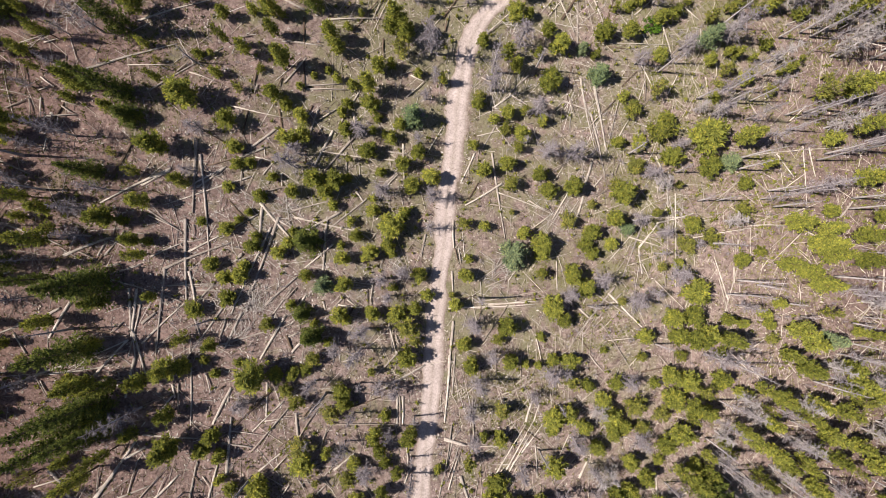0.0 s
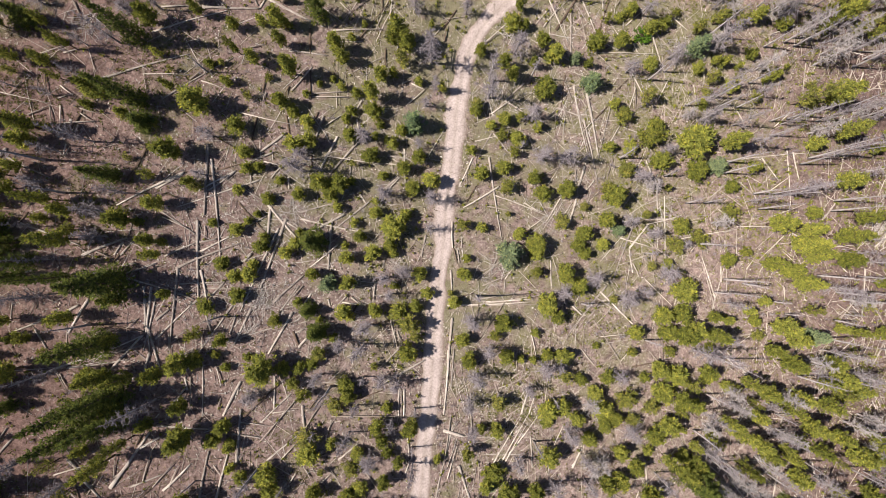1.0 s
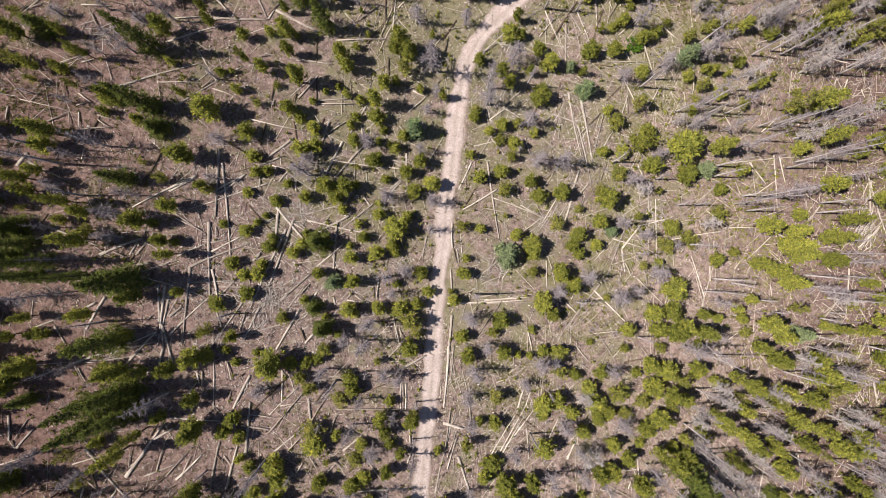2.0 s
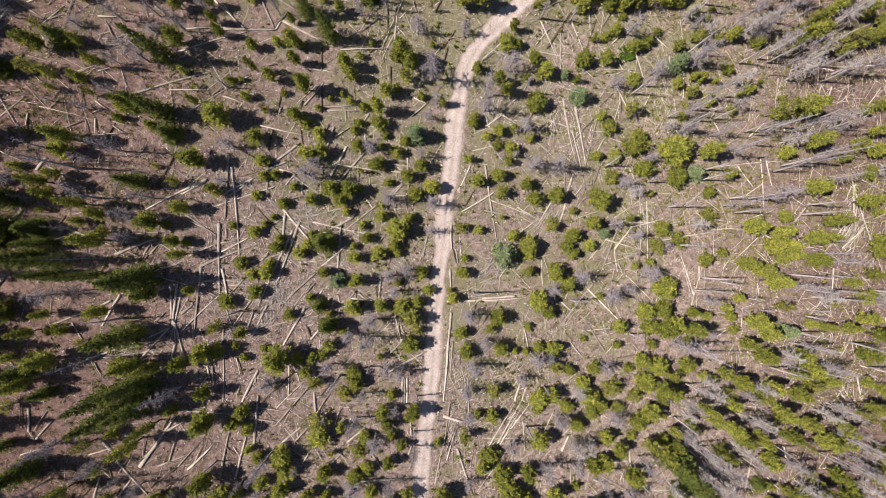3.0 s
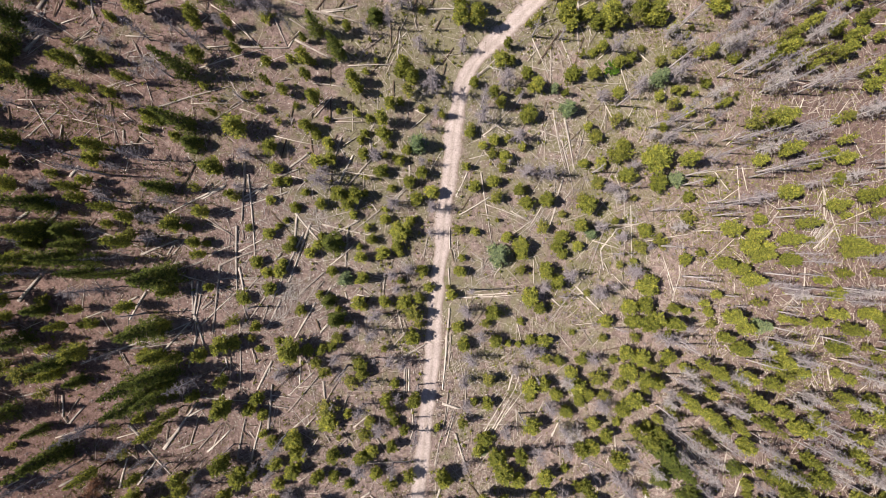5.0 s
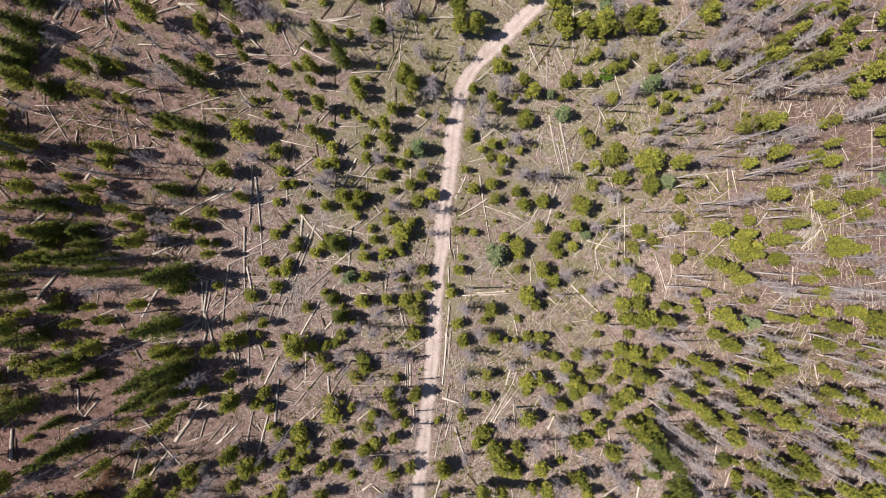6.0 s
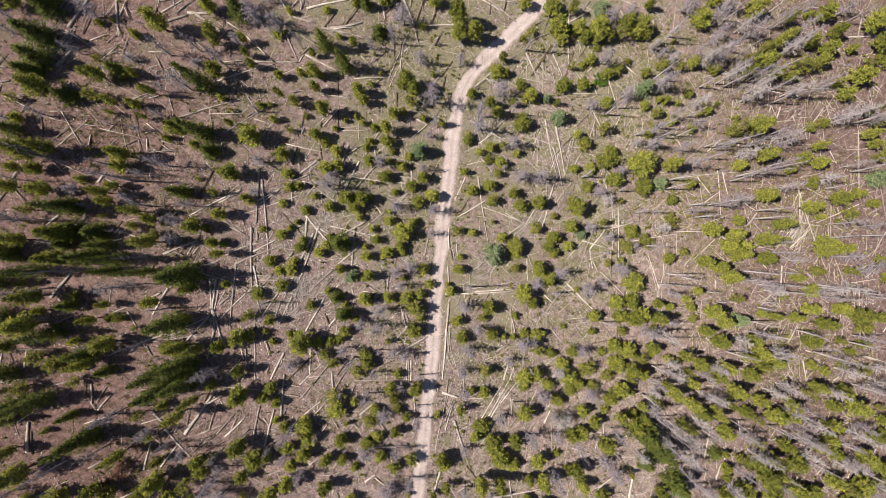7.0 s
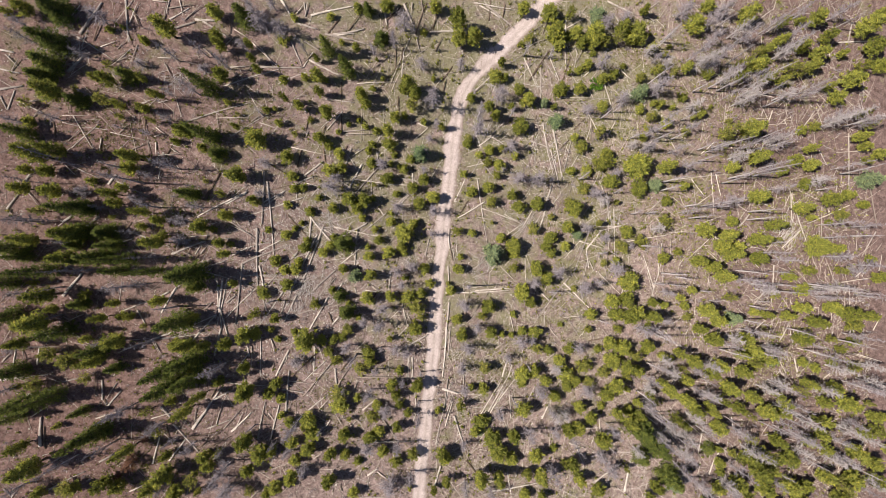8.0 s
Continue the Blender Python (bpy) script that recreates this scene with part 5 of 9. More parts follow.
tree("dead", -1.1, 25.1, 8.2, 2.3)
tree("dead", -4.1, 36.9, 8.0, 3.4)
tree("dead", -9.4, 40.5, 9.8, 1.7)
tree("dead", -26.6, 38.7, 11.3, 1.7)
tree("dead", 33.2, 38.9, 11.4, 4.1)
tree("dead", 37.9, 32.0, 8.1, 3.6)
tree("dead", 11.6, 31.3, 10.8, 4.7)
tree("dead", 7.4, 26.9, 16.0, 3.0)
tree("dead", 7.3, 24.1, 12.9, 3.9)
tree("dead", 30.4, 29.3, 7.9, 3.0)
tree("dead", 54.2, 41.8, 16.0, 3.5)
tree("dead", 58.7, 41.1, 16.0, 3.5)
tree("dead", 57.6, 39.7, 12.5, 3.1)
tree("dead", 62.9, 38.8, 10.7, 2.8)
tree("dead", 45.1, 33.8, 15.5, 4.5)
tree("dead", 45.9, 40.9, 8.3, 2.3)
tree("dead", 47.7, 27.8, 16.0, 2.3)
tree("dead", 43.8, 24.8, 12.4, 3.0)
tree("dead", 53.3, 26.4, 10.2, 2.3)
tree("dead", 76.0, 44.5, 16.0, 3.2)
tree("dead", 75.2, 43.0, 12.4, 2.1)
tree("dead", 66.6, 37.0, 16.0, 2.1)
tree("dead", 80.1, 34.1, 14.8, 2.6)
tree("dead", 83.2, 36.5, 12.1, 2.2)
tree("dead", 67.8, 32.9, 16.0, 1.7)
tree("dead", 61.5, 33.1, 16.0, 1.7)
tree("dead", 72.5, 24.5, 16.0, 2.1)
tree("dead", -66.8, 17.5, 4.1, 1.3)
tree("dead", -59.7, 13.3, 11.9, 1.9)
tree("dead", -50.0, 15.4, 13.3, 3.1)
tree("dead", -54.3, 13.8, 8.2, 2.3)
tree("dead", -62.8, 7.8, 6.8, 1.8)
tree("dead", -57.0, 3.2, 9.5, 1.4)
tree("dead", -33.9, 16.6, 6.5, 3.2)
tree("dead", -20.5, 13.6, 8.9, 3.3)
tree("dead", -21.2, 11.8, 12.1, 4.4)
tree("dead", -11.7, 16.8, 9.7, 3.3)
tree("dead", -3.2, 19.5, 6.5, 1.8)
tree("dead", -3.6, 15.8, 8.1, 2.3)
tree("dead", -8.6, 8.4, 9.4, 3.3)
tree("dead", -1.7, 7.6, 9.3, 3.4)
tree("dead", -34.7, 10.8, 6.3, 2.5)
tree("dead", 14.0, 21.1, 8.7, 4.0)
tree("dead", 15.6, 14.4, 11.2, 4.2)
tree("dead", 19.4, 14.4, 11.4, 4.5)
tree("dead", 36.7, 16.1, 7.9, 3.0)
tree("dead", 32.5, 11.8, 6.9, 3.9)
tree("dead", 40.2, 0.9, 4.5, 2.5)
tree("dead", 29.9, 4.5, 9.9, 3.0)
tree("dead", 51.5, 17.7, 15.0, 3.0)
tree("dead", 71.9, 18.4, 14.5, 2.3)
tree("dead", 67.2, 16.5, 16.0, 2.3)
tree("dead", 73.6, 13.5, 13.4, 2.6)
tree("dead", 65.5, 22.5, 16.0, 2.1)
tree("dead", 58.7, 21.7, 16.0, 2.1)
tree("dead", 72.8, 22.5, 15.3, 1.7)
tree("dead", 57.6, 9.7, 16.0, 2.3)
tree("dead", 52.1, 8.2, 16.0, 1.9)
tree("dead", 43.1, 21.6, 12.7, 3.0)
tree("dead", 49.6, 21.2, 13.1, 2.4)
tree("dead", -53.0, -1.4, 16.0, 1.6)
tree("dead", -54.5, -6.3, 16.0, 2.2)
tree("dead", -63.8, -3.7, 10.8, 1.4)
tree("dead", -53.6, -16.8, 14.2, 2.1)
tree("dead", -5.8, -3.3, 8.8, 3.1)
tree("dead", -8.7, -4.3, 9.3, 3.3)
tree("dead", -11.4, -11.6, 10.7, 3.8)
tree("dead", -12.0, -14.6, 15.0, 3.4)
tree("dead", -15.2, -14.0, 8.5, 2.8)
tree("dead", -7.9, -6.9, 7.7, 2.6)
tree("dead", -18.5, -19.0, 8.1, 3.0)
tree("dead", 23.8, -4.5, 9.8, 3.8)
tree("dead", 19.0, -6.9, 9.6, 3.2)
tree("dead", 29.7, -8.1, 7.9, 4.7)
tree("dead", 33.1, -6.9, 6.7, 2.8)
tree("dead", 7.0, -15.7, 9.6, 3.1)
tree("dead", 5.4, -19.8, 10.1, 3.9)
tree("dead", 28.5, -20.6, 6.7, 3.8)
tree("dead", 16.1, -18.9, 8.9, 4.0)
tree("dead", 18.3, -18.7, 7.0, 3.0)
tree("dead", 4.6, -11.2, 10.4, 3.9)
tree("dead", 36.9, -3.8, 7.1, 4.7)
tree("dead", 81.1, -9.0, 13.3, 2.2)
tree("dead", 85.1, -10.5, 9.7, 2.2)
tree("dead", 64.4, -6.3, 16.0, 2.5)
tree("dead", 71.3, -0.6, 16.0, 2.1)
tree("dead", 74.8, -2.2, 13.4, 2.6)
tree("dead", 42.4, -16.9, 11.6, 3.9)
tree("dead", 44.5, -17.0, 16.0, 3.0)
tree("dead", 66.7, -17.6, 16.0, 2.7)
tree("dead", 60.6, -20.1, 15.5, 2.1)
tree("dead", 70.2, -21.3, 16.0, 2.7)
tree("dead", 82.0, -20.9, 13.6, 1.7)
tree("dead", 47.7, -9.1, 10.3, 2.6)
tree("dead", -41.8, -21.9, 14.9, 3.4)
tree("dead", -57.1, -28.7, 16.0, 2.5)
tree("dead", -60.6, -35.5, 13.3, 2.2)
tree("dead", -50.1, -35.6, 8.4, 1.8)
tree("dead", -42.0, -38.4, 6.1, 1.9)
tree("dead", -14.2, -28.0, 11.8, 3.2)
tree("dead", -11.1, -31.8, 7.3, 3.9)
tree("dead", -14.5, -38.6, 8.5, 4.2)
tree("dead", -8.7, -38.9, 9.4, 3.0)
tree("dead", -4.6, -33.3, 11.4, 2.3)
tree("dead", -13.0, -23.9, 7.9, 2.0)
tree("dead", -28.9, -34.8, 10.8, 3.3)
tree("dead", -29.9, -39.3, 5.9, 2.6)
tree("dead", -7.7, -26.1, 10.1, 1.8)
tree("dead", -28.3, -21.8, 5.2, 3.8)
tree("dead", -32.3, -37.4, 7.4, 1.7)
tree("dead", 30.6, -29.8, 7.3, 3.8)
tree("dead", 20.1, -29.3, 9.1, 4.0)
tree("dead", 18.0, -37.7, 10.5, 3.6)
tree("dead", 23.3, -37.6, 8.8, 3.1)
tree("dead", 27.0, -39.3, 16.0, 2.4)
tree("dead", 35.5, -37.3, 13.7, 2.8)
tree("dead", 33.6, -43.5, 7.3, 4.8)
tree("dead", 4.2, -24.0, 8.2, 3.4)
tree("dead", 4.7, -28.5, 7.7, 2.6)
tree("dead", 22.7, -33.5, 9.3, 2.1)
tree("dead", 42.9, -32.9, 16.0, 2.7)
tree("dead", 44.5, -38.4, 16.0, 2.6)
tree("dead", 46.7, -40.5, 16.0, 2.7)
tree("dead", 54.9, -30.1, 16.0, 2.5)
tree("dead", 54.5, -36.7, 16.0, 2.0)
tree("dead", 73.7, -29.8, 16.0, 2.1)
tree("dead", 76.0, -33.5, 16.0, 2.1)
tree("dead", 73.7, -37.3, 15.9, 2.1)
tree("dead", 75.3, -39.7, 14.9, 2.5)
tree("dead", 79.1, -41.0, 14.4, 2.6)
tree("dead", 65.2, -39.9, 11.0, 3.6)
tree("dead", 69.2, -43.9, 12.8, 2.1)
tree("dead", 53.2, -44.8, 8.8, 3.2)
tree("dead", 43.4, -27.1, 14.1, 2.4)
tree("dead", 47.3, -25.4, 9.8, 2.0)
tree("dead", 55.6, -26.5, 8.5, 2.3)
tree("dead", 80.3, -46.5, 9.4, 2.2)
tree("dead", 83.7, -30.1, 9.9, 2.2)
tree("dead", -71.0, 5.3, 16.0, 1.8)
tree("dead", -75.7, 40.7, 7.1, 2.4)
tree("dead", -76.5, 23.1, 7.2, 2.6)
tree("dead", -70.3, 23.9, 7.1, 2.5)
tree("dead", -65.9, 15.2, 16.0, 1.2)
tree("dead", -74.2, 37.7, 9.9, 2.4)
tree("dead", -74.1, 12.3, 12.5, 1.4)
tree("dead", -67.6, -38.1, 16.0, 2.3)
tree("dead", -77.1, -17.9, 5.4, 2.0)
tree("dead", -65.9, -3.7, 16.0, 1.6)
tree("dead", 89.0, 53.0, 12.3, 3.5)
tree("dead", 90.1, 18.6, 16.0, 2.0)
tree("dead", 87.3, 5.8, 16.0, 2.5)
tree("dead", 93.9, 5.3, 15.3, 2.5)
tree("dead", 95.2, 28.4, 12.5, 2.0)
tree("dead", 87.3, -10.6, 16.0, 2.0)
tree("dead", 92.9, -19.2, 16.0, 2.5)
tree("dead", 87.3, -24.0, 16.0, 2.9)
tree("dead", 92.8, -30.2, 16.0, 3.0)
tree("dead", 88.4, -45.8, 13.5, 3.0)
tree("dead", 86.8, -41.3, 13.9, 3.0)
tree("dead", 94.4, -53.2, 12.6, 3.0)
tree("dead", 93.1, -39.3, 9.5, 3.8)
tree("dead", 93.6, -9.5, 16.0, 2.0)
tree("dead", -34.3, 43.2, 10.6, 5.5)
tree("dead", -30.8, 41.9, 10.0, 3.9)
tree("dead", -36.4, 46.0, 7.0, 3.7)
tree("dead", -62.4, 42.2, 8.7, 4.1)
tree("dead", -9.5, 41.8, 8.5, 2.4)
tree("dead", -7.3, 44.5, 10.4, 5.0)
tree("dead", 35.0, 47.9, 8.0, 4.2)
tree("dead", 39.3, 49.6, 5.4, 3.4)
tree("dead", 51.6, 50.9, 9.9, 5.1)
tree("dead", 57.7, 48.7, 13.4, 4.3)
tree("dead", 60.6, 51.9, 10.2, 3.6)
tree("dead", 65.6, 46.4, 13.0, 4.3)
tree("dead", 58.5, 45.6, 10.6, 3.8)
tree("dead", 71.6, 48.8, 14.8, 2.9)
tree("dead", 76.9, 47.4, 13.2, 3.7)
tree("dead", 79.8, 53.3, 10.9, 2.5)
tree("dead", -52.2, -44.5, 6.3, 2.7)
tree("dead", -40.4, -40.7, 11.7, 3.5)
tree("dead", -42.9, -43.7, 9.0, 3.4)
tree("dead", -26.5, -42.6, 7.4, 3.3)
tree("dead", -40.6, -45.2, 7.8, 4.7)
tree("dead", -10.1, -46.7, 7.1, 5.8)
tree("dead", 22.7, -45.3, 14.7, 3.4)
tree("dead", 4.8, -47.6, 10.1, 2.9)
tree("dead", -6.2, -45.0, 9.2, 2.9)
tree("dead", 35.7, -46.4, 8.1, 4.3)
tree("dead", 51.8, -47.7, 9.2, 4.7)
tree("dead", 61.5, -51.4, 11.5, 2.9)
tree("dead", 63.4, -47.0, 15.8, 2.9)
tree("dead", 73.1, -51.2, 10.7, 3.0)
tree("snag", -60.1, 22.8, 4.6, 1.4)
tree("snag", -34.7, 26.2, 7.9, 1.7)
tree("snag", 22.7, 40.7, 8.6, 1.7)
tree("snag", 17.3, 40.8, 11.9, 1.9)
tree("snag", 34.4, 28.3, 12.7, 2.0)
tree("snag", 37.2, 29.8, 8.3, 1.7)
tree("snag", 14.2, 27.7, 11.8, 1.9)
tree("snag", 46.9, 44.0, 14.0, 2.1)
tree("snag", 69.3, 46.7, 5.9, 1.5)
tree("snag", 73.0, 32.4, 14.0, 2.1)
tree("snag", 55.6, 35.0, 11.8, 1.9)
tree("snag", 59.4, 36.0, 11.6, 1.9)
tree("snag", -32.8, -10.0, 7.9, 1.7)
tree("snag", -18.4, 12.0, 6.8, 1.6)
tree("snag", -70.3, 16.7, 14.0, 2.1)
tree("snag", -62.2, 13.6, 5.5, 1.5)
tree("snag", -53.8, 8.0, 11.4, 1.9)
tree("snag", -58.1, 14.8, 14.5, 2.1)
tree("snag", -56.4, 12.6, 14.5, 2.1)
tree("snag", -67.8, 1.2, 9.6, 1.8)
tree("snag", 29.3, 15.1, 10.6, 1.8)
tree("snag", 22.8, 14.5, 8.6, 1.7)
tree("snag", 37.2, 12.3, 8.3, 1.7)
tree("snag", 12.6, 16.3, 6.7, 1.6)
tree("snag", 48.7, 14.9, 14.5, 2.1)
tree("snag", 57.0, 19.7, 11.5, 1.9)
tree("snag", 69.3, 8.6, 14.5, 2.1)
tree("snag", 54.7, 7.0, 13.3, 2.0)
tree("snag", 44.4, 7.9, 8.6, 1.7)
tree("snag", 69.3, 22.3, 9.9, 1.8)
tree("snag", 64.3, 16.0, 13.7, 2.1)
tree("snag", 85.9, 13.7, 7.9, 1.7)
tree("snag", 42.9, 0.9, 14.5, 2.1)
tree("snag", -70.2, -6.9, 7.6, 1.6)
tree("snag", -70.2, -12.0, 6.3, 1.5)
tree("snag", -50.4, -10.8, 11.6, 1.9)
tree("snag", -70.2, -15.3, 7.0, 1.6)
tree("snag", -62.1, -17.0, 8.5, 1.7)
tree("snag", -13.1, -5.2, 4.6, 1.4)
tree("snag", -16.9, -20.9, 13.7, 2.1)
tree("snag", -12.1, -19.6, 6.2, 1.5)
tree("snag", 5.4, -7.4, 13.9, 2.1)
tree("snag", 22.8, -8.9, 8.6, 1.7)
tree("snag", 33.8, -0.7, 8.9, 1.7)
tree("snag", 33.8, -15.1, 8.9, 1.7)
tree("snag", 48.2, -5.1, 14.5, 2.1)
tree("snag", 49.9, -7.5, 9.3, 1.8)
tree("snag", 57.1, -9.0, 7.6, 1.6)
tree("snag", 60.7, -5.7, 7.7, 1.6)
tree("snag", 78.8, -17.8, 12.2, 2.0)
tree("snag", 69.3, -12.5, 7.9, 1.7)
tree("snag", 69.9, -18.1, 8.9, 1.7)
tree("snag", 74.3, -7.5, 12.1, 1.9)
tree("snag", -70.2, -38.3, 6.3, 1.5)
tree("snag", -19.3, -27.5, 5.3, 1.5)
tree("snag", -27.2, -32.4, 14.5, 2.1)
tree("snag", -36.3, -34.1, 5.7, 1.5)
tree("snag", -23.5, -35.3, 5.9, 1.5)
tree("snag", -4.7, -30.8, 5.5, 1.5)
tree("snag", -4.2, -24.8, 6.9, 1.6)
tree("snag", 14.8, -31.0, 10.1, 1.8)
tree("snag", 18.0, -24.1, 7.6, 1.6)
tree("snag", 36.1, -42.4, 5.4, 1.5)
tree("snag", 61.9, -38.4, 8.7, 1.7)
tree("snag", 45.3, -35.4, 12.9, 2.0)
tree("snag", 51.1, -40.6, 11.3, 1.9)
tree("snag", 60.7, 43.1, 11.7, 2.1)
tree("snag", 63.6, 41.5, 9.2, 1.7)
tree("snag", 44.9, 36.1, 15.7, 2.1)
tree("snag", 47.6, 40.8, 7.6, 1.6)
tree("snag", 46.5, 25.9, 15.1, 2.1)
tree("snag", 46.3, 23.9, 11.8, 1.9)
tree("snag", 52.8, 28.6, 10.3, 1.7)
tree("snag", 74.2, 39.8, 12.3, 1.9)
tree("snag", 64.1, 36.6, 11.6, 2.1)
tree("snag", 77.2, 34.0, 11.5, 2.0)
tree("snag", 61.3, 35.4, 13.3, 2.1)
tree("snag", 74.0, 23.3, 13.4, 2.1)
tree("snag", 73.8, 18.1, 14.0, 2.0)
tree("snag", 70.2, 16.7, 13.1, 2.1)
tree("snag", 63.3, 23.3, 14.5, 2.1)
tree("snag", 60.1, 22.7, 11.8, 2.1)
tree("snag", 70.9, 24.9, 13.4, 2.1)
tree("snag", 59.3, 9.5, 11.3, 2.1)
tree("snag", 41.1, 24.3, 8.9, 1.9)
tree("snag", 50.4, 24.3, 9.3, 1.9)
tree("snag", 83.4, -7.7, 11.6, 1.9)
tree("snag", 86.1, -9.0, 8.8, 1.7)
tree("snag", 66.1, -4.6, 15.3, 2.1)
tree("snag", 72.1, 1.7, 11.8, 2.1)
tree("snag", 74.1, -4.8, 9.5, 1.9)
tree("snag", 47.0, -18.6, 16.4, 2.1)
tree("snag", 67.1, -15.5, 14.3, 2.1)
tree("snag", 62.1, -22.1, 14.2, 2.1)
tree("snag", 71.3, -22.9, 13.3, 2.1)
tree("snag", 83.2, -22.7, 10.9, 2.0)
tree("snag", 46.2, -7.3, 9.0, 1.7)
tree("snag", 42.6, -30.6, 11.9, 2.1)
tree("snag", 57.6, -31.9, 11.7, 2.1)
tree("snag", 56.3, -38.8, 13.0, 2.1)
tree("snag", 77.8, -35.7, 13.3, 2.1)
tree("snag", 71.9, -38.6, 12.8, 2.1)
tree("snag", 77.5, -37.8, 12.2, 2.0)
tree("snag", 63.4, -38.4, 10.7, 1.8)
tree("snag", 44.7, -24.5, 10.4, 2.0)
tree("snag", 57.8, -28.5, 7.4, 1.6)
tree("snag", 83.4, -47.8, 9.6, 1.7)
tree("snag", 91.0, 51.3, 11.3, 1.9)
tree("snag", 92.5, 17.6, 16.2, 2.1)
tree("snag", 86.1, 2.7, 13.9, 2.1)
tree("snag", 95.3, 3.2, 12.4, 2.1)
tree("snag", 93.4, 28.7, 12.4, 1.9)
tree("snag", 87.8, -8.1, 15.5, 2.1)
tree("snag", 91.8, -20.7, 13.4, 2.1)
tree("snag", 94.9, -31.0, 15.1, 2.1)
tree("snag", 90.2, -43.6, 9.8, 1.9)
tree("snag", 96.7, -50.8, 10.7, 1.9)
tree("snag", 90.9, -40.9, 9.9, 1.7)
tree("snag", 96.2, -10.4, 13.9, 2.1)
tree("snag", 61.4, 49.8, 9.4, 1.7)
tree("snag", 73.6, 49.2, 12.2, 2.0)
tree("snag", 78.0, 45.6, 13.2, 1.9)
tree("snag", 78.1, 51.5, 10.1, 1.8)
tree("snag", 50.1, -45.6, 7.9, 1.6)
tree("snag", 75.2, -49.8, 9.3, 1.7)
tree("snag", 48.0, 45.5, 13.3, 2.0)
tree("snag", 68.2, 44.8, 5.4, 1.4)
tree("snag", 72.9, 35.2, 10.8, 2.0)
tree("snag", 48.0, 13.0, 12.2, 2.0)
tree("snag", 56.8, 22.2, 10.5, 1.8)
tree("snag", 68.7, 6.8, 14.2, 2.0)
tree("snag", 53.6, 9.6, 9.7, 1.9)
tree("snag", 41.2, 7.8, 8.1, 1.6)
tree("snag", 67.3, 22.7, 9.7, 1.7)
tree("snag", 62.7, 14.9, 12.9, 2.0)
tree("snag", 85.7, 16.1, 8.3, 1.6)
tree("snag", 51.6, -5.9, 9.3, 1.7)
tree("snag", 59.6, -11.2, 5.9, 1.5)
tree("snag", 62.8, -5.7, 6.9, 1.5)
tree("snag", 71.3, -11.5, 6.6, 1.6)
tree("snag", 72.2, -18.9, 7.7, 1.6)
tree("snag", 76.2, -9.3, 11.3, 1.8)
tree("snag", 62.9, -36.9, 8.9, 1.6)
tree("snag", 47.9, -36.2, 11.0, 1.9)
tree("rust", -57.9, -38.9, 3.1, 2.9)
tree("rust", -55.4, -35.6, 2.8, 2.3)
tree("rust", -57.7, -39.8, 5.4, 3.9)
tree("rust", -60.3, -42.3, 2.9, 2.6)
thicket(45.2, 34.4, 9.0, 3.6)
thicket(47.9, 39.9, 8.6, 3.3)
thicket(44.2, 42.3, 7.6, 3.3)
thicket(54.6, 39.6, 13.4, 3.6)
thicket(57.1, 40.9, 13.4, 3.7)
thicket(63.7, 47.3, 13.4, 3.7)
thicket(74.4, 43.1, 13.4, 3.7)
thicket(69.0, 36.7, 13.4, 3.7)
thicket(66.3, 34.2, 13.4, 3.7)
thicket(75.1, 34.0, 13.4, 3.7)
thicket(86.8, 28.3, 13.4, 3.8)
thicket(92.5, 30.4, 13.4, 3.8)
thicket(53.9, 31.0, 10.6, 3.6)
thicket(61.0, 36.9, 13.4, 3.7)
thicket(65.0, 32.3, 13.4, 3.7)
thicket(96.0, 29.3, 13.4, 3.8)
thicket(61.0, 52.0, 13.4, 3.7)
thicket(64.0, 20.3, 12.3, 3.7)
thicket(73.0, 24.1, 13.4, 3.7)
thicket(83.0, 15.2, 12.3, 3.8)
thicket(89.0, -8.4, 11.2, 3.8)
thicket(84.8, -8.4, 11.2, 3.8)
thicket(71.1, -8.9, 10.6, 3.7)
thicket(63.1, -19.1, 10.6, 3.7)
thicket(72.7, -21.9, 10.1, 3.7)
thicket(88.6, -26.5, 12.3, 3.8)
thicket(97.8, -26.4, 10.6, 3.7)
thicket(57.8, -25.0, 10.6, 3.5)
thicket(49.1, -26.1, 9.0, 3.6)
thicket(57.9, -31.1, 10.1, 3.7)
thicket(48.6, -37.8, 11.2, 3.6)
thicket(52.5, -40.3, 11.2, 3.6)
thicket(53.9, -35.7, 10.6, 3.6)
thicket(71.1, -30.4, 10.6, 3.6)
thicket(73.9, -29.3, 10.6, 3.7)
thicket(75.2, -34.9, 10.6, 3.7)
thicket(80.9, -38.0, 12.3, 3.8)
thicket(80.8, -42.0, 10.6, 3.6)
thicket(84.0, -30.6, 13.4, 3.8)
thicket(96.7, -29.8, 13.4, 3.8)
thicket(90.6, -40.0, 10.6, 3.8)
thicket(96.4, -42.8, 10.6, 3.8)
thicket(79.4, -44.4, 10.6, 3.6)
thicket(87.1, -46.7, 10.6, 3.6)
thicket(47.8, -41.6, 9.0, 3.6)
thicket(51.3, -42.8, 10.6, 3.5)
thicket(61.7, -50.6, 10.6, 3.7)
thicket(64.4, -53.9, 10.6, 3.5)
thicket(56.5, -51.5, 10.6, 3.5)
thicket(67.1, -43.7, 10.6, 3.5)
thicket(69.8, -45.1, 10.6, 3.6)
thicket(97.8, -53.1, 10.6, 3.7)
thicket(90.6, -47.5, 10.6, 3.8)
thicket(23.7, -34.6, 7.9, 3.5)
thicket(25.5, -34.2, 7.7, 3.4)
thicket(43.9, -33.1, 9.0, 3.6)
thicket(44.2, -29.6, 7.8, 3.4)
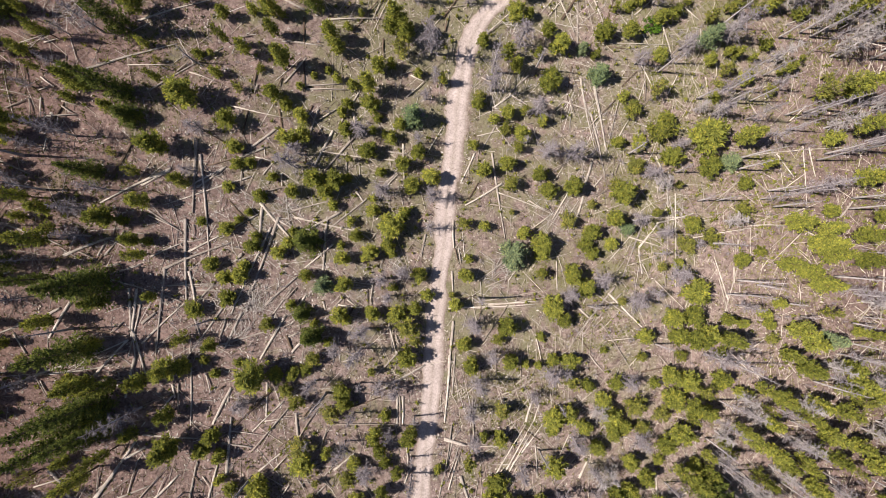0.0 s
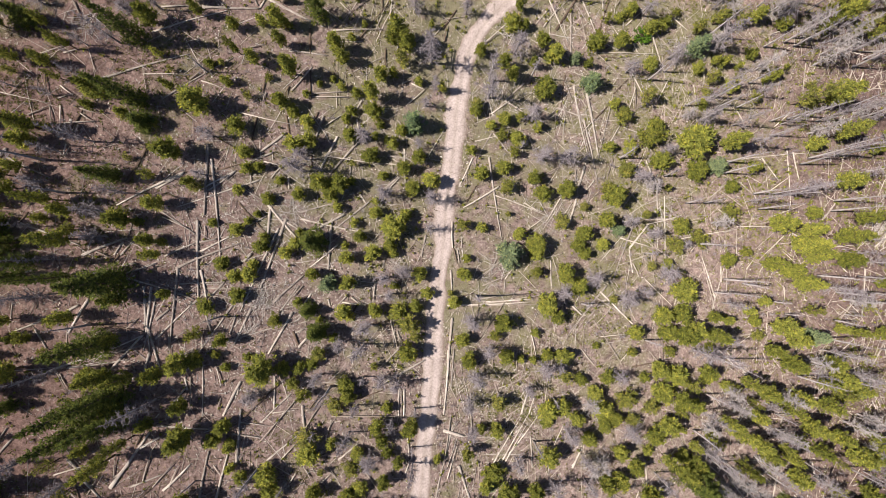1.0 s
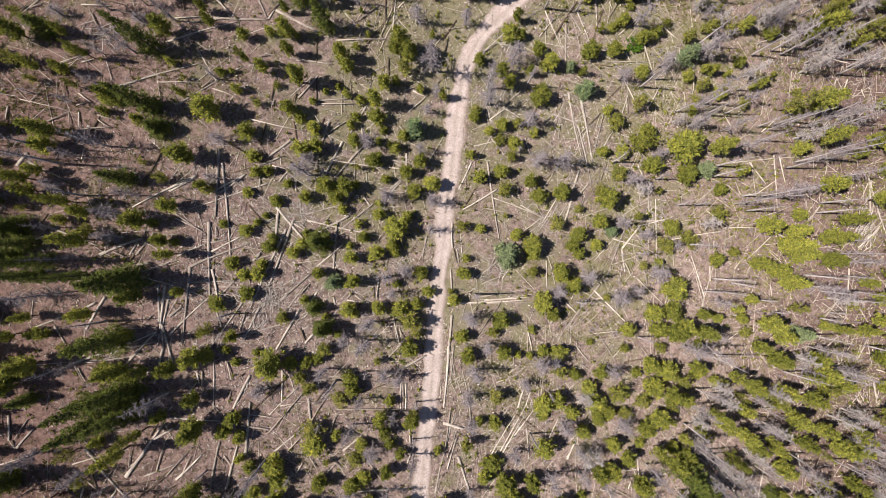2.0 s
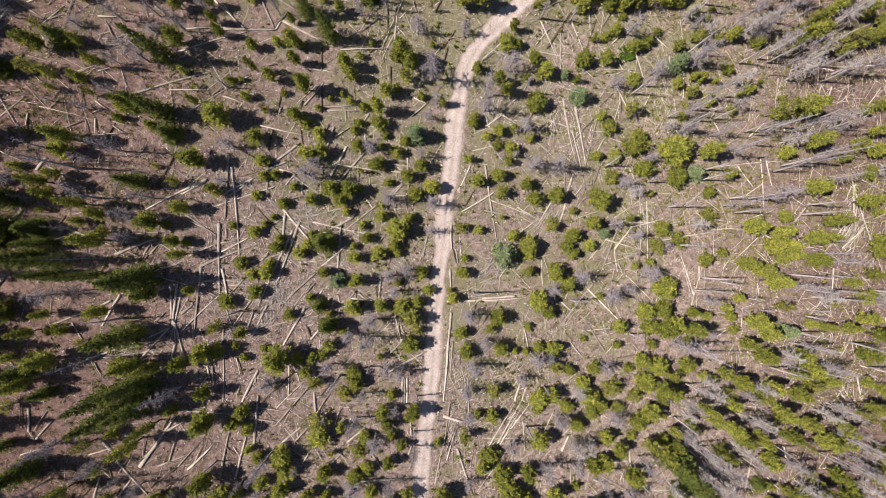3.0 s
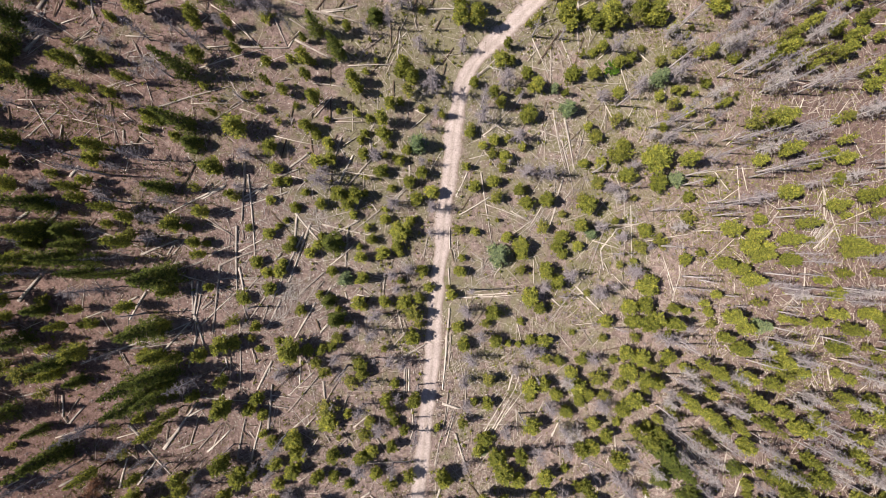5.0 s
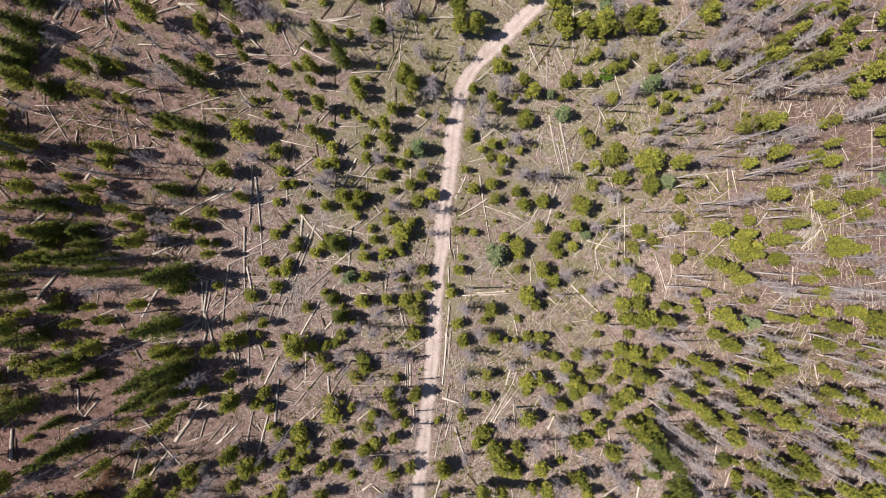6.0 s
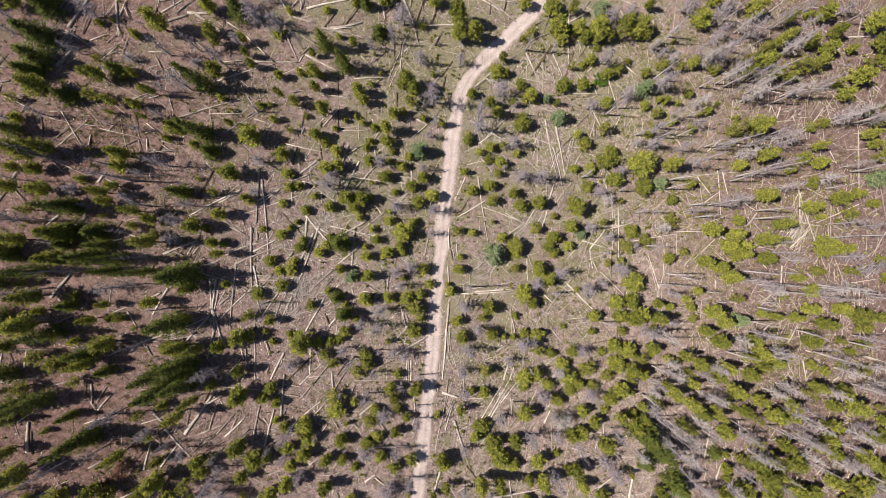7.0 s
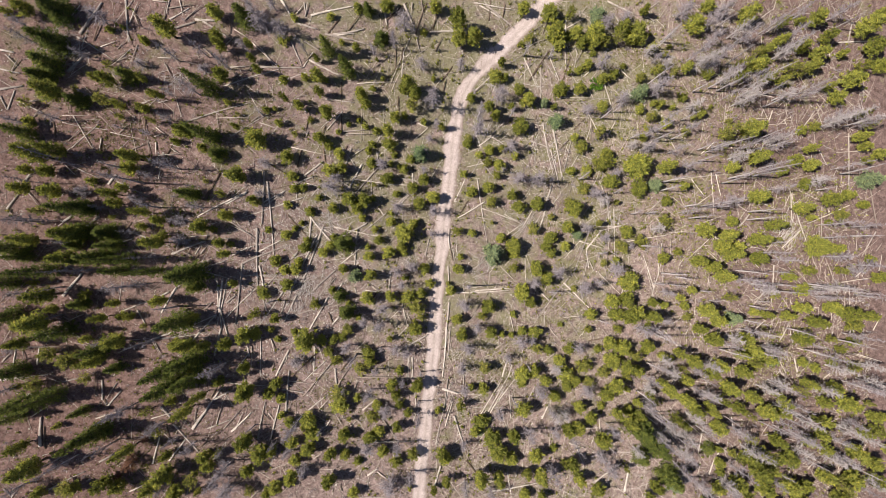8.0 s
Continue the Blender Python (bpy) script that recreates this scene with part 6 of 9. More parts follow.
thicket(46.5, -39.2, 8.8, 3.4)
thicket(41.6, -42.7, 7.8, 3.4)
thicket(23.7, -24.8, 7.7, 3.3)
thicket(47.8, -23.7, 8.8, 3.5)
thicket(34.1, 10.4, 7.6, 3.3)
thicket(40.5, 22.4, 6.8, 2.7)
thicket(44.2, 21.9, 7.6, 3.3)
thicket(45.9, 4.5, 8.8, 3.4)
shrub(33.1, 35.4, 3.5)
brush_pile(-27.1, -7.3, 2.3, 95, 65)
brush_pile(-28.5, -11.5, 2.0, 45, 65)
brush_pile(-22.6, 5.9, 2.6, 60)
brush_pile(-69.5, 37.1, 4.5, 120, 40)
brush_pile(79.1, 4.5, 4.0, 90, 60)
brush_pile(17.6, 5.3, 4.5, 60)
brush_pile(8.7, -3.8, 3.5, 50)
brush_pile(37.7, 5.8, 4, 40)
brush_pile(-50.9, 31.9, 3.0, 50)
brush_pile(40.6, 33.8, 3, 40)
brush_pile(-48.3, -14.4, 3, 40, 30)
brush_pile(-7.0, -2.4, 2.2, 36)
brush_pile(10.4, 33.8, 2.5, 40)
brush_pile(8.3, 25.0, 3, 50, 80)
brush_pile(-11.9, -7.4, 2.2, 30)
brush_pile(51.6, -28.7, 3, 40)

# ---- fallen logs ----
fallen_log(-67.8, 39.6, -61.5, 35.5, 0.26)
fallen_log(-69.3, 32.9, -66.6, 36.2, 0.52)
fallen_log(-64.1, 23.4, -68.6, 18.8, 0.26)
fallen_log(-42.2, 31.5, -31.9, 35.4, 0.27)
fallen_log(-49.1, 24.4, -37.1, 28.7, 0.36)
fallen_log(-40.9, 21.9, -31.0, 28.5, 0.27)
fallen_log(-35.4, 35.7, -27.3, 36.0, 0.37)
fallen_log(-29.7, 41.1, -27.6, 36.4, 0.28)
fallen_log(-27.3, 36.1, -25.5, 39.0, 0.28)
fallen_log(-26.2, 37.5, -19.9, 34.5, 0.38)
fallen_log(-27.3, 41.3, -23.2, 38.9, 0.28)
fallen_log(-21.8, 42.8, -14.6, 41.2, 0.28)
fallen_log(-8.1, 35.6, -7.7, 40.2, 0.29)
fallen_log(-23.1, 29.9, -17.5, 29.5, 0.28)
fallen_log(-22.8, 23.9, -19.8, 27.6, 0.28)
fallen_log(-20.0, 33.5, -20.0, 29.6, 0.28, dark=1)
fallen_log(-20.0, 27.1, -20.0, 22.7, 0.28, dark=1)
fallen_log(-21.2, 23.4, -15.1, 24.1, 0.28)
fallen_log(-12.2, 23.2, -14.9, 18.5, 0.29)
fallen_log(18.4, 35.6, 22.9, 42.4, 0.42, dark=1)
fallen_log(20.9, 31.6, 20.9, 38.7, 0.25)
fallen_log(22.7, 41.1, 25.1, 35.7, 0.25)
fallen_log(26.3, 44.0, 26.5, 38.2, 0.25)
fallen_log(22.7, 42.0, 29.3, 44.0, 0.25, dark=1)
fallen_log(25.8, 36.1, 27.6, 41.4, 0.25, dark=1)
fallen_log(30.4, 37.1, 34.3, 40.6, 0.25)
fallen_log(6.8, 32.9, 10.5, 36.4, 0.24)
fallen_log(0.1, 34.8, 2.2, 37.8, 0.29, dark=1)
fallen_log(34.9, 36.0, 36.6, 31.3, 0.26)
fallen_log(33.7, 28.5, 38.3, 32.5, 0.25)
fallen_log(28.2, 25.6, 31.0, 28.4, 0.25, dark=1)
fallen_log(44.0, 31.7, 48.1, 36.8, 0.21)
fallen_log(42.8, 44.6, 46.9, 44.6, 0.21)
fallen_log(69.2, 35.7, 75.5, 34.6, 0.22)
fallen_log(63.6, 32.6, 62.8, 25.4, 0.22)
fallen_log(65.5, 26.6, 69.2, 32.4, 0.22, dark=1)
fallen_log(72.3, 30.3, 73.2, 32.6, 0.22)
fallen_log(74.2, 29.2, 75.1, 31.5, 0.22)
fallen_log(-27.6, 19.9, -28.5, 16.2, 0.28, dark=1)
fallen_log(-23.6, 17.5, -27.3, 14.5, 0.38)
fallen_log(-23.5, 20.1, -23.1, 17.4, 0.28, dark=1)
fallen_log(-29.6, 12.6, -25.4, 14.5, 0.37)
fallen_log(-34.6, 15.5, -35.1, 5.0, 0.46)
fallen_log(-36.0, 4.2, -35.9, -7.6, 0.46)
fallen_log(-34.1, 13.3, -32.9, -1.2, 0.37)
fallen_log(-30.7, 11.6, -35.9, 8.6, 0.28)
fallen_log(-27.3, 10.3, -38.9, 6.1, 0.28)
fallen_log(-31.0, 11.3, -34.6, 8.6, 0.28)
fallen_log(-33.7, 11.2, -25.8, 6.6, 0.24)
fallen_log(-26.1, 6.6, -22.0, 1.7, 0.38)
fallen_log(-37.9, 11.2, -46.9, 6.3, 0.37)
fallen_log(-41.7, 8.8, -38.0, 10.9, 0.27)
fallen_log(-33.2, 11.7, -28.7, 13.1, 0.24, dark=1)
fallen_log(-24.0, 12.8, -25.7, 10.6, 0.28)
fallen_log(-23.9, 11.2, -25.1, 9.3, 0.28)
fallen_log(-41.4, 5.8, -36.4, 2.3, 0.27)
fallen_log(-40.6, -1.1, -36.1, 1.0, 0.24)
fallen_log(-36.1, 1.0, -33.4, 1.5, 0.24)
fallen_log(-35.7, -0.4, -31.1, 2.1, 0.28)
fallen_log(-39.0, -2.8, -30.0, 0.9, 0.37)
fallen_log(-29.6, -1.8, -28.5, -0.7, 0.37)
fallen_log(-30.2, 6.7, -24.5, 0.1, 0.30, dark=1)
fallen_log(-29.6, 3.1, -26.4, 4.9, 0.28)
fallen_log(-25.8, 6.0, -26.3, 0.7, 0.38)
fallen_log(-23.5, 4.6, -27.3, -6.0, 0.47)
fallen_log(-24.6, 3.1, -30.0, -9.2, 0.38)
fallen_log(-23.6, 4.1, -21.7, 3.0, 0.25)
fallen_log(-38.7, -2.6, -39.8, -14.4, 0.41)
fallen_log(-35.6, -3.1, -34.8, -7.4, 0.37)
fallen_log(-38.6, -5.1, -32.3, -4.9, 0.24)
fallen_log(-32.3, -4.9, -34.5, -7.4, 0.28)
fallen_log(-34.6, -5.8, -29.1, -6.0, 0.28)
fallen_log(-38.9, -6.4, -36.5, -7.4, 0.28)
fallen_log(-41.7, -13.1, -35.0, -6.5, 0.31)
fallen_log(-31.0, -8.1, -36.1, -15.6, 0.32)
fallen_log(-28.5, -8.9, -30.9, -14.2, 0.37)
fallen_log(-30.7, -9.9, -31.6, -12.7, 0.28)
fallen_log(-31.7, -13.6, -21.7, -10.8, 0.28)
fallen_log(-25.4, -8.0, -21.0, -4.0, 0.38)
fallen_log(-21.7, -5.6, -24.5, -9.5, 0.25)
fallen_log(-22.6, -9.5, -26.1, -15.7, 0.38)
fallen_log(-22.5, -12.4, -21.7, -14.4, 0.38, dark=1)
fallen_log(-35.0, -9.3, -34.1, -12.2, 0.28)
fallen_log(-41.7, -10.3, -39.9, -8.8, 0.37)
fallen_log(-41.5, -5.5, -43.4, -14.8, 0.27)
fallen_log(-18.9, 20.8, -20.5, 17.2, 0.28, dark=1)
fallen_log(-18.1, 20.3, -19.3, 16.7, 0.38)
fallen_log(-12.2, 20.8, -8.2, 20.0, 0.29)
fallen_log(-13.1, 20.0, -12.9, 18.3, 0.29)
fallen_log(-16.0, 17.2, -18.9, 11.5, 0.38)
fallen_log(-12.3, 17.1, -17.2, 11.4, 0.38)
fallen_log(-8.5, 14.4, -5.3, 14.1, 0.29)
fallen_log(-21.7, 12.9, -18.4, 12.0, 0.26, dark=1)
fallen_log(-14.1, 14.1, -14.1, 11.1, 0.29)
fallen_log(-5.9, 15.6, -5.9, 13.3, 0.29)
fallen_log(-5.7, 11.8, -5.8, 10.3, 0.29)
fallen_log(-6.8, 11.2, -8.7, 9.4, 0.39)
fallen_log(-19.8, 14.2, -19.8, 12.2, 0.28, dark=1)
fallen_log(-21.7, 5.5, -12.5, 8.2, 0.25)
fallen_log(-12.7, 8.4, -11.7, 7.0, 0.29)
fallen_log(-11.1, 7.4, -16.5, 3.0, 0.29)
fallen_log(-15.0, 5.3, -19.8, 2.7, 0.38)
fallen_log(-16.8, 4.7, -17.4, -3.1, 0.38)
fallen_log(-21.4, 4.6, -9.7, 2.2, 0.28)
fallen_log(-13.6, 3.4, -10.2, 1.0, 0.29)
fallen_log(-16.0, 0.7, -20.0, -2.7, 0.29)
fallen_log(-2.6, 2.2, -3.3, -1.2, 0.29)
fallen_log(-22.6, 4.1, -21.7, 3.4, 0.28)
fallen_log(-37.7, -20.4, -40.1, -23.4, 0.24)
fallen_log(-37.8, -18.8, -37.4, -20.7, 0.28)
fallen_log(-35.4, -16.5, -35.4, -24.7, 0.24)
fallen_log(-30.0, -19.7, -32.5, -24.7, 0.42)
fallen_log(-30.3, -20.1, -30.5, -21.7, 0.28)
fallen_log(-28.2, -21.5, -29.3, -23.3, 0.28)
fallen_log(-24.6, -20.3, -30.0, -25.5, 0.33, dark=1)
fallen_log(-25.2, -19.1, -25.3, -24.0, 0.28)
fallen_log(-22.9, -21.9, -27.2, -26.0, 0.25)
fallen_log(-19.8, -6.6, -21.2, -8.7, 0.28)
fallen_log(-22.6, -12.8, -20.9, -12.1, 0.28)
fallen_log(-20.4, -13.4, -21.7, -14.8, 0.38)
fallen_log(-17.4, -7.6, -17.1, -8.8, 0.29)
fallen_log(-14.4, -6.8, -16.0, -8.6, 0.25)
fallen_log(-13.1, -8.6, -14.2, -10.6, 0.29, dark=1)
fallen_log(-11.6, -11.6, -8.2, -11.1, 0.29, dark=1)
fallen_log(-8.0, -10.7, -7.4, -15.1, 0.25)
fallen_log(-59.4, 3.6, -51.6, 0.5, 0.31)
fallen_log(-60.4, 1.3, -58.4, 2.0, 0.27)
fallen_log(-51.4, -0.9, -45.5, 1.6, 0.41)
fallen_log(-46.1, 1.1, -47.2, -0.9, 0.27)
fallen_log(-46.4, -0.9, -43.9, 2.5, 0.27)
fallen_log(-58.4, 5.2, -60.0, 3.1, 0.27, dark=1)
fallen_log(-46.5, -0.7, -47.6, -2.3, 0.27, dark=1)
fallen_log(-46.5, -3.7, -41.7, -2.1, 0.27)
fallen_log(-47.3, -3.5, -41.7, -5.4, 0.27)
fallen_log(-46.1, -2.3, -44.6, -2.0, 0.27)
fallen_log(-43.3, -5.4, -43.1, -11.1, 0.32)
fallen_log(-42.3, -5.5, -43.0, -12.2, 0.37)
fallen_log(-43.3, -7.3, -42.5, -14.9, 0.27)
fallen_log(-50.6, -7.2, -53.2, -12.0, 0.36)
fallen_log(-53.3, -8.8, -51.9, -8.0, 0.36)
fallen_log(-60.4, -11.7, -55.8, -9.8, 0.27)
fallen_log(-48.5, -11.0, -43.2, -12.0, 0.25, dark=1)
fallen_log(-58.8, -3.3, -57.8, -3.0, 0.27)
fallen_log(13.2, 26.7, 9.1, 22.8, 0.25)
fallen_log(11.0, 23.9, 7.7, 21.5, 0.29)
fallen_log(10.1, 23.7, 12.9, 22.1, 0.25)
fallen_log(18.7, 23.0, 22.7, 21.7, 0.25)
fallen_log(21.4, 26.9, 23.8, 15.7, 0.33)
fallen_log(23.1, 21.3, 25.5, 10.8, 0.33)
fallen_log(8.1, 18.5, 10.3, 15.7, 0.25)
fallen_log(7.9, 18.5, 6.0, 15.3, 0.25)
fallen_log(12.8, 19.0, 14.9, 16.8, 0.21)
fallen_log(20.0, 28.4, 19.3, 23.2, 0.25, dark=1)
fallen_log(23.6, 25.5, 25.7, 15.0, 0.42)
fallen_log(4.8, 14.5, 2.6, 9.9, 0.24)
fallen_log(5.3, 10.0, 3.8, 7.4, 0.24, dark=1)
fallen_log(9.0, 10.0, 3.3, 6.6, 0.33)
fallen_log(7.4, 14.6, 9.5, 1.3, 0.33)
fallen_log(8.1, 8.7, 17.2, 5.3, 0.21)
fallen_log(23.3, 13.6, 22.2, 10.2, 0.38)
fallen_log(21.9, 8.2, 20.3, 3.2, 0.33)
fallen_log(-62.5, 12.2, -61.1, 14.1, 0.44)
fallen_log(-61.1, 12.9, -55.6, 10.1, 0.27)
fallen_log(-45.6, 9.5, -42.8, 14.8, 0.45, dark=1)
fallen_log(-66.3, 4.1, -64.1, 6.3, 0.44)
fallen_log(-70.2, 5.1, -68.6, 6.4, 0.35)
fallen_log(-52.8, 17.3, -51.1, 20.4, 0.27, dark=1)
fallen_log(23.3, 19.7, 27.1, 23.4, 0.25, dark=1)
fallen_log(34.3, 15.2, 35.5, 10.5, 0.26)
fallen_log(35.8, 10.5, 36.0, 0.2, 0.26)
fallen_log(33.8, 5.0, 39.4, 5.0, 0.26)
fallen_log(31.0, 0.2, 34.3, 4.1, 0.34)
fallen_log(32.1, 5.1, 28.2, -4.9, 0.34)
fallen_log(48.1, 15.0, 68.0, 17.2, 0.21)
fallen_log(55.2, 15.8, 58.4, 12.0, 0.22)
fallen_log(60.0, 17.3, 60.8, 7.6, 0.22)
fallen_log(61.2, 17.0, 62.4, 12.1, 0.22)
fallen_log(51.0, 6.4, 64.3, 9.1, 0.22, dark=1)
fallen_log(58.2, 9.2, 70.5, 11.9, 0.22)
fallen_log(67.1, 5.4, 69.5, 8.3, 0.29)
fallen_log(74.6, 9.2, 75.5, 7.2, 0.22, dark=1)
fallen_log(79.6, 13.5, 79.8, 7.3, 0.30)
fallen_log(79.7, 12.9, 83.8, 1.6, 0.30)
fallen_log(87.7, 9.9, 87.6, 2.8, 0.23)
fallen_log(77.4, 0.4, 81.9, 4.4, 0.22)
fallen_log(49.3, 11.8, 42.4, 6.3, 0.22)
fallen_log(51.0, 11.5, 53.6, 9.4, 0.22)
fallen_log(48.1, 2.8, 55.8, 5.9, 0.21)
fallen_log(48.2, 0.3, 48.2, 1.5, 0.29)
fallen_log(57.6, 21.3, 60.6, 23.9, 0.22)
fallen_log(72.3, 22.4, 73.2, 24.7, 0.22)
fallen_log(-70.1, -8.6, -66.9, -4.4, 0.52)
fallen_log(-57.5, -11.3, -56.0, -14.1, 0.27)
fallen_log(-42.8, -11.3, -41.2, -17.2, 0.37)
fallen_log(-42.5, -14.9, -43.8, -20.5, 0.37)
fallen_log(-47.8, -17.5, -43.4, -12.5, 0.36)
fallen_log(-49.5, -15.2, -43.4, -12.5, 0.27)
fallen_log(-49.0, -15.4, -43.4, -13.9, 0.27)
fallen_log(-50.8, -15.6, -60.8, -19.4, 0.36)
fallen_log(-53.3, -16.9, -45.2, -15.9, 0.27)
fallen_log(-70.1, -14.2, -65.3, -17.9, 0.35)
fallen_log(-9.9, -18.6, -5.7, -14.2, 0.29)
fallen_log(-9.2, -20.6, -2.7, -17.3, 0.39)
fallen_log(1.5, -10.8, 0.8, -17.9, 0.39)
fallen_log(1.0, -15.9, 0.2, -26.0, 0.39)
fallen_log(1.8, -15.9, 1.3, -22.0, 0.24)
fallen_log(1.3, -3.3, 1.5, -6.8, 0.29)
fallen_log(0.8, -8.8, 14.2, -8.5, 0.29)
fallen_log(6.9, -8.4, 14.7, -8.0, 0.24)
fallen_log(17.6, -1.8, 17.7, -6.4, 0.25)
fallen_log(31.0, 0.1, 31.6, -3.9, 0.25)
fallen_log(27.1, -6.0, 19.5, -15.3, 0.34)
fallen_log(23.9, -11.2, 28.2, -7.0, 0.25)
fallen_log(23.9, -7.0, 29.9, -10.8, 0.25)
fallen_log(26.0, -7.0, 31.6, -12.4, 0.34)
fallen_log(21.1, -9.1, 22.8, -10.7, 0.33)
fallen_log(21.2, -13.8, 23.3, -16.4, 0.25, dark=1)
fallen_log(31.6, -19.5, 34.9, -19.0, 0.25, dark=1)
fallen_log(75.5, -3.5, 74.7, -12.0, 0.30)
fallen_log(46.4, -8.3, 44.0, -1.3, 0.21)
fallen_log(45.8, -10.5, 48.1, -2.9, 0.21)
fallen_log(47.4, -2.9, 47.5, -5.6, 0.29)
fallen_log(70.5, -11.4, 73.6, -9.2, 0.22)
fallen_log(79.3, -16.6, 77.0, -20.5, 0.30)
fallen_log(48.7, -17.6, 53.4, -22.6, 0.22)
fallen_log(47.0, -17.0, 49.9, -19.8, 0.21)
fallen_log(81.3, -22.4, 90.8, -24.9, 0.23)
fallen_log(-70.1, -24.5, -64.9, -23.4, 0.26)
fallen_log(-63.5, -24.3, -63.4, -28.0, 0.35)
fallen_log(-63.0, -28.0, -62.7, -29.2, 0.35, dark=1)
fallen_log(-62.4, -29.2, -60.2, -26.5, 0.35)
fallen_log(-47.7, -34.3, -42.5, -26.6, 0.54)
fallen_log(-43.8, -28.9, -41.2, -27.4, 0.36)
fallen_log(-53.3, -29.8, -51.6, -31.8, 0.45)
fallen_log(-52.4, -33.1, -51.8, -35.5, 0.27, dark=1)
fallen_log(-51.1, -33.2, -46.6, -38.6, 0.36)
fallen_log(-51.8, -40.1, -49.0, -36.3, 0.36)
fallen_log(-54.7, -40.5, -53.5, -35.6, 0.36)
fallen_log(-45.1, -34.4, -40.7, -32.8, 0.27)
fallen_log(-40.7, -35.2, -37.0, -31.6, 0.37)
fallen_log(-46.8, -38.1, -42.5, -35.1, 0.27, dark=1)
fallen_log(-45.1, -38.2, -40.7, -36.1, 0.27, dark=1)
fallen_log(-57.0, -39.3, -54.9, -37.4, 0.27, dark=1)
fallen_log(-64.0, -39.7, -61.2, -38.1, 0.35)
fallen_log(-41.6, -25.7, -34.5, -26.6, 0.27)
fallen_log(-30.6, -31.9, -30.0, -23.8, 0.47)
fallen_log(-35.8, -36.9, -34.5, -29.8, 0.37)
fallen_log(-33.4, -37.0, -31.8, -30.4, 0.37)
fallen_log(-31.3, -27.4, -27.2, -28.2, 0.28)
fallen_log(-21.2, -23.6, -20.9, -27.1, 0.38)
fallen_log(-26.3, -31.7, -21.6, -28.0, 0.28)
fallen_log(-15.9, -32.2, -13.0, -29.9, 0.29)
fallen_log(-6.7, -21.8, -6.8, -26.2, 0.29)
fallen_log(-6.0, -21.8, -6.0, -26.0, 0.29)
fallen_log(-14.0, -38.7, -5.7, -38.9, 0.38)
fallen_log(-1.2, -40.0, 1.8, -28.0, 0.29)
fallen_log(8.0, -34.4, 12.7, -27.0, 0.25)
fallen_log(9.5, -34.0, 14.2, -26.0, 0.25)
fallen_log(10.6, -33.0, 15.3, -27.1, 0.25)
fallen_log(12.7, -26.5, 13.7, -23.4, 0.33)
fallen_log(14.0, -26.5, 14.8, -24.0, 0.25)
fallen_log(0.2, -28.5, 3.4, -29.6, 0.49)
fallen_log(0.3, -33.0, 1.8, -27.5, 0.29)
fallen_log(2.6, -34.2, 4.9, -41.4, 0.41)
fallen_log(4.4, -39.3, 6.2, -44.7, 0.24, dark=1)
fallen_log(21.2, -35.7, 22.8, -32.6, 0.33)
fallen_log(14.2, -30.1, 14.5, -35.3, 0.25)
fallen_log(33.8, -35.3, 34.2, -39.5, 0.26)
fallen_log(41.2, -46.9, 42.0, -45.1, 0.28)
fallen_log(28.3, -40.8, 30.5, -46.2, 0.25)
fallen_log(51.1, -28.0, 51.9, -26.4, 0.22)
fallen_log(80.6, -24.7, 81.3, -27.8, 0.30)
fallen_log(42.3, -33.0, 45.2, -35.3, 0.28)
fallen_log(44.1, -35.8, 47.0, -38.1, 0.28)
fallen_log(54.6, -36.9, 54.0, -41.8, 0.22)
fallen_log(58.2, -39.3, 57.0, -44.7, 0.29)
fallen_log(60.1, -48.2, 61.9, -45.0, 0.22)
fallen_log(65.3, -39.7, 64.9, -37.4, 0.29)
fallen_log(83.9, -47.6, 85.8, -46.3, 0.23)
fallen_log(81.9, -46.3, 89.8, -50.5, 0.23)
fallen_log(58.8, -30.5, 59.1, -28.9, 0.22)
fallen_log(52.3, -43.3, 48.7, -38.8, 0.22)
fallen_log(-80.5, 36.4, -78.2, 36.0, 0.40)
fallen_log(-80.5, 32.9, -77.3, 32.3, 0.30)
fallen_log(-80.5, 29.2, -76.8, 30.0, 0.40)
fallen_log(-79.3, 25.5, -78.2, 29.1, 0.30)
fallen_log(-80.5, 28.0, -79.4, 25.5, 0.30)
fallen_log(-77.7, 27.3, -73.5, 25.2, 0.30)
fallen_log(-71.7, 23.7, -71.2, 20.6, 0.30, dark=1)
fallen_log(-76.3, 12.6, -75.1, 14.7, 0.40)
fallen_log(-79.3, 7.4, -76.8, 11.1, 0.40)
fallen_log(-79.6, 43.5, -77.7, 42.1, 0.30)
fallen_log(-78.0, -7.0, -77.9, -5.0, 0.30)
fallen_log(-78.8, -7.2, -78.9, -4.9, 0.30)
fallen_log(-74.4, -21.1, -74.0, -18.0, 0.30)
fallen_log(-78.4, -23.0, -77.9, -18.4, 0.30)
fallen_log(-80.4, -23.7, -72.6, -23.0, 0.40)
fallen_log(-76.3, -26.7, -72.1, -25.8, 0.40)
fallen_log(-80.4, -31.9, -75.8, -30.1, 0.30, dark=1)
fallen_log(-73.8, -36.2, -73.7, -30.8, 0.51)
fallen_log(-73.0, -36.7, -73.2, -32.6, 0.30, dark=1)
fallen_log(-72.5, -36.2, -70.2, -35.1, 0.30, dark=1)
fallen_log(-72.5, -44.3, -66.4, -41.3, 0.30)
fallen_log(-79.9, -43.5, -78.5, -45.2, 0.30)
fallen_log(94.4, 47.7, 95.6, 53.0, 0.35)
fallen_log(91.5, 48.1, 101.2, 49.0, 0.26)
fallen_log(94.7, 26.0, 94.7, 13.5, 0.26)
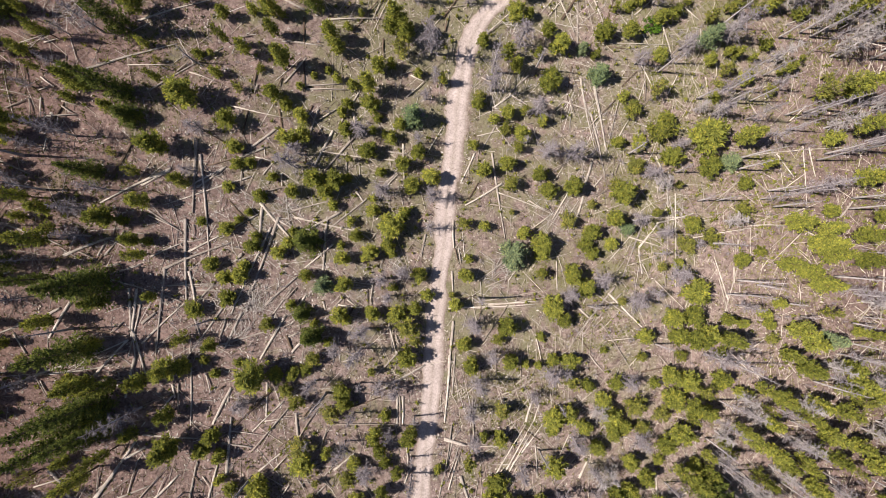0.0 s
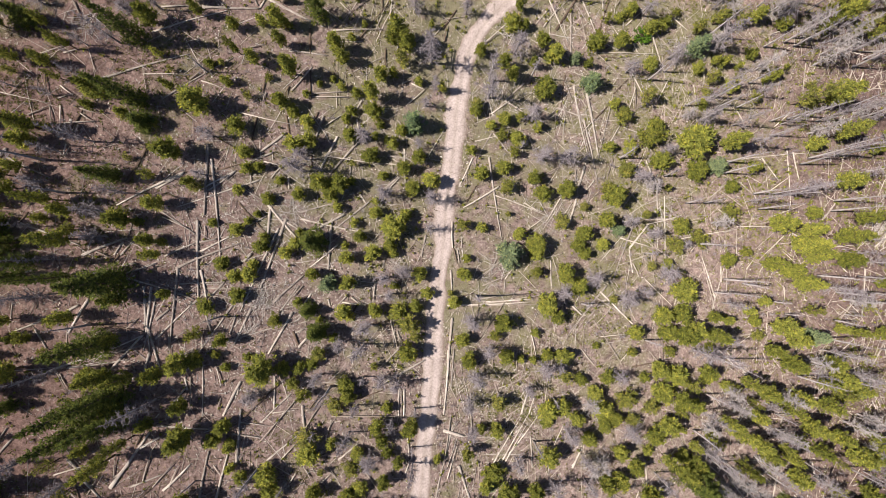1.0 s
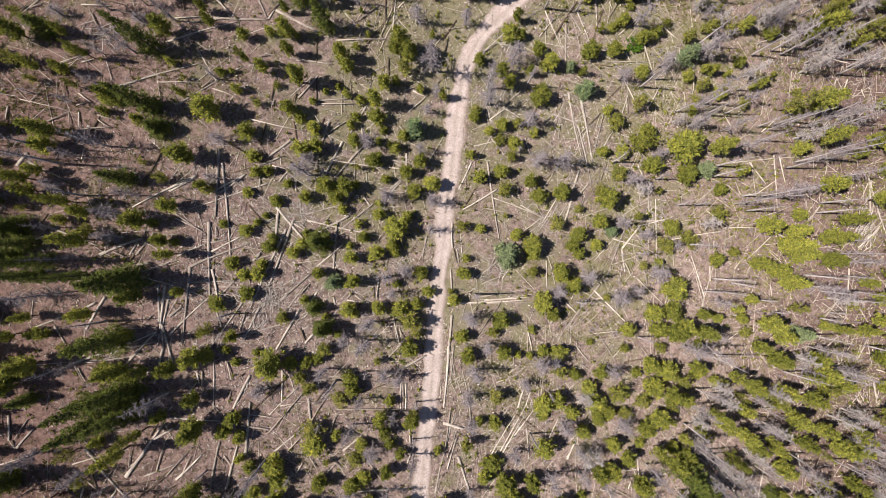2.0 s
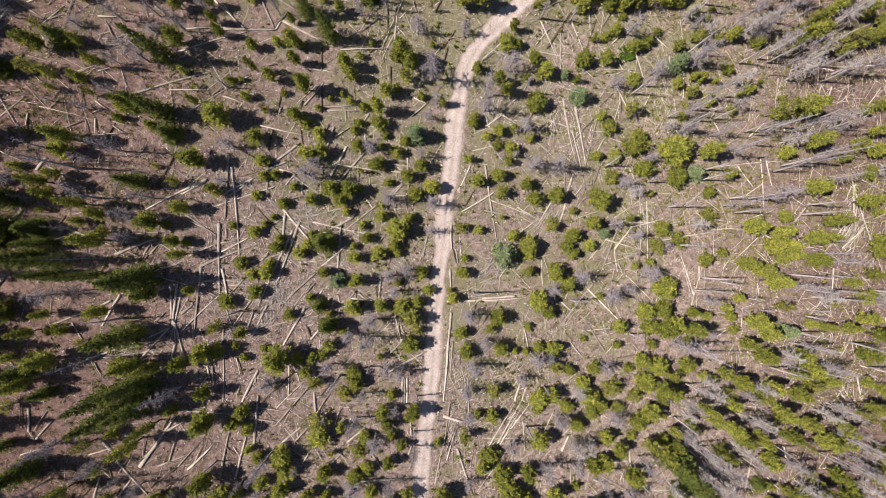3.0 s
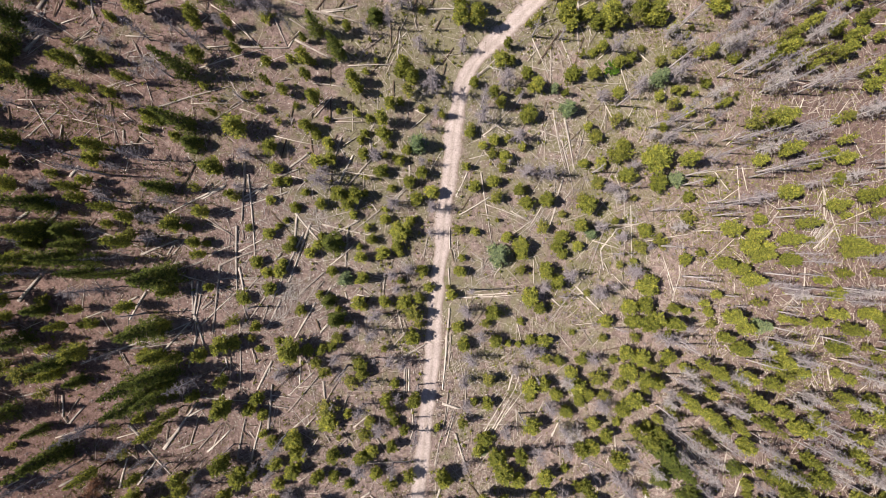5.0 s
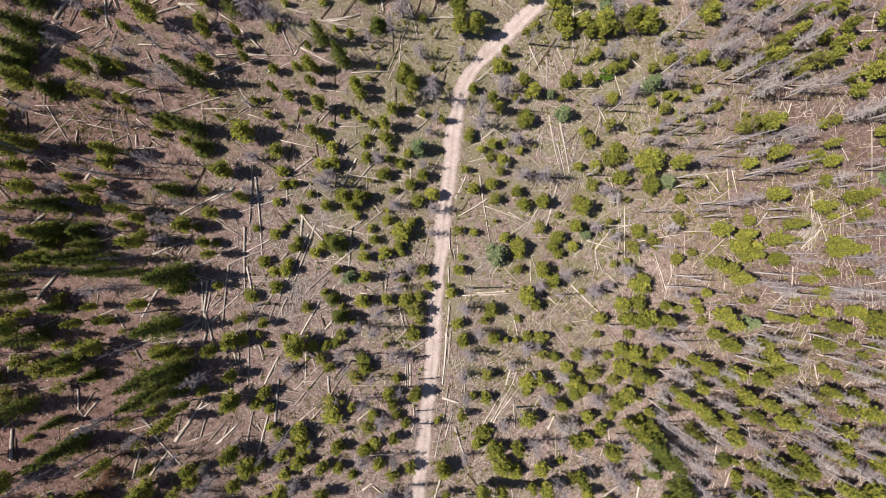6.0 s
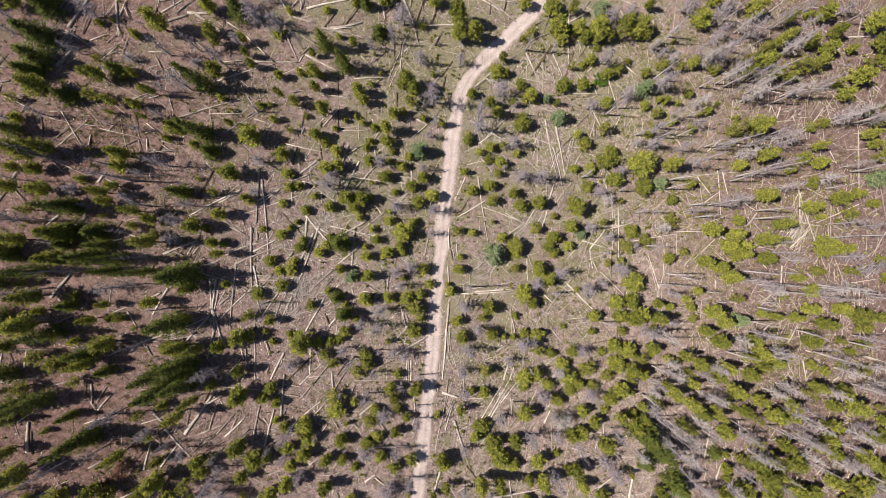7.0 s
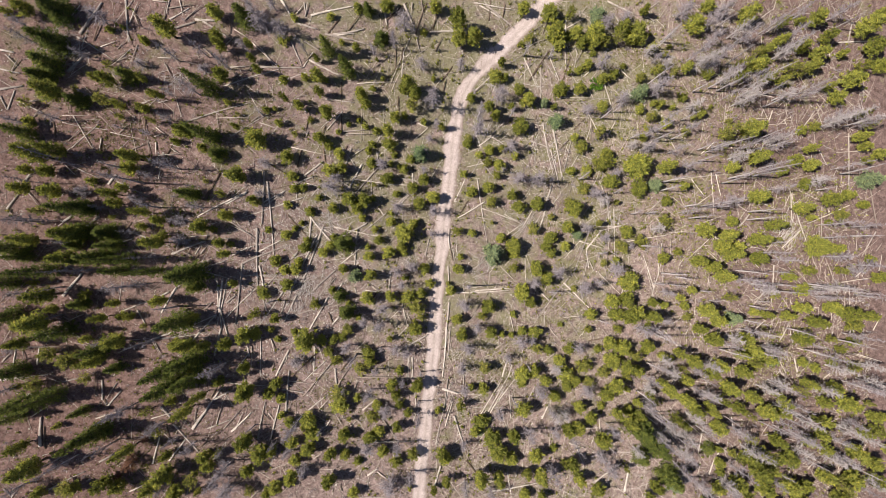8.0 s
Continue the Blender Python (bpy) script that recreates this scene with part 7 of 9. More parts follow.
fallen_log(101.9, 4.3, 98.2, -1.6, 0.26)
fallen_log(94.9, -13.4, 94.9, -8.8, 0.26)
fallen_log(95.2, -19.4, 95.5, -16.1, 0.26)
fallen_log(99.6, -30.0, 104.6, -31.5, 0.26)
fallen_log(-67.4, 40.1, -63.6, 46.2, 0.51)
fallen_log(-59.5, 47.0, -59.0, 39.1, 0.41)
fallen_log(-51.8, 43.8, -48.3, 46.2, 0.31)
fallen_log(-47.3, 44.1, -43.6, 44.1, 0.42)
fallen_log(-51.3, 42.0, -47.3, 43.6, 0.42)
fallen_log(-46.3, 44.2, -40.7, 40.7, 0.32)
fallen_log(-31.5, 49.0, -29.1, 44.8, 0.43)
fallen_log(-29.1, 44.8, -24.8, 43.7, 0.32)
fallen_log(-25.9, 46.3, -17.7, 48.7, 0.43)
fallen_log(-21.6, 42.8, -15.5, 44.3, 0.44)
fallen_log(-23.2, 42.9, -17.7, 41.9, 0.33)
fallen_log(-12.2, 50.4, -11.1, 45.4, 0.44)
fallen_log(-11.1, 46.5, -7.1, 50.2, 0.33, dark=1)
fallen_log(-7.7, 49.9, -5.4, 44.6, 0.45)
fallen_log(-5.4, 44.0, -3.1, 50.5, 0.33, dark=1)
fallen_log(-2.5, 44.6, 3.9, 45.0, 0.34)
fallen_log(9.2, 50.8, 15.2, 46.5, 0.38)
fallen_log(8.0, 50.7, 12.2, 48.4, 0.28)
fallen_log(9.8, 47.6, 10.2, 52.1, 0.28, dark=1)
fallen_log(6.8, 51.2, 15.2, 50.4, 0.28)
fallen_log(-22.7, 42.9, -20.5, 45.9, 0.33, dark=1)
fallen_log(35.7, 53.6, 41.6, 51.3, 0.39)
fallen_log(25.0, 46.5, 30.7, 49.7, 0.29)
fallen_log(26.5, 49.6, 26.4, 44.8, 0.38)
fallen_log(37.7, 50.4, 38.7, 48.6, 0.29)
fallen_log(88.5, 51.2, 89.5, 48.9, 0.26)
fallen_log(23.8, 48.3, 25.0, 46.5, 0.29)
fallen_log(-14.9, -45.4, -12.9, -44.1, 0.33)
fallen_log(-0.2, -44.3, -1.9, -50.0, 0.45)
fallen_log(5.1, -43.5, 7.5, -46.6, 0.37, dark=1)
fallen_log(13.8, -46.4, 14.6, -51.2, 0.28)
fallen_log(10.4, -50.3, 20.1, -49.2, 0.38)
fallen_log(39.6, -52.3, 41.3, -45.1, 0.49)
fallen_log(32.6, -50.0, 39.0, -46.1, 0.39)
fallen_log(59.5, -49.9, 60.9, -46.2, 0.33)
fallen_log(55.5, -50.9, 56.4, -54.7, 0.25, dark=1)
fallen_log(69.9, -52.5, 72.7, -55.9, 0.25)
thin_pole(-67.3, 45.5, -69.4, 42.0, 0.17)
thin_pole(-58.1, 47.3, -61.3, 42.4, 0.17)
thin_pole(-58.6, 37.8, -61.8, 34.5, 0.17)
thin_pole(-58.3, 44.8, -57.2, 42.3, 0.17)
thin_pole(-51.8, 47.7, -52.3, 44.7, 0.20)
thin_pole(-75.0, 31.1, -72.0, 32.0, 0.17)
thin_pole(-52.4, 35.2, -51.3, 32.6, 0.17)
thin_pole(-46.0, 43.7, -41.5, 41.4, 0.17)
thin_pole(-6.4, 43.2, -10.6, 33.0, 0.17)
thin_pole(-26.5, 41.7, -24.2, 39.4, 0.17)
thin_pole(14.3, 39.1, 22.2, 44.7, 0.12)
thin_pole(9.9, 51.0, 12.9, 46.1, 0.12)
thin_pole(6.1, 51.3, 10.6, 49.0, 0.12)
thin_pole(93.3, 48.2, 101.4, 49.0, 0.22)
thin_pole(79.1, 30.7, 76.8, 28.3, 0.12)
thin_pole(80.8, 34.5, 91.8, 36.4, 0.12)
thin_pole(-63.6, 20.9, -63.9, 18.1, 0.19)
thin_pole(-68.5, 15.5, -63.9, 13.3, 0.17)
thin_pole(-68.8, 6.0, -70.7, 4.4, 0.18)
thin_pole(94.7, 27.2, 94.8, 13.0, 0.22)
thin_pole(100.3, 14.6, 101.9, 5.3, 0.17)
thin_pole(94.8, 10.4, 83.7, 6.0, 0.17)
thin_pole(78.5, 5.7, 73.2, -0.5, 0.12)
thin_pole(94.1, -23.8, 102.2, -26.2, 0.17)
thin_pole(76.8, -25.2, 78.4, -28.1, 0.12)
thin_pole(-61.0, -25.1, -62.6, -27.9, 0.21)
thin_pole(-63.5, -27.8, -62.5, -29.2, 0.15)
thin_pole(-56.7, -44.0, -58.2, -45.5, 0.16)
thin_pole(-20.5, -48.2, -18.1, -45.9, 0.17)
thin_pole(-23.9, -45.1, -18.0, -46.1, 0.17)
thin_pole(38.2, -51.5, 41.0, -53.9, 0.22)
thin_pole(28.6, -40.6, 33.4, -43.5, 0.17)
thin_pole(16.5, -43.5, 13.9, -45.9, 0.12)
thin_pole(-19.7, 23.1, -14.1, 23.2, 0.18)
thin_pole(-4.4, 31.0, -2.8, 29.3, 0.14)
thin_pole(10.8, 32.7, 14.7, 30.5, 0.20)
thin_pole(10.5, 23.3, 13.0, 21.9, 0.13)
thin_pole(26.1, 33.1, 28.7, 28.4, 0.13)
thin_pole(31.7, 33.4, 32.0, 32.5, 0.11)
thin_pole(21.2, 24.7, 18.8, 22.3, 0.10)
thin_pole(16.4, 35.8, 17.1, 37.2, 0.10)
thin_pole(22.3, 22.7, 25.7, 9.7, 0.17)
thin_pole(37.7, 32.3, 34.5, 28.6, 0.20)
thin_pole(44.3, 31.7, 44.3, 28.0, 0.17)
thin_pole(67.3, 30.9, 58.7, 22.4, 0.17)
thin_pole(74.0, 34.0, 72.9, 31.1, 0.17)
thin_pole(56.9, 22.0, 58.7, 23.0, 0.13)
thin_pole(-53.1, 14.5, -53.7, 12.9, 0.14)
thin_pole(29.0, 18.5, 13.4, 10.5, 0.13)
thin_pole(33.9, 14.8, 35.8, 10.8, 0.20)
thin_pole(16.3, 3.2, 19.7, 7.8, 0.08)
thin_pole(6.7, 5.1, 7.9, 7.2, 0.08)
thin_pole(31.7, 2.6, 31.0, 4.1, 0.14)
thin_pole(18.8, 1.9, 21.5, 2.1, 0.17)
thin_pole(37.6, 3.5, 36.6, 1.3, 0.17)
thin_pole(60.0, 2.9, 54.2, -2.0, 0.20)
thin_pole(54.9, 4.4, 59.6, 4.6, 0.13)
thin_pole(50.5, 1.7, 52.3, 2.7, 0.10)
thin_pole(-44.3, -2.1, -46.3, -2.6, 0.16)
thin_pole(4.7, -8.1, 18.2, -6.0, 0.17)
thin_pole(5.1, -9.0, 16.9, -8.9, 0.13)
thin_pole(9.3, -9.5, 5.4, -14.8, 0.17)
thin_pole(6.6, -5.3, 9.5, -2.8, 0.10)
thin_pole(11.2, -5.3, 10.9, -3.5, 0.10)
thin_pole(44.8, -4.8, 46.3, -10.2, 0.17)
thin_pole(37.1, -2.3, 37.2, -6.0, 0.17)
thin_pole(73.5, -9.0, 69.9, -12.9, 0.13)
thin_pole(59.4, -6.7, 59.4, -8.6, 0.16)
thin_pole(55.5, -2.8, 54.4, -4.1, 0.13)
thin_pole(54.4, -17.5, 54.8, -19.5, 0.10)
thin_pole(65.0, -2.5, 65.2, -3.5, 0.11)
thin_pole(34.5, -17.0, 37.4, -20.4, 0.17)
thin_pole(36.8, -14.4, 36.9, -18.4, 0.17)
thin_pole(36.8, -8.3, 36.8, -9.9, 0.13)
thin_pole(-52.6, -30.3, -51.5, -31.8, 0.16)
thin_pole(-48.7, -32.5, -49.4, -33.9, 0.14)
thin_pole(-54.3, -17.7, -53.2, -19.7, 0.17)
thin_pole(-33.8, -31.9, -32.6, -33.6, 0.17)
thin_pole(-41.4, -28.2, -42.4, -29.7, 0.15)
thin_pole(-32.8, -22.1, -33.3, -24.0, 0.16)
thin_pole(-31.5, -30.4, -30.7, -31.2, 0.12)
thin_pole(-30.0, -25.8, -25.6, -26.6, 0.14)
thin_pole(-25.5, -24.6, -22.6, -24.2, 0.18)
thin_pole(-22.9, -24.0, -18.8, -24.4, 0.14)
thin_pole(20.5, -32.6, 18.9, -34.3, 0.13)
thin_pole(14.1, -19.6, 10.5, -22.0, 0.13)
thin_pole(26.5, -21.9, 27.2, -24.1, 0.17)
thin_pole(33.0, -37.9, 34.0, -39.6, 0.15)
thin_pole(32.3, -20.3, 31.7, -21.2, 0.12)
thin_pole(2.3, -29.9, 0.8, -34.2, 0.14)
thin_pole(51.9, -28.0, 52.6, -27.1, 0.12)
thin_pole(-40.2, 9.8, -38.1, 10.9, 0.18)
thin_pole(-8.3, 9.4, -6.6, 11.1, 0.18)
thin_pole(-7.0, 7.6, -5.4, 8.3, 0.15)
thin_pole(-43.2, -4.9, -40.1, -5.8, 0.21)
thin_pole(-39.9, -12.3, -39.7, -15.3, 0.20)
thin_pole(-27.6, -5.1, -26.7, -6.8, 0.15)
thin_pole(-15.3, -8.1, -11.8, -8.6, 0.21)
thin_pole(-11.1, -6.1, -11.1, -8.6, 0.18)
thin_pole(-10.3, -4.8, -10.7, -8.3, 0.21)
thin_pole(-7.9, -11.5, -7.0, -15.1, 0.22)
thin_pole(5.2, 17.1, 13.8, 19.4, 0.18)
thin_pole(19.0, 5.5, 25.9, 9.3, 0.18)
thin_pole(26.0, -2.0, 33.1, 5.6, 0.15)
thin_pole(4.7, -8.9, 17.5, -7.2, 0.15)
thin_pole(43.6, 5.7, 48.6, 12.0, 0.15)
thin_pole(40.3, 1.8, 50.3, 3.4, 0.18)
thin_pole(50.3, -2.0, 50.3, 3.4, 0.15)
thin_pole(37.1, -2.8, 43.6, -5.1, 0.21)
thin_pole(33.9, -5.1, 38.7, -9.7, 0.15)
thin_pole(23.6, 5.5, 30.7, 7.9, 0.15)
thin_pole(33.9, 4.1, 40.3, 5.7, 0.21)
thin_pole(38.7, 9.5, 42.0, 3.4, 0.21)
thin_pole(-63.8, 37.9, -60.9, 39.2, 0.20)
thin_pole(-60.9, 37.7, -59.3, 39.5, 0.20)
thin_pole(-62.3, 34.7, -58.9, 37.5, 0.20)
thin_pole(-60.7, 35.5, -58.4, 36.4, 0.20)
thin_pole(-59.0, 40.4, -58.6, 38.6, 0.21)
thin_pole(-57.4, 38.7, -58.6, 34.8, 0.21)
thin_pole(-70.2, 24.8, -65.8, 24.9, 0.14)
thin_pole(-68.8, 28.9, -68.8, 24.0, 0.14)
thin_pole(-68.4, 24.9, -65.0, 18.7, 0.20)
thin_pole(-70.2, 23.6, -67.2, 22.9, 0.20)
thin_pole(-69.2, 20.1, -66.8, 22.5, 0.20)
thin_pole(-60.6, 21.8, -58.8, 23.9, 0.20)
thin_pole(-62.1, 22.0, -55.5, 20.6, 0.14)
thin_pole(-53.8, 36.4, -49.6, 36.4, 0.21)
thin_pole(-52.8, 35.8, -51.3, 32.8, 0.14)
thin_pole(-49.6, 36.0, -45.3, 35.2, 0.21)
thin_pole(-45.5, 33.7, -45.1, 35.6, 0.21)
thin_pole(-40.9, 35.3, -37.2, 35.7, 0.21)
thin_pole(-43.5, 25.4, -37.1, 25.6, 0.14)
thin_pole(-52.1, 37.7, -47.9, 36.7, 0.21, dark=1)
thin_pole(-45.7, 38.6, -41.3, 34.9, 0.21)
thin_pole(-39.8, 38.2, -39.8, 36.1, 0.21, dark=1)
thin_pole(-56.8, 27.7, -52.8, 29.3, 0.14)
thin_pole(-53.8, 27.9, -52.0, 28.4, 0.21)
thin_pole(-50.6, 28.5, -49.6, 25.3, 0.14)
thin_pole(-56.2, 24.8, -55.9, 21.8, 0.21, dark=1)
thin_pole(-54.2, 23.2, -52.5, 21.9, 0.21)
thin_pole(-54.6, 21.4, -52.5, 22.1, 0.14)
thin_pole(-41.8, 39.6, -40.7, 40.6, 0.21)
thin_pole(-42.2, 39.6, -40.9, 38.3, 0.21, dark=1)
thin_pole(-36.9, 40.3, -32.4, 36.1, 0.21)
thin_pole(-35.5, 39.7, -33.3, 36.5, 0.21)
thin_pole(-27.3, 36.7, -25.7, 38.5, 0.22, dark=1)
thin_pole(-20.8, 42.7, -17.5, 43.2, 0.22)
thin_pole(-17.0, 33.3, -9.3, 33.9, 0.22)
thin_pole(-10.7, 39.0, -14.9, 35.7, 0.22)
thin_pole(-13.1, 31.9, -8.3, 38.1, 0.22, dark=1)
thin_pole(-9.3, 41.5, -9.3, 36.1, 0.22, dark=1)
thin_pole(-5.3, 43.8, -4.5, 40.4, 0.22)
thin_pole(-4.8, 43.4, -4.8, 40.3, 0.14)
thin_pole(-7.3, 39.2, -6.3, 40.2, 0.22)
thin_pole(-7.8, 41.1, -8.3, 38.1, 0.22, dark=1)
thin_pole(-17.5, 23.3, -14.1, 23.3, 0.14)
thin_pole(-37.1, 24.9, -35.3, 26.4, 0.21)
thin_pole(-35.5, 24.8, -32.1, 23.6, 0.21)
thin_pole(-26.9, 23.4, -25.7, 28.8, 0.22, dark=1)
thin_pole(-26.4, 23.4, -26.8, 22.0, 0.22)
thin_pole(-28.7, 30.1, -27.3, 30.4, 0.22)
thin_pole(-15.6, 37.7, -14.1, 36.3, 0.14)
thin_pole(-14.1, 29.4, -12.7, 28.4, 0.14)
thin_pole(-4.3, 31.4, -2.8, 29.9, 0.14)
thin_pole(-8.8, 31.1, -8.8, 28.1, 0.22, dark=1)
thin_pole(-6.3, 25.7, -4.8, 26.3, 0.22)
thin_pole(-4.8, 25.8, -2.8, 24.9, 0.22)
thin_pole(-5.5, 22.5, -2.8, 24.9, 0.22)
thin_pole(-1.3, 33.5, 0.1, 35.1, 0.14)
thin_pole(-1.3, 40.6, 0.1, 43.7, 0.23, dark=1)
thin_pole(-23.1, 24.5, -23.6, 23.1, 0.22, dark=1)
thin_pole(17.3, 40.3, 20.3, 33.7, 0.19)
thin_pole(26.5, 43.7, 28.4, 39.9, 0.19)
thin_pole(16.3, 42.1, 23.8, 45.4, 0.19)
thin_pole(17.9, 42.4, 20.5, 44.1, 0.19)
thin_pole(14.1, 40.6, 23.8, 41.0, 0.14)
thin_pole(28.7, 40.2, 30.4, 42.9, 0.19)
thin_pole(28.4, 43.6, 29.1, 41.5, 0.19)
thin_pole(31.5, 43.0, 33.7, 37.6, 0.20)
thin_pole(37.1, 43.7, 39.4, 39.5, 0.20)
thin_pole(38.6, 43.2, 41.1, 38.0, 0.20)
thin_pole(38.8, 38.9, 41.1, 36.9, 0.20)
thin_pole(41.1, 39.6, 42.4, 38.3, 0.16)
thin_pole(39.4, 44.9, 42.4, 42.9, 0.16, dark=1)
thin_pole(36.5, 46.3, 39.4, 42.7, 0.20, dark=1)
thin_pole(6.3, 32.4, 8.9, 34.3, 0.19)
thin_pole(11.5, 34.7, 10.5, 32.6, 0.14)
thin_pole(0.1, 36.1, 3.8, 36.8, 0.14)
thin_pole(0.3, 32.6, 0.7, 35.1, 0.23, dark=1)
thin_pole(23.8, 32.3, 37.1, 32.6, 0.14)
thin_pole(31.7, 34.1, 32.6, 32.4, 0.20)
thin_pole(26.5, 28.7, 29.3, 25.2, 0.14)
thin_pole(27.1, 30.9, 30.4, 27.3, 0.19)
thin_pole(28.7, 26.7, 31.5, 24.2, 0.14)
thin_pole(31.3, 29.5, 34.3, 23.7, 0.20)
thin_pole(32.1, 23.6, 32.1, 26.9, 0.20)
thin_pole(31.0, 23.5, 32.1, 26.9, 0.20)
thin_pole(36.0, 24.9, 37.7, 28.2, 0.20)
thin_pole(37.1, 28.7, 38.8, 25.5, 0.20)
thin_pole(26.0, 31.9, 29.3, 31.5, 0.19, dark=1)
thin_pole(23.8, 32.3, 26.0, 30.3, 0.14)
thin_pole(28.2, 25.6, 25.5, 15.0, 0.19)
thin_pole(15.2, 36.5, 17.9, 39.8, 0.14)
thin_pole(16.3, 36.0, 18.9, 39.3, 0.14)
thin_pole(45.1, 42.6, 46.9, 40.7, 0.16)
thin_pole(81.9, 39.8, 84.4, 36.3, 0.17)
thin_pole(74.2, 35.2, 89.7, 36.5, 0.17)
thin_pole(63.0, 27.1, 66.7, 30.0, 0.17)
thin_pole(76.1, 28.2, 80.6, 31.0, 0.17)
thin_pole(78.0, 29.9, 78.7, 28.3, 0.17)
thin_pole(83.2, 28.5, 85.8, 32.0, 0.17)
thin_pole(81.9, 30.1, 83.8, 33.1, 0.14)
thin_pole(86.4, 33.8, 88.4, 31.0, 0.17)
thin_pole(88.4, 33.9, 89.7, 31.6, 0.14)
thin_pole(89.0, 50.8, 89.9, 49.2, 0.18)
thin_pole(44.6, 30.6, 44.0, 27.4, 0.16)
thin_pole(56.7, 29.0, 57.0, 27.7, 0.14)
thin_pole(57.0, 37.3, 61.8, 39.2, 0.17)
thin_pole(62.4, 38.1, 64.2, 36.2, 0.17)
thin_pole(42.5, 27.8, 42.8, 24.0, 0.16)
thin_pole(-30.1, 20.3, -22.2, 18.7, 0.20)
# this dark pole stands in for a dead trunk and its cast shadow
thin_pole(-34.2, 16.9, -30.8, 15.0, 0.23, dark=1)
thin_pole(-23.1, 10.9, -23.1, 9.0, 0.20)
thin_pole(-26.7, 13.1, -24.3, 12.5, 0.20)
thin_pole(-28.5, 12.3, -28.6, 8.9, 0.20)
thin_pole(-40.8, 4.7, -37.1, 2.9, 0.19)
thin_pole(-40.7, 8.1, -37.7, 7.3, 0.23, dark=1)
thin_pole(-35.0, 3.4, -35.0, 1.6, 0.19)
thin_pole(-26.4, 8.0, -23.1, 8.8, 0.20)
thin_pole(-27.3, -6.0, -21.7, -6.0, 0.20)
thin_pole(-35.3, -12.6, -35.4, -14.5, 0.19)
thin_pole(-15.5, 20.4, -17.9, 18.7, 0.20)
thin_pole(-7.0, 20.0, -5.8, 18.6, 0.20)
thin_pole(-17.9, 14.2, -9.2, 13.0, 0.22)
thin_pole(-8.2, 13.2, -3.3, 12.9, 0.22)
thin_pole(-20.3, 11.5, -21.2, 9.7, 0.20)
thin_pole(-20.3, 11.5, -20.1, 9.5, 0.20)
thin_pole(-9.8, 2.4, -10.9, 1.0, 0.20)
thin_pole(-6.7, -1.2, -5.7, -2.7, 0.20)
thin_pole(-37.0, -18.8, -36.9, -23.5, 0.23)
thin_pole(-33.4, -17.5, -32.7, -20.3, 0.23)
thin_pole(-30.9, -19.4, -32.1, -19.9, 0.23, dark=1)
thin_pole(-21.8, -22.4, -27.2, -28.7, 0.24)
thin_pole(-21.1, -5.6, -22.6, -7.2, 0.24)
thin_pole(-14.0, -7.4, -12.5, -8.6, 0.24)
thin_pole(-7.0, -12.7, -6.2, -14.7, 0.20)
thin_pole(-49.5, 2.4, -50.5, -0.3, 0.23)
thin_pole(-49.9, 2.0, -50.5, 0.2, 0.19)
thin_pole(-49.5, -0.4, -47.8, -1.1, 0.23)
thin_pole(-44.1, -10.1, -45.6, -11.5, 0.19)
thin_pole(5.8, 26.0, 7.9, 25.0, 0.21)
thin_pole(9.4, 26.4, 11.3, 24.5, 0.21)
thin_pole(18.7, 23.0, 18.2, 19.5, 0.17)
thin_pole(18.7, 23.0, 16.8, 21.0, 0.17)
thin_pole(19.6, 23.7, 20.6, 20.6, 0.17)
thin_pole(8.4, 19.2, 10.8, 19.4, 0.21)
thin_pole(13.9, 18.7, 14.6, 16.3, 0.17)
thin_pole(13.1, 20.1, 15.8, 24.1, 0.21)
thin_pole(19.5, 27.9, 21.1, 24.3, 0.17)
thin_pole(24.9, 21.3, 22.7, 18.9, 0.21)
thin_pole(6.9, 6.9, 12.6, 5.8, 0.21)
thin_pole(24.9, 11.3, 23.1, 9.2, 0.21)
thin_pole(21.7, 13.9, 21.7, 10.8, 0.18)
thin_pole(20.0, 9.7, 16.8, 4.5, 0.21)
thin_pole(19.5, 8.1, 17.9, 5.0, 0.17)
thin_pole(18.4, 3.4, 21.1, 7.6, 0.17)
thin_pole(13.1, 7.5, 15.8, 6.0, 0.17)
thin_pole(16.3, 5.0, 13.7, 3.2, 0.21)
thin_pole(19.0, 13.6, 20.6, 12.3, 0.17)
thin_pole(16.3, 11.2, 19.0, 13.3, 0.17)
thin_pole(-69.8, 15.8, -68.2, 14.1, 0.20)
thin_pole(-62.1, 9.1, -60.0, 8.6, 0.20)
thin_pole(-53.8, 13.4, -53.4, 14.9, 0.21)
thin_pole(-62.1, 2.7, -60.9, 4.3, 0.14)
thin_pole(-58.4, 18.9, -55.6, 20.2, 0.21)
thin_pole(-55.6, 20.3, -55.3, 18.1, 0.21)
thin_pole(-54.2, 20.4, -54.1, 17.7, 0.21)
thin_pole(-51.7, 20.1, -49.1, 19.4, 0.21)
thin_pole(-51.7, 19.4, -50.0, 18.3, 0.21)
thin_pole(-53.8, 17.9, -49.5, 18.3, 0.21)
thin_pole(-63.8, 20.0, -63.9, 18.3, 0.20, dark=1)
thin_pole(-62.9, 18.8, -62.1, 19.7, 0.14)
thin_pole(-62.5, 6.5, -59.6, 5.6, 0.20, dark=1)
thin_pole(-2.3, 14.4, 0.1, 18.5, 0.14)
thin_pole(27.7, 17.7, 29.3, 20.4, 0.19)
thin_pole(5.9, 2.8, 10.0, 1.3, 0.19)
thin_pole(33.8, 13.1, 35.5, 11.0, 0.20, dark=1)
thin_pole(33.8, 9.9, 36.0, 9.6, 0.20)
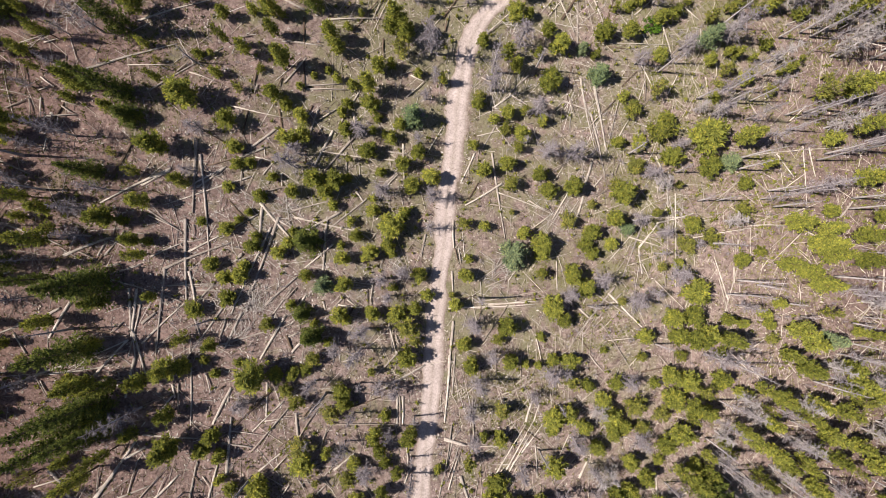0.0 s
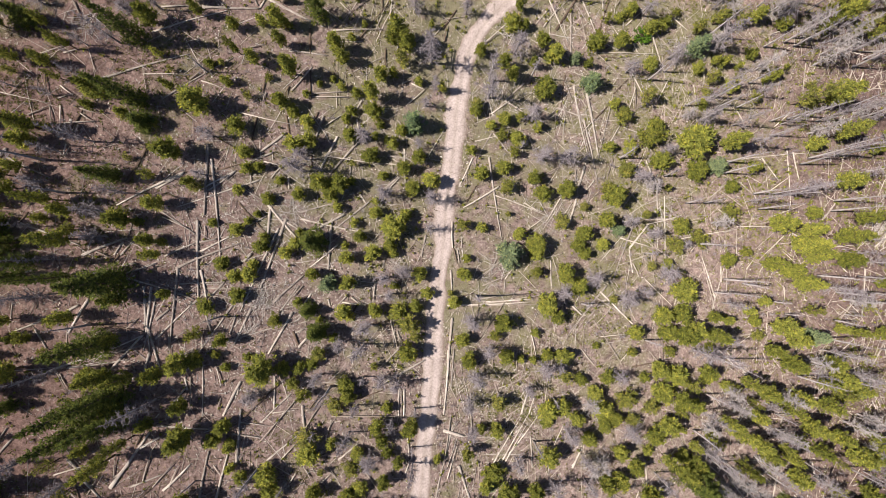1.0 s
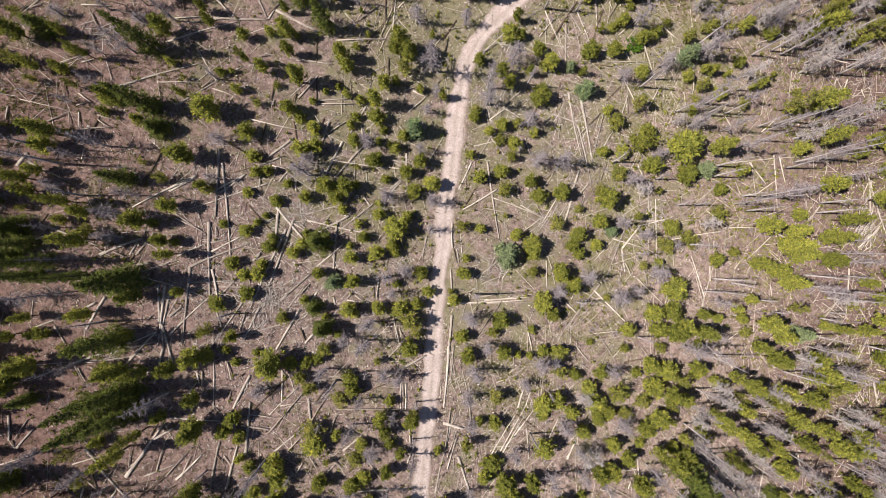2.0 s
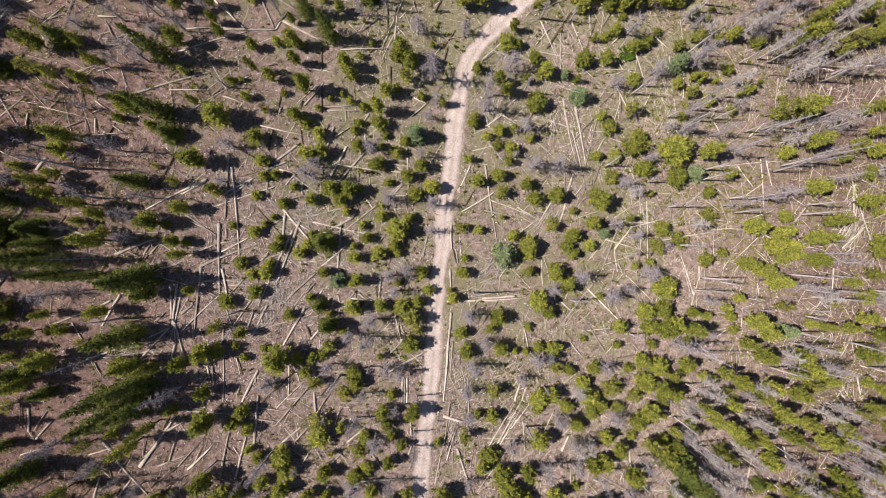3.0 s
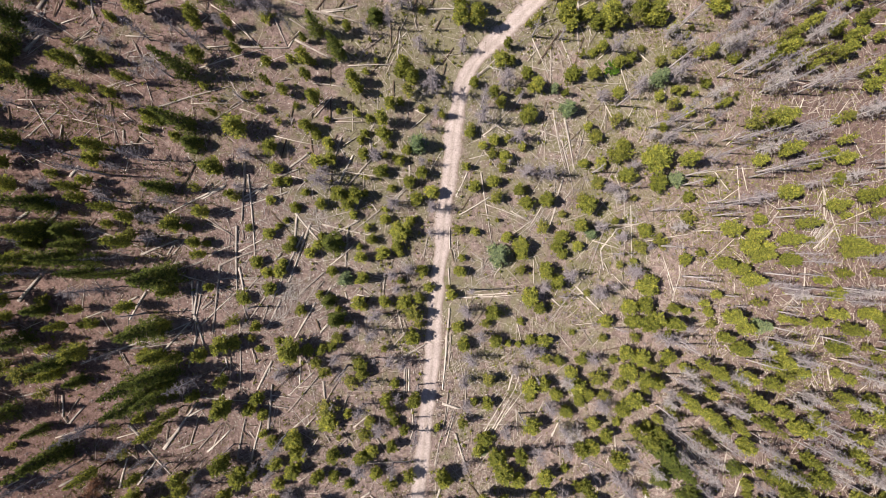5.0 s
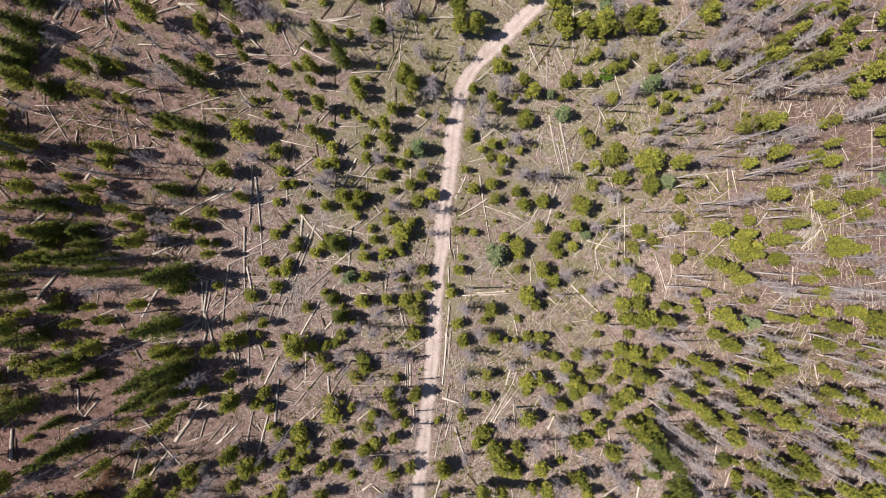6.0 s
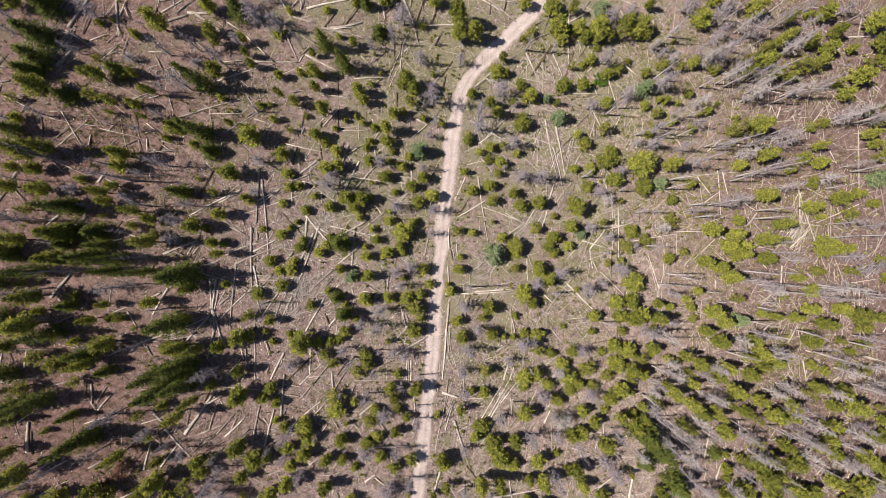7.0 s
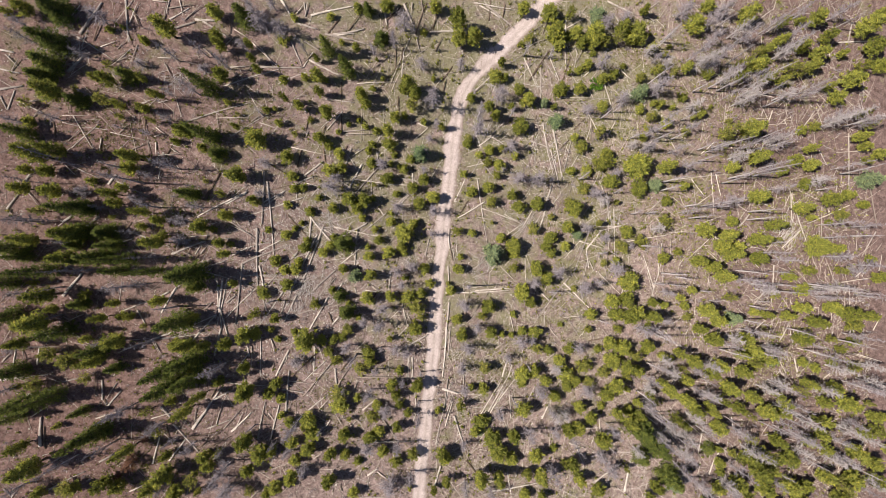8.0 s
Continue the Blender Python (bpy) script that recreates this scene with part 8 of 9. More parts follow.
thin_pole(37.2, 8.9, 37.2, -6.1, 0.20)
thin_pole(34.3, 2.5, 37.2, 4.1, 0.14)
thin_pole(34.9, 4.6, 38.3, 1.4, 0.20)
thin_pole(35.5, 6.2, 36.6, 7.3, 0.20)
thin_pole(29.3, 1.9, 34.9, 0.3, 0.20)
thin_pole(36.0, 1.4, 38.9, 3.6, 0.20, dark=1)
thin_pole(36.0, 2.3, 42.4, 2.3, 0.20)
thin_pole(39.4, 9.5, 42.4, 8.8, 0.16, dark=1)
thin_pole(41.7, 10.6, 41.9, 5.7, 0.16)
thin_pole(23.8, 11.8, 26.0, 10.3, 0.14)
thin_pole(27.1, 11.9, 28.2, 15.1, 0.19)
thin_pole(1.6, 0.2, 1.5, 4.3, 0.23)
thin_pole(37.2, 5.2, 39.4, 6.8, 0.14)
thin_pole(57.0, 10.3, 60.4, 12.6, 0.17)
thin_pole(69.2, 5.5, 69.8, 7.7, 0.17)
thin_pole(66.7, 9.9, 69.5, 8.3, 0.14)
thin_pole(79.3, 12.4, 77.8, 9.5, 0.17)
thin_pole(81.9, 6.1, 88.4, 7.9, 0.17)
thin_pole(78.7, 0.7, 82.5, 5.0, 0.17)
thin_pole(53.6, 10.8, 54.0, 9.4, 0.17)
thin_pole(46.9, 6.9, 51.6, 3.7, 0.14)
thin_pole(50.4, 3.9, 57.0, 3.9, 0.17)
thin_pole(49.9, 3.1, 55.2, 2.8, 0.17)
thin_pole(52.2, 2.0, 54.2, 0.2, 0.17, dark=1)
thin_pole(45.8, 2.8, 48.7, 5.3, 0.16, dark=1)
thin_pole(45.2, 5.2, 45.8, 3.1, 0.16, dark=1)
thin_pole(69.8, 22.3, 71.1, 24.0, 0.17)
thin_pole(70.5, 13.9, 70.7, 16.1, 0.17)
thin_pole(68.0, 12.9, 70.5, 13.7, 0.17, dark=1)
thin_pole(75.5, 13.4, 79.3, 14.3, 0.17, dark=1)
thin_pole(78.7, 18.0, 79.9, 16.4, 0.17, dark=1)
thin_pole(87.1, 22.9, 89.0, 19.5, 0.17)
thin_pole(53.4, 23.9, 57.0, 21.9, 0.17)
thin_pole(50.4, 23.8, 51.6, 21.7, 0.17)
thin_pole(60.0, 3.2, 62.4, 2.1, 0.17)
thin_pole(59.4, 3.7, 63.0, 1.5, 0.14)
thin_pole(66.7, 1.5, 70.5, 2.1, 0.17, dark=1)
thin_pole(88.4, 3.9, 89.7, 2.2, 0.14)
thin_pole(-69.3, -13.3, -66.5, -12.0, 0.20)
thin_pole(-55.0, -16.9, -53.3, -20.1, 0.21)
thin_pole(-42.3, -19.6, -42.4, -20.7, 0.14)
thin_pole(-50.3, -14.7, -45.2, -12.9, 0.21)
thin_pole(1.8, 0.1, 2.3, -2.2, 0.19, dark=1)
thin_pole(2.3, 0.1, 2.6, -2.2, 0.19)
thin_pole(5.4, -4.8, 10.0, -1.2, 0.19)
thin_pole(5.9, -4.8, 9.0, -2.3, 0.14)
thin_pole(6.4, -5.8, 11.1, -3.8, 0.19)
thin_pole(10.0, -4.8, 12.1, -1.8, 0.14)
thin_pole(6.9, -1.2, 10.0, -3.8, 0.14)
thin_pole(12.1, -6.7, 17.4, -7.2, 0.19)
thin_pole(1.3, -7.8, 4.8, -7.0, 0.23, dark=1)
thin_pole(15.3, -1.8, 19.5, -0.7, 0.14)
thin_pole(21.1, -1.0, 31.6, -2.3, 0.19)
thin_pole(31.6, -2.3, 32.7, -4.8, 0.20)
thin_pole(29.3, -0.7, 27.1, -3.9, 0.14)
thin_pole(31.0, -2.8, 30.4, -6.0, 0.14)
thin_pole(22.8, -16.4, 25.0, -19.1, 0.19)
thin_pole(24.9, -11.7, 29.6, -18.9, 0.19)
thin_pole(29.4, -18.7, 31.6, -16.1, 0.14)
thin_pole(26.0, -14.4, 31.0, -14.0, 0.14)
thin_pole(34.9, -1.3, 35.5, -6.0, 0.20)
thin_pole(35.8, 0.1, 35.5, -5.5, 0.20)
thin_pole(34.9, -12.4, 38.3, -16.8, 0.20)
thin_pole(14.2, -13.1, 15.1, -17.3, 0.19)
thin_pole(32.7, -9.2, 32.1, -7.1, 0.20)
thin_pole(11.1, -20.7, 13.2, -19.3, 0.19)
thin_pole(9.0, -22.2, 12.7, -20.8, 0.19)
thin_pole(10.0, -21.7, 12.1, -21.3, 0.19, dark=1)
thin_pole(1.8, -21.5, 3.8, -20.5, 0.19)
thin_pole(5.1, -16.0, 3.8, -18.0, 0.19)
thin_pole(5.4, -15.0, 6.9, -13.5, 0.14)
thin_pole(4.9, -13.4, 5.9, -7.9, 0.19, dark=1)
thin_pole(9.0, -9.9, 10.0, -8.4, 0.19)
thin_pole(23.9, -19.6, 29.4, -17.6, 0.19)
thin_pole(57.0, 0.2, 54.6, -2.9, 0.17)
thin_pole(52.2, -3.4, 53.4, -1.8, 0.17)
thin_pole(72.4, -9.7, 74.2, -11.4, 0.14)
thin_pole(69.8, -9.7, 74.2, -12.6, 0.14)
thin_pole(77.4, -8.6, 78.7, -10.9, 0.17)
thin_pole(69.9, -12.5, 72.4, -10.3, 0.17)
thin_pole(79.3, -17.2, 80.0, -21.2, 0.17)
thin_pole(77.4, -20.0, 78.7, -17.7, 0.17)
thin_pole(70.5, -18.1, 73.0, -15.9, 0.17)
thin_pole(66.1, -18.6, 67.4, -16.9, 0.17)
thin_pole(51.1, -16.0, 54.0, -13.9, 0.17)
thin_pole(49.9, -14.9, 53.4, -14.4, 0.14)
thin_pole(53.4, -19.3, 54.6, -17.2, 0.14)
thin_pole(57.0, -16.1, 60.6, -15.4, 0.17, dark=1)
thin_pole(88.4, -12.8, 90.4, -11.3, 0.18)
thin_pole(79.3, -11.5, 81.9, -10.4, 0.17, dark=1)
thin_pole(81.9, -22.4, 87.1, -24.3, 0.17, dark=1)
thin_pole(89.7, -21.5, 90.0, -23.8, 0.18, dark=1)
thin_pole(69.8, -4.1, 71.7, -5.8, 0.17, dark=1)
thin_pole(53.4, -13.0, 58.2, -12.3, 0.17, dark=1)
thin_pole(70.5, -2.9, 71.7, -4.1, 0.17)
thin_pole(-64.5, -22.5, -64.5, -27.9, 0.20, dark=1)
thin_pole(-53.3, -34.4, -51.6, -35.9, 0.21)
thin_pole(-50.7, -35.1, -49.3, -32.8, 0.21)
thin_pole(-47.3, -32.9, -45.1, -31.2, 0.21)
thin_pole(-47.3, -33.4, -46.9, -29.7, 0.21)
thin_pole(-43.4, -33.6, -42.1, -29.4, 0.21)
thin_pole(-42.1, -34.6, -39.0, -31.0, 0.21)
thin_pole(-39.9, -34.8, -38.5, -31.5, 0.21)
thin_pole(-48.6, -36.1, -42.1, -34.8, 0.21, dark=1)
thin_pole(-42.9, -40.2, -41.6, -37.9, 0.14)
thin_pole(-61.6, -36.2, -59.5, -34.5, 0.20, dark=1)
thin_pole(-61.6, -33.0, -60.8, -35.4, 0.20, dark=1)
thin_pole(-64.5, -31.5, -58.3, -29.6, 0.20)
thin_pole(-55.0, -32.0, -49.4, -30.5, 0.21)
thin_pole(-44.3, -28.4, -43.4, -26.1, 0.21, dark=1)
thin_pole(-42.1, -38.4, -40.3, -36.6, 0.21, dark=1)
thin_pole(-49.4, -40.7, -47.5, -39.9, 0.21, dark=1)
thin_pole(-24.4, -31.8, -22.1, -29.4, 0.22)
thin_pole(-20.7, -27.1, -18.3, -23.3, 0.22)
thin_pole(-17.8, -29.2, -16.7, -25.8, 0.22)
thin_pole(-16.9, -25.5, -6.2, -25.9, 0.22)
thin_pole(-23.5, -28.4, -21.6, -27.2, 0.22, dark=1)
thin_pole(-20.2, -24.2, -18.3, -21.8, 0.22, dark=1)
thin_pole(-6.4, -21.8, -6.4, -26.2, 0.22)
thin_pole(-13.1, -23.0, -9.2, -21.7, 0.22, dark=1)
thin_pole(-25.3, -39.9, -22.5, -38.5, 0.22, dark=1)
thin_pole(-25.3, -41.4, -23.9, -40.5, 0.22)
thin_pole(-35.0, -31.7, -33.6, -33.2, 0.21, dark=1)
thin_pole(-34.5, -31.2, -32.3, -30.9, 0.21, dark=1)
thin_pole(-19.3, -34.0, -20.2, -32.0, 0.14)
thin_pole(-23.0, -35.2, -22.1, -33.8, 0.22)
thin_pole(-20.7, -33.4, -19.9, -34.9, 0.22)
thin_pole(-17.4, -33.6, -15.9, -35.1, 0.22)
thin_pole(-18.3, -35.5, -16.9, -34.1, 0.22)
thin_pole(-5.7, -34.7, -4.7, -32.3, 0.22)
thin_pole(-5.4, -29.2, -5.2, -32.2, 0.22)
thin_pole(-12.1, -33.9, -9.6, -37.5, 0.22)
thin_pole(10.1, -34.0, 13.7, -28.0, 0.19)
thin_pole(9.0, -32.4, 11.1, -28.4, 0.19)
thin_pole(10.0, -27.9, 11.1, -26.4, 0.19)
thin_pole(0.8, -36.1, 2.3, -31.1, 0.23)
thin_pole(1.3, -26.5, 0.2, -34.0, 0.23)
thin_pole(0.5, -35.1, 2.1, -30.1, 0.14)
thin_pole(0.8, -30.0, 2.6, -27.1, 0.14)
thin_pole(3.9, -30.2, 4.1, -27.1, 0.19, dark=1)
thin_pole(4.4, -22.2, 4.7, -29.7, 0.19)
thin_pole(18.5, -34.2, 20.6, -33.5, 0.14)
thin_pole(18.7, -31.9, 18.8, -34.0, 0.19)
thin_pole(12.1, -27.5, 15.8, -30.2, 0.19, dark=1)
thin_pole(26.1, -32.8, 28.3, -35.0, 0.19, dark=1)
thin_pole(31.6, -40.1, 32.2, -38.4, 0.20)
thin_pole(32.2, -41.5, 32.7, -40.0, 0.20)
thin_pole(10.6, -38.2, 14.8, -37.7, 0.19, dark=1)
thin_pole(21.7, -40.4, 19.6, -40.8, 0.19)
thin_pole(39.5, -36.1, 39.8, -32.9, 0.16)
thin_pole(38.4, -44.6, 38.9, -47.0, 0.20, dark=1)
thin_pole(23.9, -44.2, 27.2, -45.4, 0.19, dark=1)
thin_pole(27.2, -41.2, 31.0, -42.5, 0.19)
thin_pole(22.8, -26.9, 23.9, -24.8, 0.19)
thin_pole(19.6, -28.8, 18.0, -31.9, 0.19)
thin_pole(24.4, -33.7, 24.5, -37.4, 0.19, dark=1)
thin_pole(8.0, -44.7, 9.5, -41.7, 0.14)
thin_pole(3.3, -23.0, 5.9, -22.2, 0.19)
thin_pole(47.0, -29.4, 48.1, -27.9, 0.17)
thin_pole(69.2, -27.3, 78.1, -29.1, 0.17, dark=1)
thin_pole(76.8, -27.0, 77.4, -28.5, 0.17)
thin_pole(81.9, -31.5, 84.5, -32.2, 0.17, dark=1)
thin_pole(88.4, -29.5, 89.7, -28.4, 0.18)
thin_pole(54.0, -38.0, 55.2, -35.8, 0.17)
thin_pole(60.7, -48.3, 62.5, -44.5, 0.17)
thin_pole(63.7, -46.3, 63.1, -44.6, 0.17)
thin_pole(63.7, -38.5, 64.6, -36.9, 0.17)
thin_pole(68.6, -39.9, 69.9, -37.1, 0.14)
thin_pole(72.4, -40.1, 72.4, -38.4, 0.17)
thin_pole(69.3, -37.1, 71.8, -40.0, 0.14)
thin_pole(69.3, -38.8, 71.7, -38.4, 0.17, dark=1)
thin_pole(49.9, -34.5, 61.9, -44.5, 0.17)
thin_pole(51.1, -35.1, 60.7, -42.7, 0.17, dark=1)
thin_pole(61.3, -42.8, 63.7, -45.1, 0.17)
thin_pole(69.3, -42.1, 75.5, -48.2, 0.14)
thin_pole(71.8, -45.7, 76.8, -48.2, 0.17)
thin_pole(76.8, -36.4, 81.9, -38.9, 0.17, dark=1)
thin_pole(81.3, -35.5, 80.6, -33.7, 0.17)
thin_pole(80.0, -38.2, 80.2, -36.5, 0.17)
thin_pole(77.4, -47.2, 78.1, -45.5, 0.17)
thin_pole(57.0, -44.7, 57.3, -48.3, 0.17)
thin_pole(75.5, -29.0, 77.4, -26.8, 0.17)
thin_pole(61.9, -32.8, 57.0, -31.3, 0.17)
thin_pole(66.8, -30.8, 68.6, -33.2, 0.17, dark=1)
thin_pole(-79.6, 35.6, -77.4, 33.3, 0.23)
thin_pole(-78.6, 32.7, -77.3, 34.9, 0.23)
thin_pole(-74.9, 24.4, -73.1, 26.8, 0.23)
thin_pole(-75.9, 27.2, -70.7, 27.8, 0.23)
thin_pole(-74.5, 31.4, -71.2, 32.1, 0.23)
thin_pole(-75.9, 10.6, -73.8, 7.7, 0.23)
thin_pole(-76.3, -7.8, -74.9, -5.7, 0.23)
thin_pole(-75.4, -17.9, -69.7, -17.8, 0.23)
thin_pole(-76.7, -18.4, -76.3, -20.5, 0.23)
thin_pole(-80.0, -20.4, -78.1, -18.4, 0.23)
thin_pole(-75.3, -30.7, -72.5, -28.9, 0.23)
thin_pole(-79.9, -31.2, -77.8, -29.9, 0.23)
thin_pole(-78.1, -38.0, -77.6, -36.5, 0.23)
thin_pole(-78.5, -45.2, -77.8, -44.2, 0.23)
thin_pole(-73.5, -26.8, -72.6, -23.2, 0.23, dark=1)
thin_pole(91.5, 22.6, 101.2, 23.2, 0.20)
thin_pole(100.4, 14.3, 101.9, 6.3, 0.20)
thin_pole(97.4, 8.3, 99.7, 9.4, 0.20)
thin_pole(95.2, 20.1, 98.9, 20.8, 0.14)
thin_pole(98.2, 38.0, 100.4, 36.1, 0.20)
thin_pole(101.9, -0.3, 103.4, 1.7, 0.20)
thin_pole(95.9, -3.6, 98.9, -6.9, 0.20)
thin_pole(96.6, -6.2, 99.7, -3.6, 0.20)
thin_pole(94.4, -4.9, 96.7, -3.6, 0.20)
thin_pole(101.2, -18.8, 103.4, -14.9, 0.20)
thin_pole(92.9, -7.5, 101.9, -6.3, 0.20)
thin_pole(102.7, -4.9, 103.4, -1.0, 0.20)
thin_pole(95.9, -24.0, 103.4, -26.2, 0.20)
thin_pole(98.9, -54.4, 103.4, -56.7, 0.20)
thin_pole(-68.9, 42.3, -66.0, 45.7, 0.24)
thin_pole(-65.0, 39.0, -63.1, 44.6, 0.24, dark=1)
thin_pole(-58.8, 42.8, -57.3, 46.6, 0.24)
thin_pole(-58.0, 45.0, -57.0, 42.1, 0.24, dark=1)
thin_pole(-51.9, 45.9, -47.3, 47.0, 0.24)
thin_pole(-49.0, 44.0, -45.8, 46.9, 0.24)
thin_pole(-50.1, 47.7, -49.3, 44.5, 0.24)
thin_pole(-54.8, 47.3, -51.9, 47.0, 0.24)
thin_pole(-52.8, 43.7, -52.1, 47.0, 0.24)
thin_pole(-43.3, 44.9, -41.2, 43.1, 0.24, dark=1)
thin_pole(-41.0, 41.8, -40.7, 46.2, 0.25, dark=1)
thin_pole(-40.2, 42.7, -37.6, 41.1, 0.25)
thin_pole(-28.6, 46.5, -27.3, 48.2, 0.25)
thin_pole(-27.2, 48.8, -26.8, 46.6, 0.25)
thin_pole(-35.0, 47.7, -30.2, 48.6, 0.14)
thin_pole(-6.0, 50.3, -6.2, 48.0, 0.26)
thin_pole(-4.2, 51.0, -3.7, 47.6, 0.26)
thin_pole(-1.9, 45.4, -0.8, 48.4, 0.26, dark=1)
thin_pole(12.6, 48.1, 13.2, 51.7, 0.22, dark=1)
thin_pole(17.6, 44.9, 21.3, 47.5, 0.22)
thin_pole(21.3, 45.7, 22.5, 48.8, 0.22)
thin_pole(-18.6, 43.8, -16.1, 47.7, 0.25, dark=1)
thin_pole(-27.0, 46.0, -26.5, 48.8, 0.25)
thin_pole(28.1, 51.0, 30.0, 49.6, 0.22)
thin_pole(29.4, 49.8, 31.0, 52.1, 0.22)
thin_pole(45.5, 52.8, 48.1, 54.8, 0.19)
thin_pole(44.8, 50.9, 46.8, 49.8, 0.23)
thin_pole(69.9, 50.7, 75.5, 54.9, 0.19)
thin_pole(-58.7, -45.5, -55.7, -44.1, 0.24)
thin_pole(-42.1, -47.2, -38.5, -44.2, 0.24)
thin_pole(-40.1, -45.7, -36.5, -43.7, 0.25, dark=1)
thin_pole(-37.0, -48.1, -33.3, -45.1, 0.25)
thin_pole(-46.7, -46.9, -44.7, -44.3, 0.24, dark=1)
thin_pole(-37.5, -47.5, -35.4, -44.9, 0.14)
thin_pole(-19.9, -48.2, -20.4, -46.5, 0.25)
thin_pole(-12.9, -44.7, -10.4, -46.6, 0.26)
thin_pole(32.0, -48.7, 35.8, -47.8, 0.22)
thin_pole(34.5, -51.3, 38.3, -51.0, 0.22)
thin_pole(42.9, -49.5, 46.1, -47.6, 0.23)
thin_pole(56.8, -49.7, 57.5, -46.6, 0.19)
thin_pole(84.1, -50.2, 85.6, -48.3, 0.20)
thin_pole(78.4, -55.6, 78.4, -53.7, 0.20)
thin_pole(56.8, -53.5, 56.1, -50.9, 0.19)
thin_pole(85.6, -50.9, 88.5, -53.1, 0.20)

tagged(mesh_object("dead_tree_thicket", *THICKET, M_GREY), "grey leafless dead pines standing in a thin thicket", "dead trees", kind="stuff")
tagged(mesh_object("thin_fallen_poles", *POLES, M_POLE, smooth=True), "thin pale fallen poles strewn over the ground", "poles", kind="stuff")
tagged(mesh_object("dark_fallen_poles", *DARK_POLES, M_DARKLOG, smooth=True), "thin dark brown fallen poles strewn over the ground", "poles", kind="stuff")

# ---- stones, twigs and grass ----
def scatter(name, label, category, count, mat, build, keep_off_road=True, seed=1, weight=None):
    rnd = random.Random(seed)
    verts, faces = [], []
    made = 0
    while made < count:
        x, y = rnd.uniform(-84, 100), rnd.uniform(-58, 58)
        if weight and rnd.random() > weight(x, y):
            continue
        if keep_off_road and abs(x) < 25 and off_road(x, y) < ROAD_HALF * 0.95:
            continue
        build(verts, faces, Vector((x, y, rise(x, y))), rnd)
        made += 1
    ob = mesh_object(name, verts, faces, mat)
    tagged(ob, label, category, kind="stuff")


def one_stone(verts, faces, p, rnd):
    r = 0.05 + 0.10 * rnd.random() ** 2.5 + (0.10 if rnd.random() < 0.02 else 0)
    b = len(verts)
    n = 4
    a0 = rnd.uniform(0, 6.28)
    for z, s in ((-0.3, 0.9), (0.35, 1.0)):
        for i in range(n):
            a = a0 + 6.2832 * i / n
            q = r * s * rnd.uniform(0.7, 1.2)
            verts.append(p + Vector((q * math.cos(a), q * math.sin(a), r * z)))
    verts.append(p + Vector((rnd.uniform(-0.3, 0.3) * r, rnd.uniform(-0.3, 0.3) * r, r * rnd.uniform(0.6, 0.85))))
    for i in range(n):
        j = (i + 1) % n
        faces.append((b + i, b + j, b + n + j, b + n + i))
        faces.append((b + n + i, b + n + j, b + 2 * n))


def one_twig(verts, faces, p, rnd):
    a = rnd.uniform(0, 6.2832)
    ln = 0.5 + 3.2 * rnd.random() ** 2
    d = Vector((math.cos(a), math.sin(a), -SLOPE * math.cos(a) + rnd.uniform(-0.02, 0.06)))
    r = 0.015 + 0.012 * ln
    tube(verts, faces, [p + Vector((0, 0, 0.05)), p + d * ln + Vector((0, 0, 0.06))], [r, r * 0.5], 3)


def one_stick(verts, faces, p, rnd):
    a = rnd.gauss(1.57, 0.9)
    ln = rnd.uniform(2.5, 7.5)
    q = Vector((p.x + math.cos(a) * ln, p.y + math.sin(a) * ln, 0))
    if abs(q.x) < 25 and min(off_road(q.x, q.y), off_road((p.x + q.x) / 2, (p.y + q.y) / 2)) < ROAD_HALF * 1.1:
        return
    q.z = rise(q.x, q.y) + rnd.uniform(0.05, 0.45)
    r = rnd.uniform(0.028, 0.06)
    p = p + Vector((0, 0, 0.06))
    m = (p + q) / 2 + Vector((rnd.uniform(-0.15, 0.15), rnd.uniform(-0.15, 0.15), 0.05))
    tube(verts, faces, [p, m, q], [r, r * 0.8, r * 0.4], 3)


def one_slash(verts, faces, p, rnd):
    """A broken bleached bough or pole of the log field."""
    a = rnd.uniform(0, 3.1416)
    ln = 1.2 + 5.5 * rnd.random() ** 2
    q = Vector((p.x + math.cos(a) * ln, p.y + math.sin(a) * ln, 0))
    if abs(q.x) < 25 and min(off_road(q.x, q.y), off_road((p.x + q.x) / 2, (p.y + q.y) / 2)) < ROAD_HALF * 1.1:
        return
    q.z = rise(q.x, q.y) + rnd.uniform(0.05, 0.3)
    r = rnd.uniform(0.025, 0.06)
    m = (p + q) / 2 + Vector((rnd.uniform(-0.12, 0.12), rnd.uniform(-0.12, 0.12), 0.1))
    tube(verts, faces, [p + Vector((0, 0, 0.05)), m, q], [r, r * 0.85, r * 0.45], 3)


def slashed(x, y):
    return math.exp(-((x + 27) / 17) ** 2 - ((y + 3) / 22) ** 2) + 0.7 * math.exp(-((x - 11) / 9) ** 2 - ((y + 27) / 12) ** 2) + 0.5 * math.exp(-((x - 20) / 14) ** 2 - ((y - 26) / 16) ** 2) + 0.04


